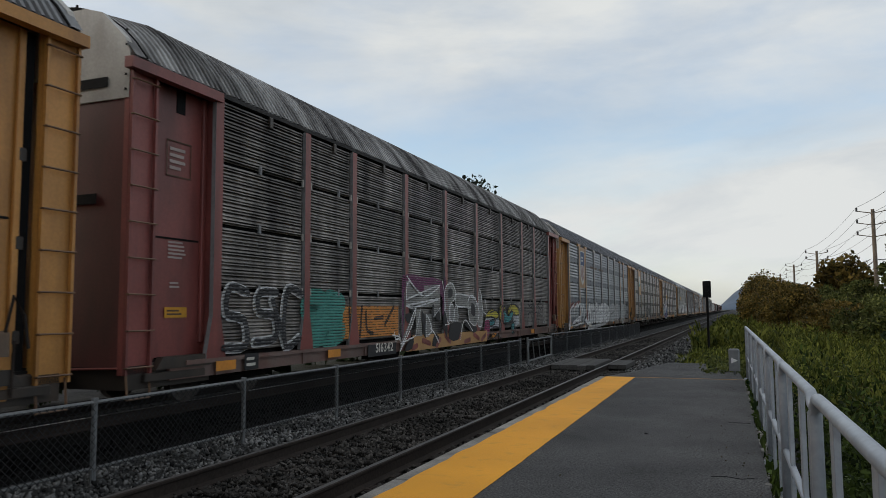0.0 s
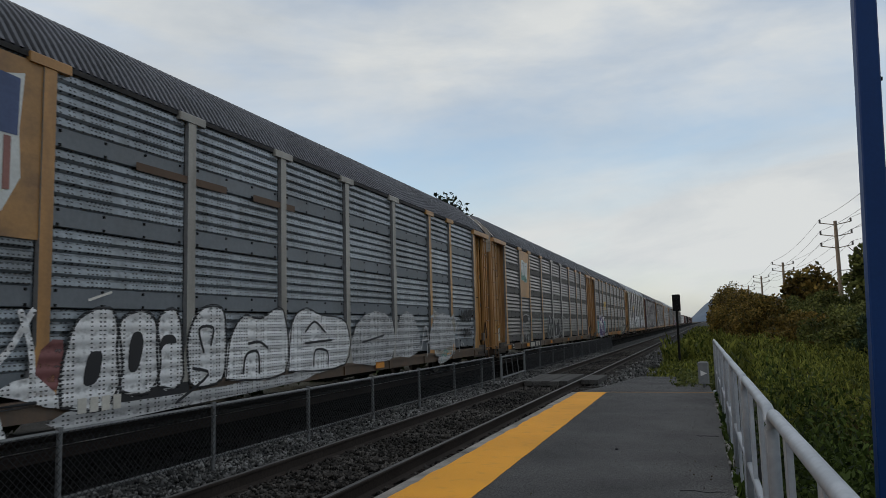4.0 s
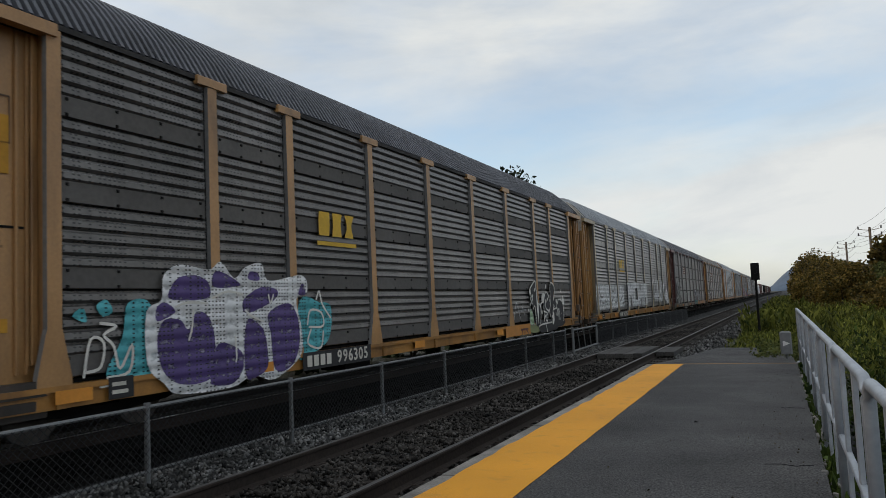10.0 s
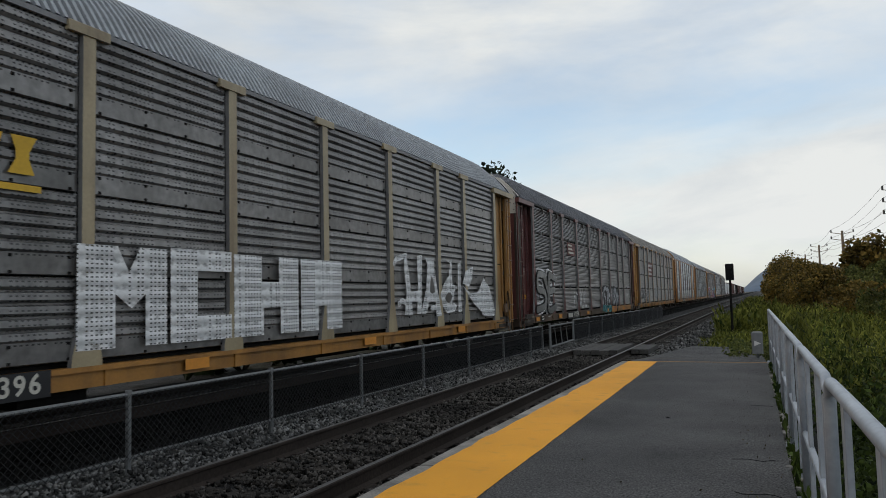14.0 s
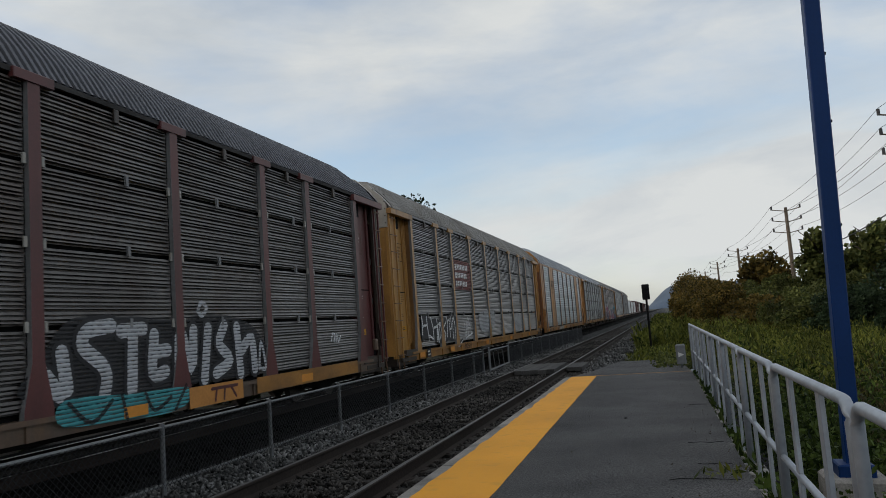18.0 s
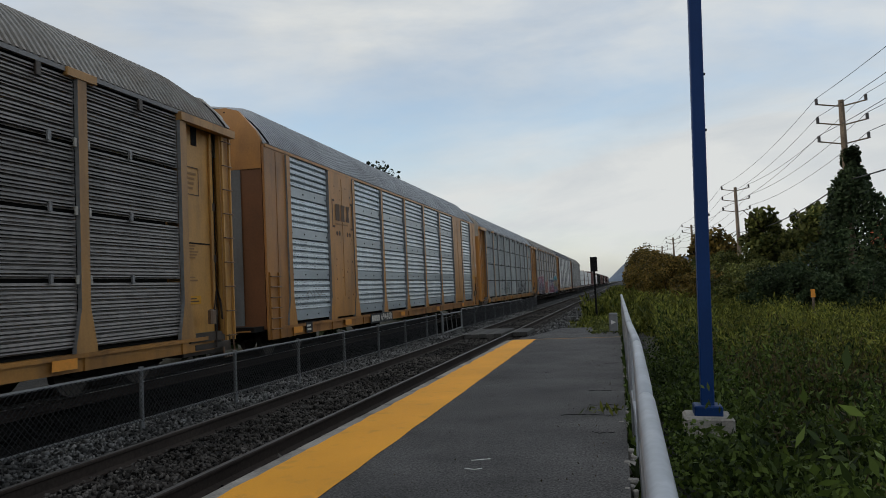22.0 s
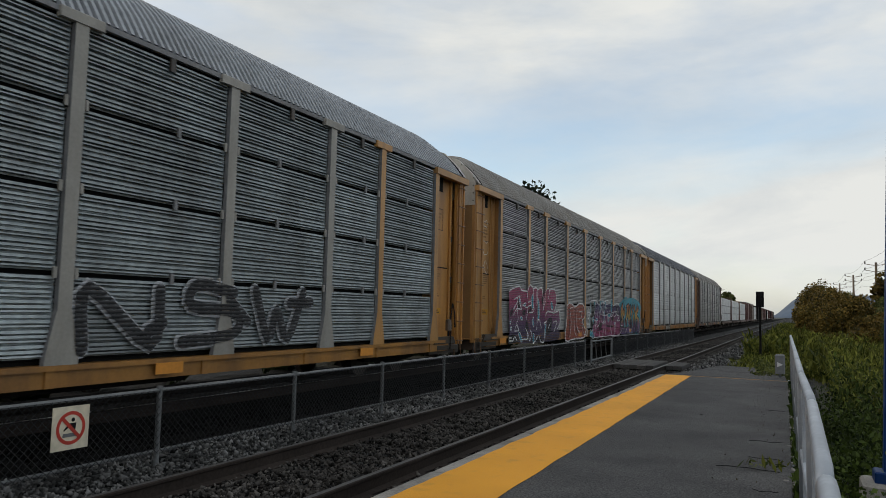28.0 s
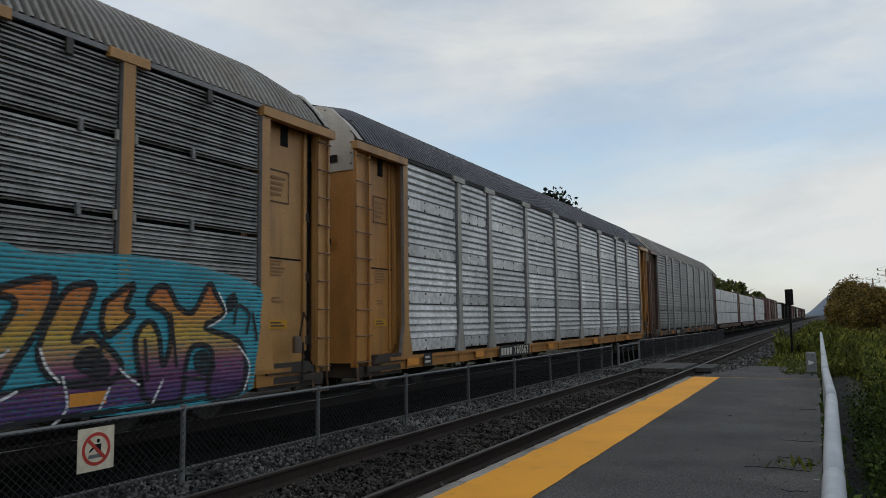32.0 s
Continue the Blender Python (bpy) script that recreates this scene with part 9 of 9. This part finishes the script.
# creeper bank and hedge, from the near right to the far end of the track
k = 0
for cx, cy, w, d, h, mat, n in (
        (12.5, 21, 6, 5, 1.9, "leaf_dark", 5200), (16.5, 19, 6, 6, 2.3, "leaf_dark", 5200), (9.5, 25, 5, 5, 2.1, "leaf_dark", 5200), (13, 27, 6, 6, 2.5, "leaf_dark", 5600), (8.2, 30, 4.6, 5, 2.4, "leaf_dark", 5200),
        (17, 25, 7, 7, 2.7, "leaf_dark", 5200), (11.5, 33, 6, 6, 2.5, "leaf_dark", 5600), (7.0, 35, 4.4, 6, 2.5, "leaf_mid", 5200), (9.6, 39, 5.4, 6, 2.9, "leaf_mid", 5200), (5.6, 41, 4.2, 6, 2.8, "leaf_autumn", 4800),
        (14, 40, 6, 7, 3.2, "leaf_mid", 5000), (8.0, 47, 5, 7, 3.6, "leaf_mid", 5000), (4.2, 49, 4.4, 7, 3.6, "leaf_autumn", 4600), (3.6, 58, 4.4, 8, 4.1, "leaf_autumn", 4600), (8.4, 57, 5, 8, 4.0, "leaf_mid", 4600),
        (3.6, 68, 4.8, 9, 4.9, "leaf_autumn", 4200), (9, 68, 6, 10, 4.5, "leaf_mid", 4200), (3.8, 80, 5, 10, 5.5, "leaf_autumn", 3600), (4.2, 93, 5, 12, 5.9, "leaf_mid", 3400), (7.4, 110, 6, 16, 5.6, "leaf_autumn", 3200), (9, 130, 7, 20, 6, "leaf_mid", 3000), (11, 160, 9, 30, 6.5, "leaf_mid", 2800)):
    k += 1
    shrub("dark creeper-covered bush on the bank" if mat == "leaf_dark" else "dense roadside bush with turning leaves", cx, cy, w, d, h, int(n * 3.8), M[mat], 100 + k, 0.050 + 0.0010 * cy)

tree("slender tree above the hedge with small leaves", 10.2, 47, 6.4, 3.0, 3000, M["leaf_mid"], 301, 0.22)
tree("slender tree above the hedge with small leaves", 12.6, 44, 6.1, 3.2, 3000, M["leaf_mid"], 302, 0.2)
tree("young tree above the hedge", 8.6, 60, 5.9, 4.4, 3000, M["leaf_autumn"], 303, 0.25)
tree("young tree above the hedge", 13.5, 52, 5.4, 5.0, 3600, M["leaf_mid"], 304, 0.24)
tree("tall ragged tree behind the train", -20.6, 61.5, 15.7, 4.6, 2600, M["spruce"], 305, 0.26, 0.25, lumps=90)
tree("broad tree behind the train", -18.6, 61, 13.8, 4.4, 2000, M["spruce"], 306, 0.26, 0.25, lumps=90)
tree("round green tree far behind the train", -24, 190, 12.5, 16, 5200, M["leaf_mid"], 307, 0.6, 0.4)
tree("round green tree far behind the train", -22, 240, 11.5, 20, 5200, M["leaf_mid"], 308, 0.7, 0.4)
tree("tree behind the train", -20, 130, 10.5, 12, 4200, M["leaf_mid"], 309, 0.5, 0.3)


# ---- line poles and wires ----
def build_pole(x, y, top, arms, label):
    p = thing("utility_pole", label, "utility pole", (x, y, 0), group="line of poles behind the hedge")
    g = ground_height(x)
    part("pole", Shape().tube([(0, 0, g - 0.3), (0, 0, top)], 0.17, 10, r2=0.11).mesh("pole", M["wood"]), p)
    for dz in arms:
        for sx in (-1, 1):
            a = part("arm", Shape().tube([(sx * 0.10, 0, top - dz), (sx * 0.95, 0, top - dz + 0.16)], 0.032, 6).mesh("arm", M["wood"]), p)
            part("insulator", Shape().tube([(sx * 0.95, 0, top - dz + 0.14), (sx * 0.95, 0, top - dz + 0.40)], 0.065, 8).mesh("insulator", M["insulator"]), a)
    return p


POLES = [(11.6, 3.0, 9.0), (10.75, 30.7, 8.5), (9.95, 55.8, 7.95), (8.75, 79.9, 6.95), (8.6, 108, 7.2), (8.6, 140, 7.4)]
for i, (x, y, top) in enumerate(POLES):
    build_pole(x, y, top, (0.25, 1.05, 1.85) if i < 3 else (0.3, 0.9), "weathered wooden utility pole with cross arms")
for (xa, ya, za), (xb, yb, zb) in zip(POLES, POLES[1:]):
    for dz in (0.25, 1.05, 1.85):
        for sx in (-1, 1):
            pts = [(xa + (xb - xa) * t + sx * 0.95, ya + (yb - ya) * t, za + (zb - za) * t - dz + 0.42 - 4 * 0.45 * t * (1 - t)) for t in (i / 12 for i in range(13))]
            thing("power_line", "thin dark overhead wire", "wire", data=Shape().tube(pts, 0.012, 4).mesh("power_line", M["wire"]), group="overhead wires")
    pts = [(xa + (xb - xa) * t, ya + (yb - ya) * t, za + (zb - za) * t - 3.4 - 4 * 0.5 * t * (1 - t)) for t in (i / 12 for i in range(13))]
    thing("power_line", "thick dark telephone cable", "wire", data=Shape().tube(pts, 0.03, 5).mesh("power_line", M["wire"]), group="overhead wires")

ivy = thing("climbing_vine", "dark creeper climbing up the utility pole", "climbing plant")
pts = []
for z in np.linspace(0.4, 6.3, 60):
    rad = 0.28 + 2.1 * max(0.0, (5.6 - z) / 5.2) ** 0.8
    for _ in range(260):
        a = rng.uniform(0, 6.283)
        rr = rad * rng.uniform(0.55, 1.12) * (1 + 0.5 * noise.noise((math.cos(a) * 1.5, math.sin(a) * 1.5, z * 1.2)))
        pts.append((10.95 + math.cos(a) * rr + 0.25 * max(0, 4.5 - z) * 0.3, 30.7 + math.sin(a) * rr, z + rng.normal(0, 0.08)))
v, f = quads(np.array(pts), 0.115)
part("foliage", raw_mesh("foliage", v, f, M["leaf_dark"]), ivy)
stake = thing("marker_stake", "orange marker stake among the weeds", "stake", (7.6, 24.0, -0.7))
part("stake", Shape().box(-0.03, 0.03, -0.03, 0.03, 0, 1.45).mesh("stake", M["wood"]), stake)
part("flag", Shape().box(-0.07, 0.07, -0.04, -0.03, 1.18, 1.46).mesh("flag", C["reflect"]), stake)


# ---- distance ----
def build_building():
    b_ = thing("orange_building", "orange-clad industrial building behind the trees", "building", (34, 70, -0.4))
    part("wall", Shape().box(-9, 9, -7, 7, 0, 6.2).mesh("wall", M["brickred"]), b_)
    part("roof", Shape().box(-9.1, 9.1, -7.1, 7.1, 6.2, 6.35).mesh("roof", M["fence"]), b_)
    part("roof_unit", Shape().box(-6, -4.4, -3, -1.6, 6.35, 7.1, c=0.05).mesh("roof_unit", M["greybox"]), b_)
    part("vent_stack", Shape().tube([(-4.9, -4.5, 6.35), (-4.9, -4.5, 8.0)], 0.18, 8).mesh("vent_stack", M["greybox"]), b_)


build_building()


def build_hill():
    n, m, sh = 60, 8, Shape()
    prof = lambda u: max(0.0, math.sin(math.pi * min(1, max(0, u))) ** 0.9)
    verts = []
    for j in range(m + 1):
        for i in range(n + 1):
            u = i / n
            x = -92 + u * 1300
            hgt = np.interp(u, [0, 0.02, 0.045, 0.07, 0.095, 0.12, 0.3, 0.7, 1], [0, 14, 50, 82, 104, 112, 108, 60, 0])
            t = j / m
            verts.append((x, 3000 + t * 900, -1 + hgt * math.sin(math.pi * 0.5 * t) ** 0.6 + 3 * noise.noise((u * 20, t * 6, 0)) * (0 if t < 0.05 else 1)))
    sh.add(verts, [(j * (n + 1) + i, j * (n + 1) + i + 1, (j + 1) * (n + 1) + i + 1, (j + 1) * (n + 1) + i) for j in range(m) for i in range(n)])
    thing("distant_hill", "wooded hill on the horizon with haze painted in as blue", "hill", data=sh.mesh("hill", M["hill"]), kind="structure")


build_hill()


def marker(x, y, h, mat):
    m = thing("marker_post", "pale post beside the track in the distance", "post", (x, y, -0.4))
    part("shaft", Shape().box(-0.09, 0.09, -0.09, 0.09, 0, h, c=0.02).mesh("shaft", mat), m)
    part("cap", Shape().box(-0.16, 0.16, -0.12, 0.12, h, h + 0.25, c=0.02).mesh("cap", mat), m)


marker(2.6, 72, 2.6, M["concrete"])
marker(5.0, 88, 2.2, M["concrete"])
# Scrub row added as a screen against bright sky below the cars.
for i in range(16):
    shrub("dark scrub added on the far side to block light under the train", -14.2 + random.uniform(-0.6, 0.6) - i * 0.06, -30 + i * 10, 4.5, 13, 2.9 + random.uniform(-0.3, 0.4), 2600, M["leaf_dark"], 400 + i, 0.4)

motions()
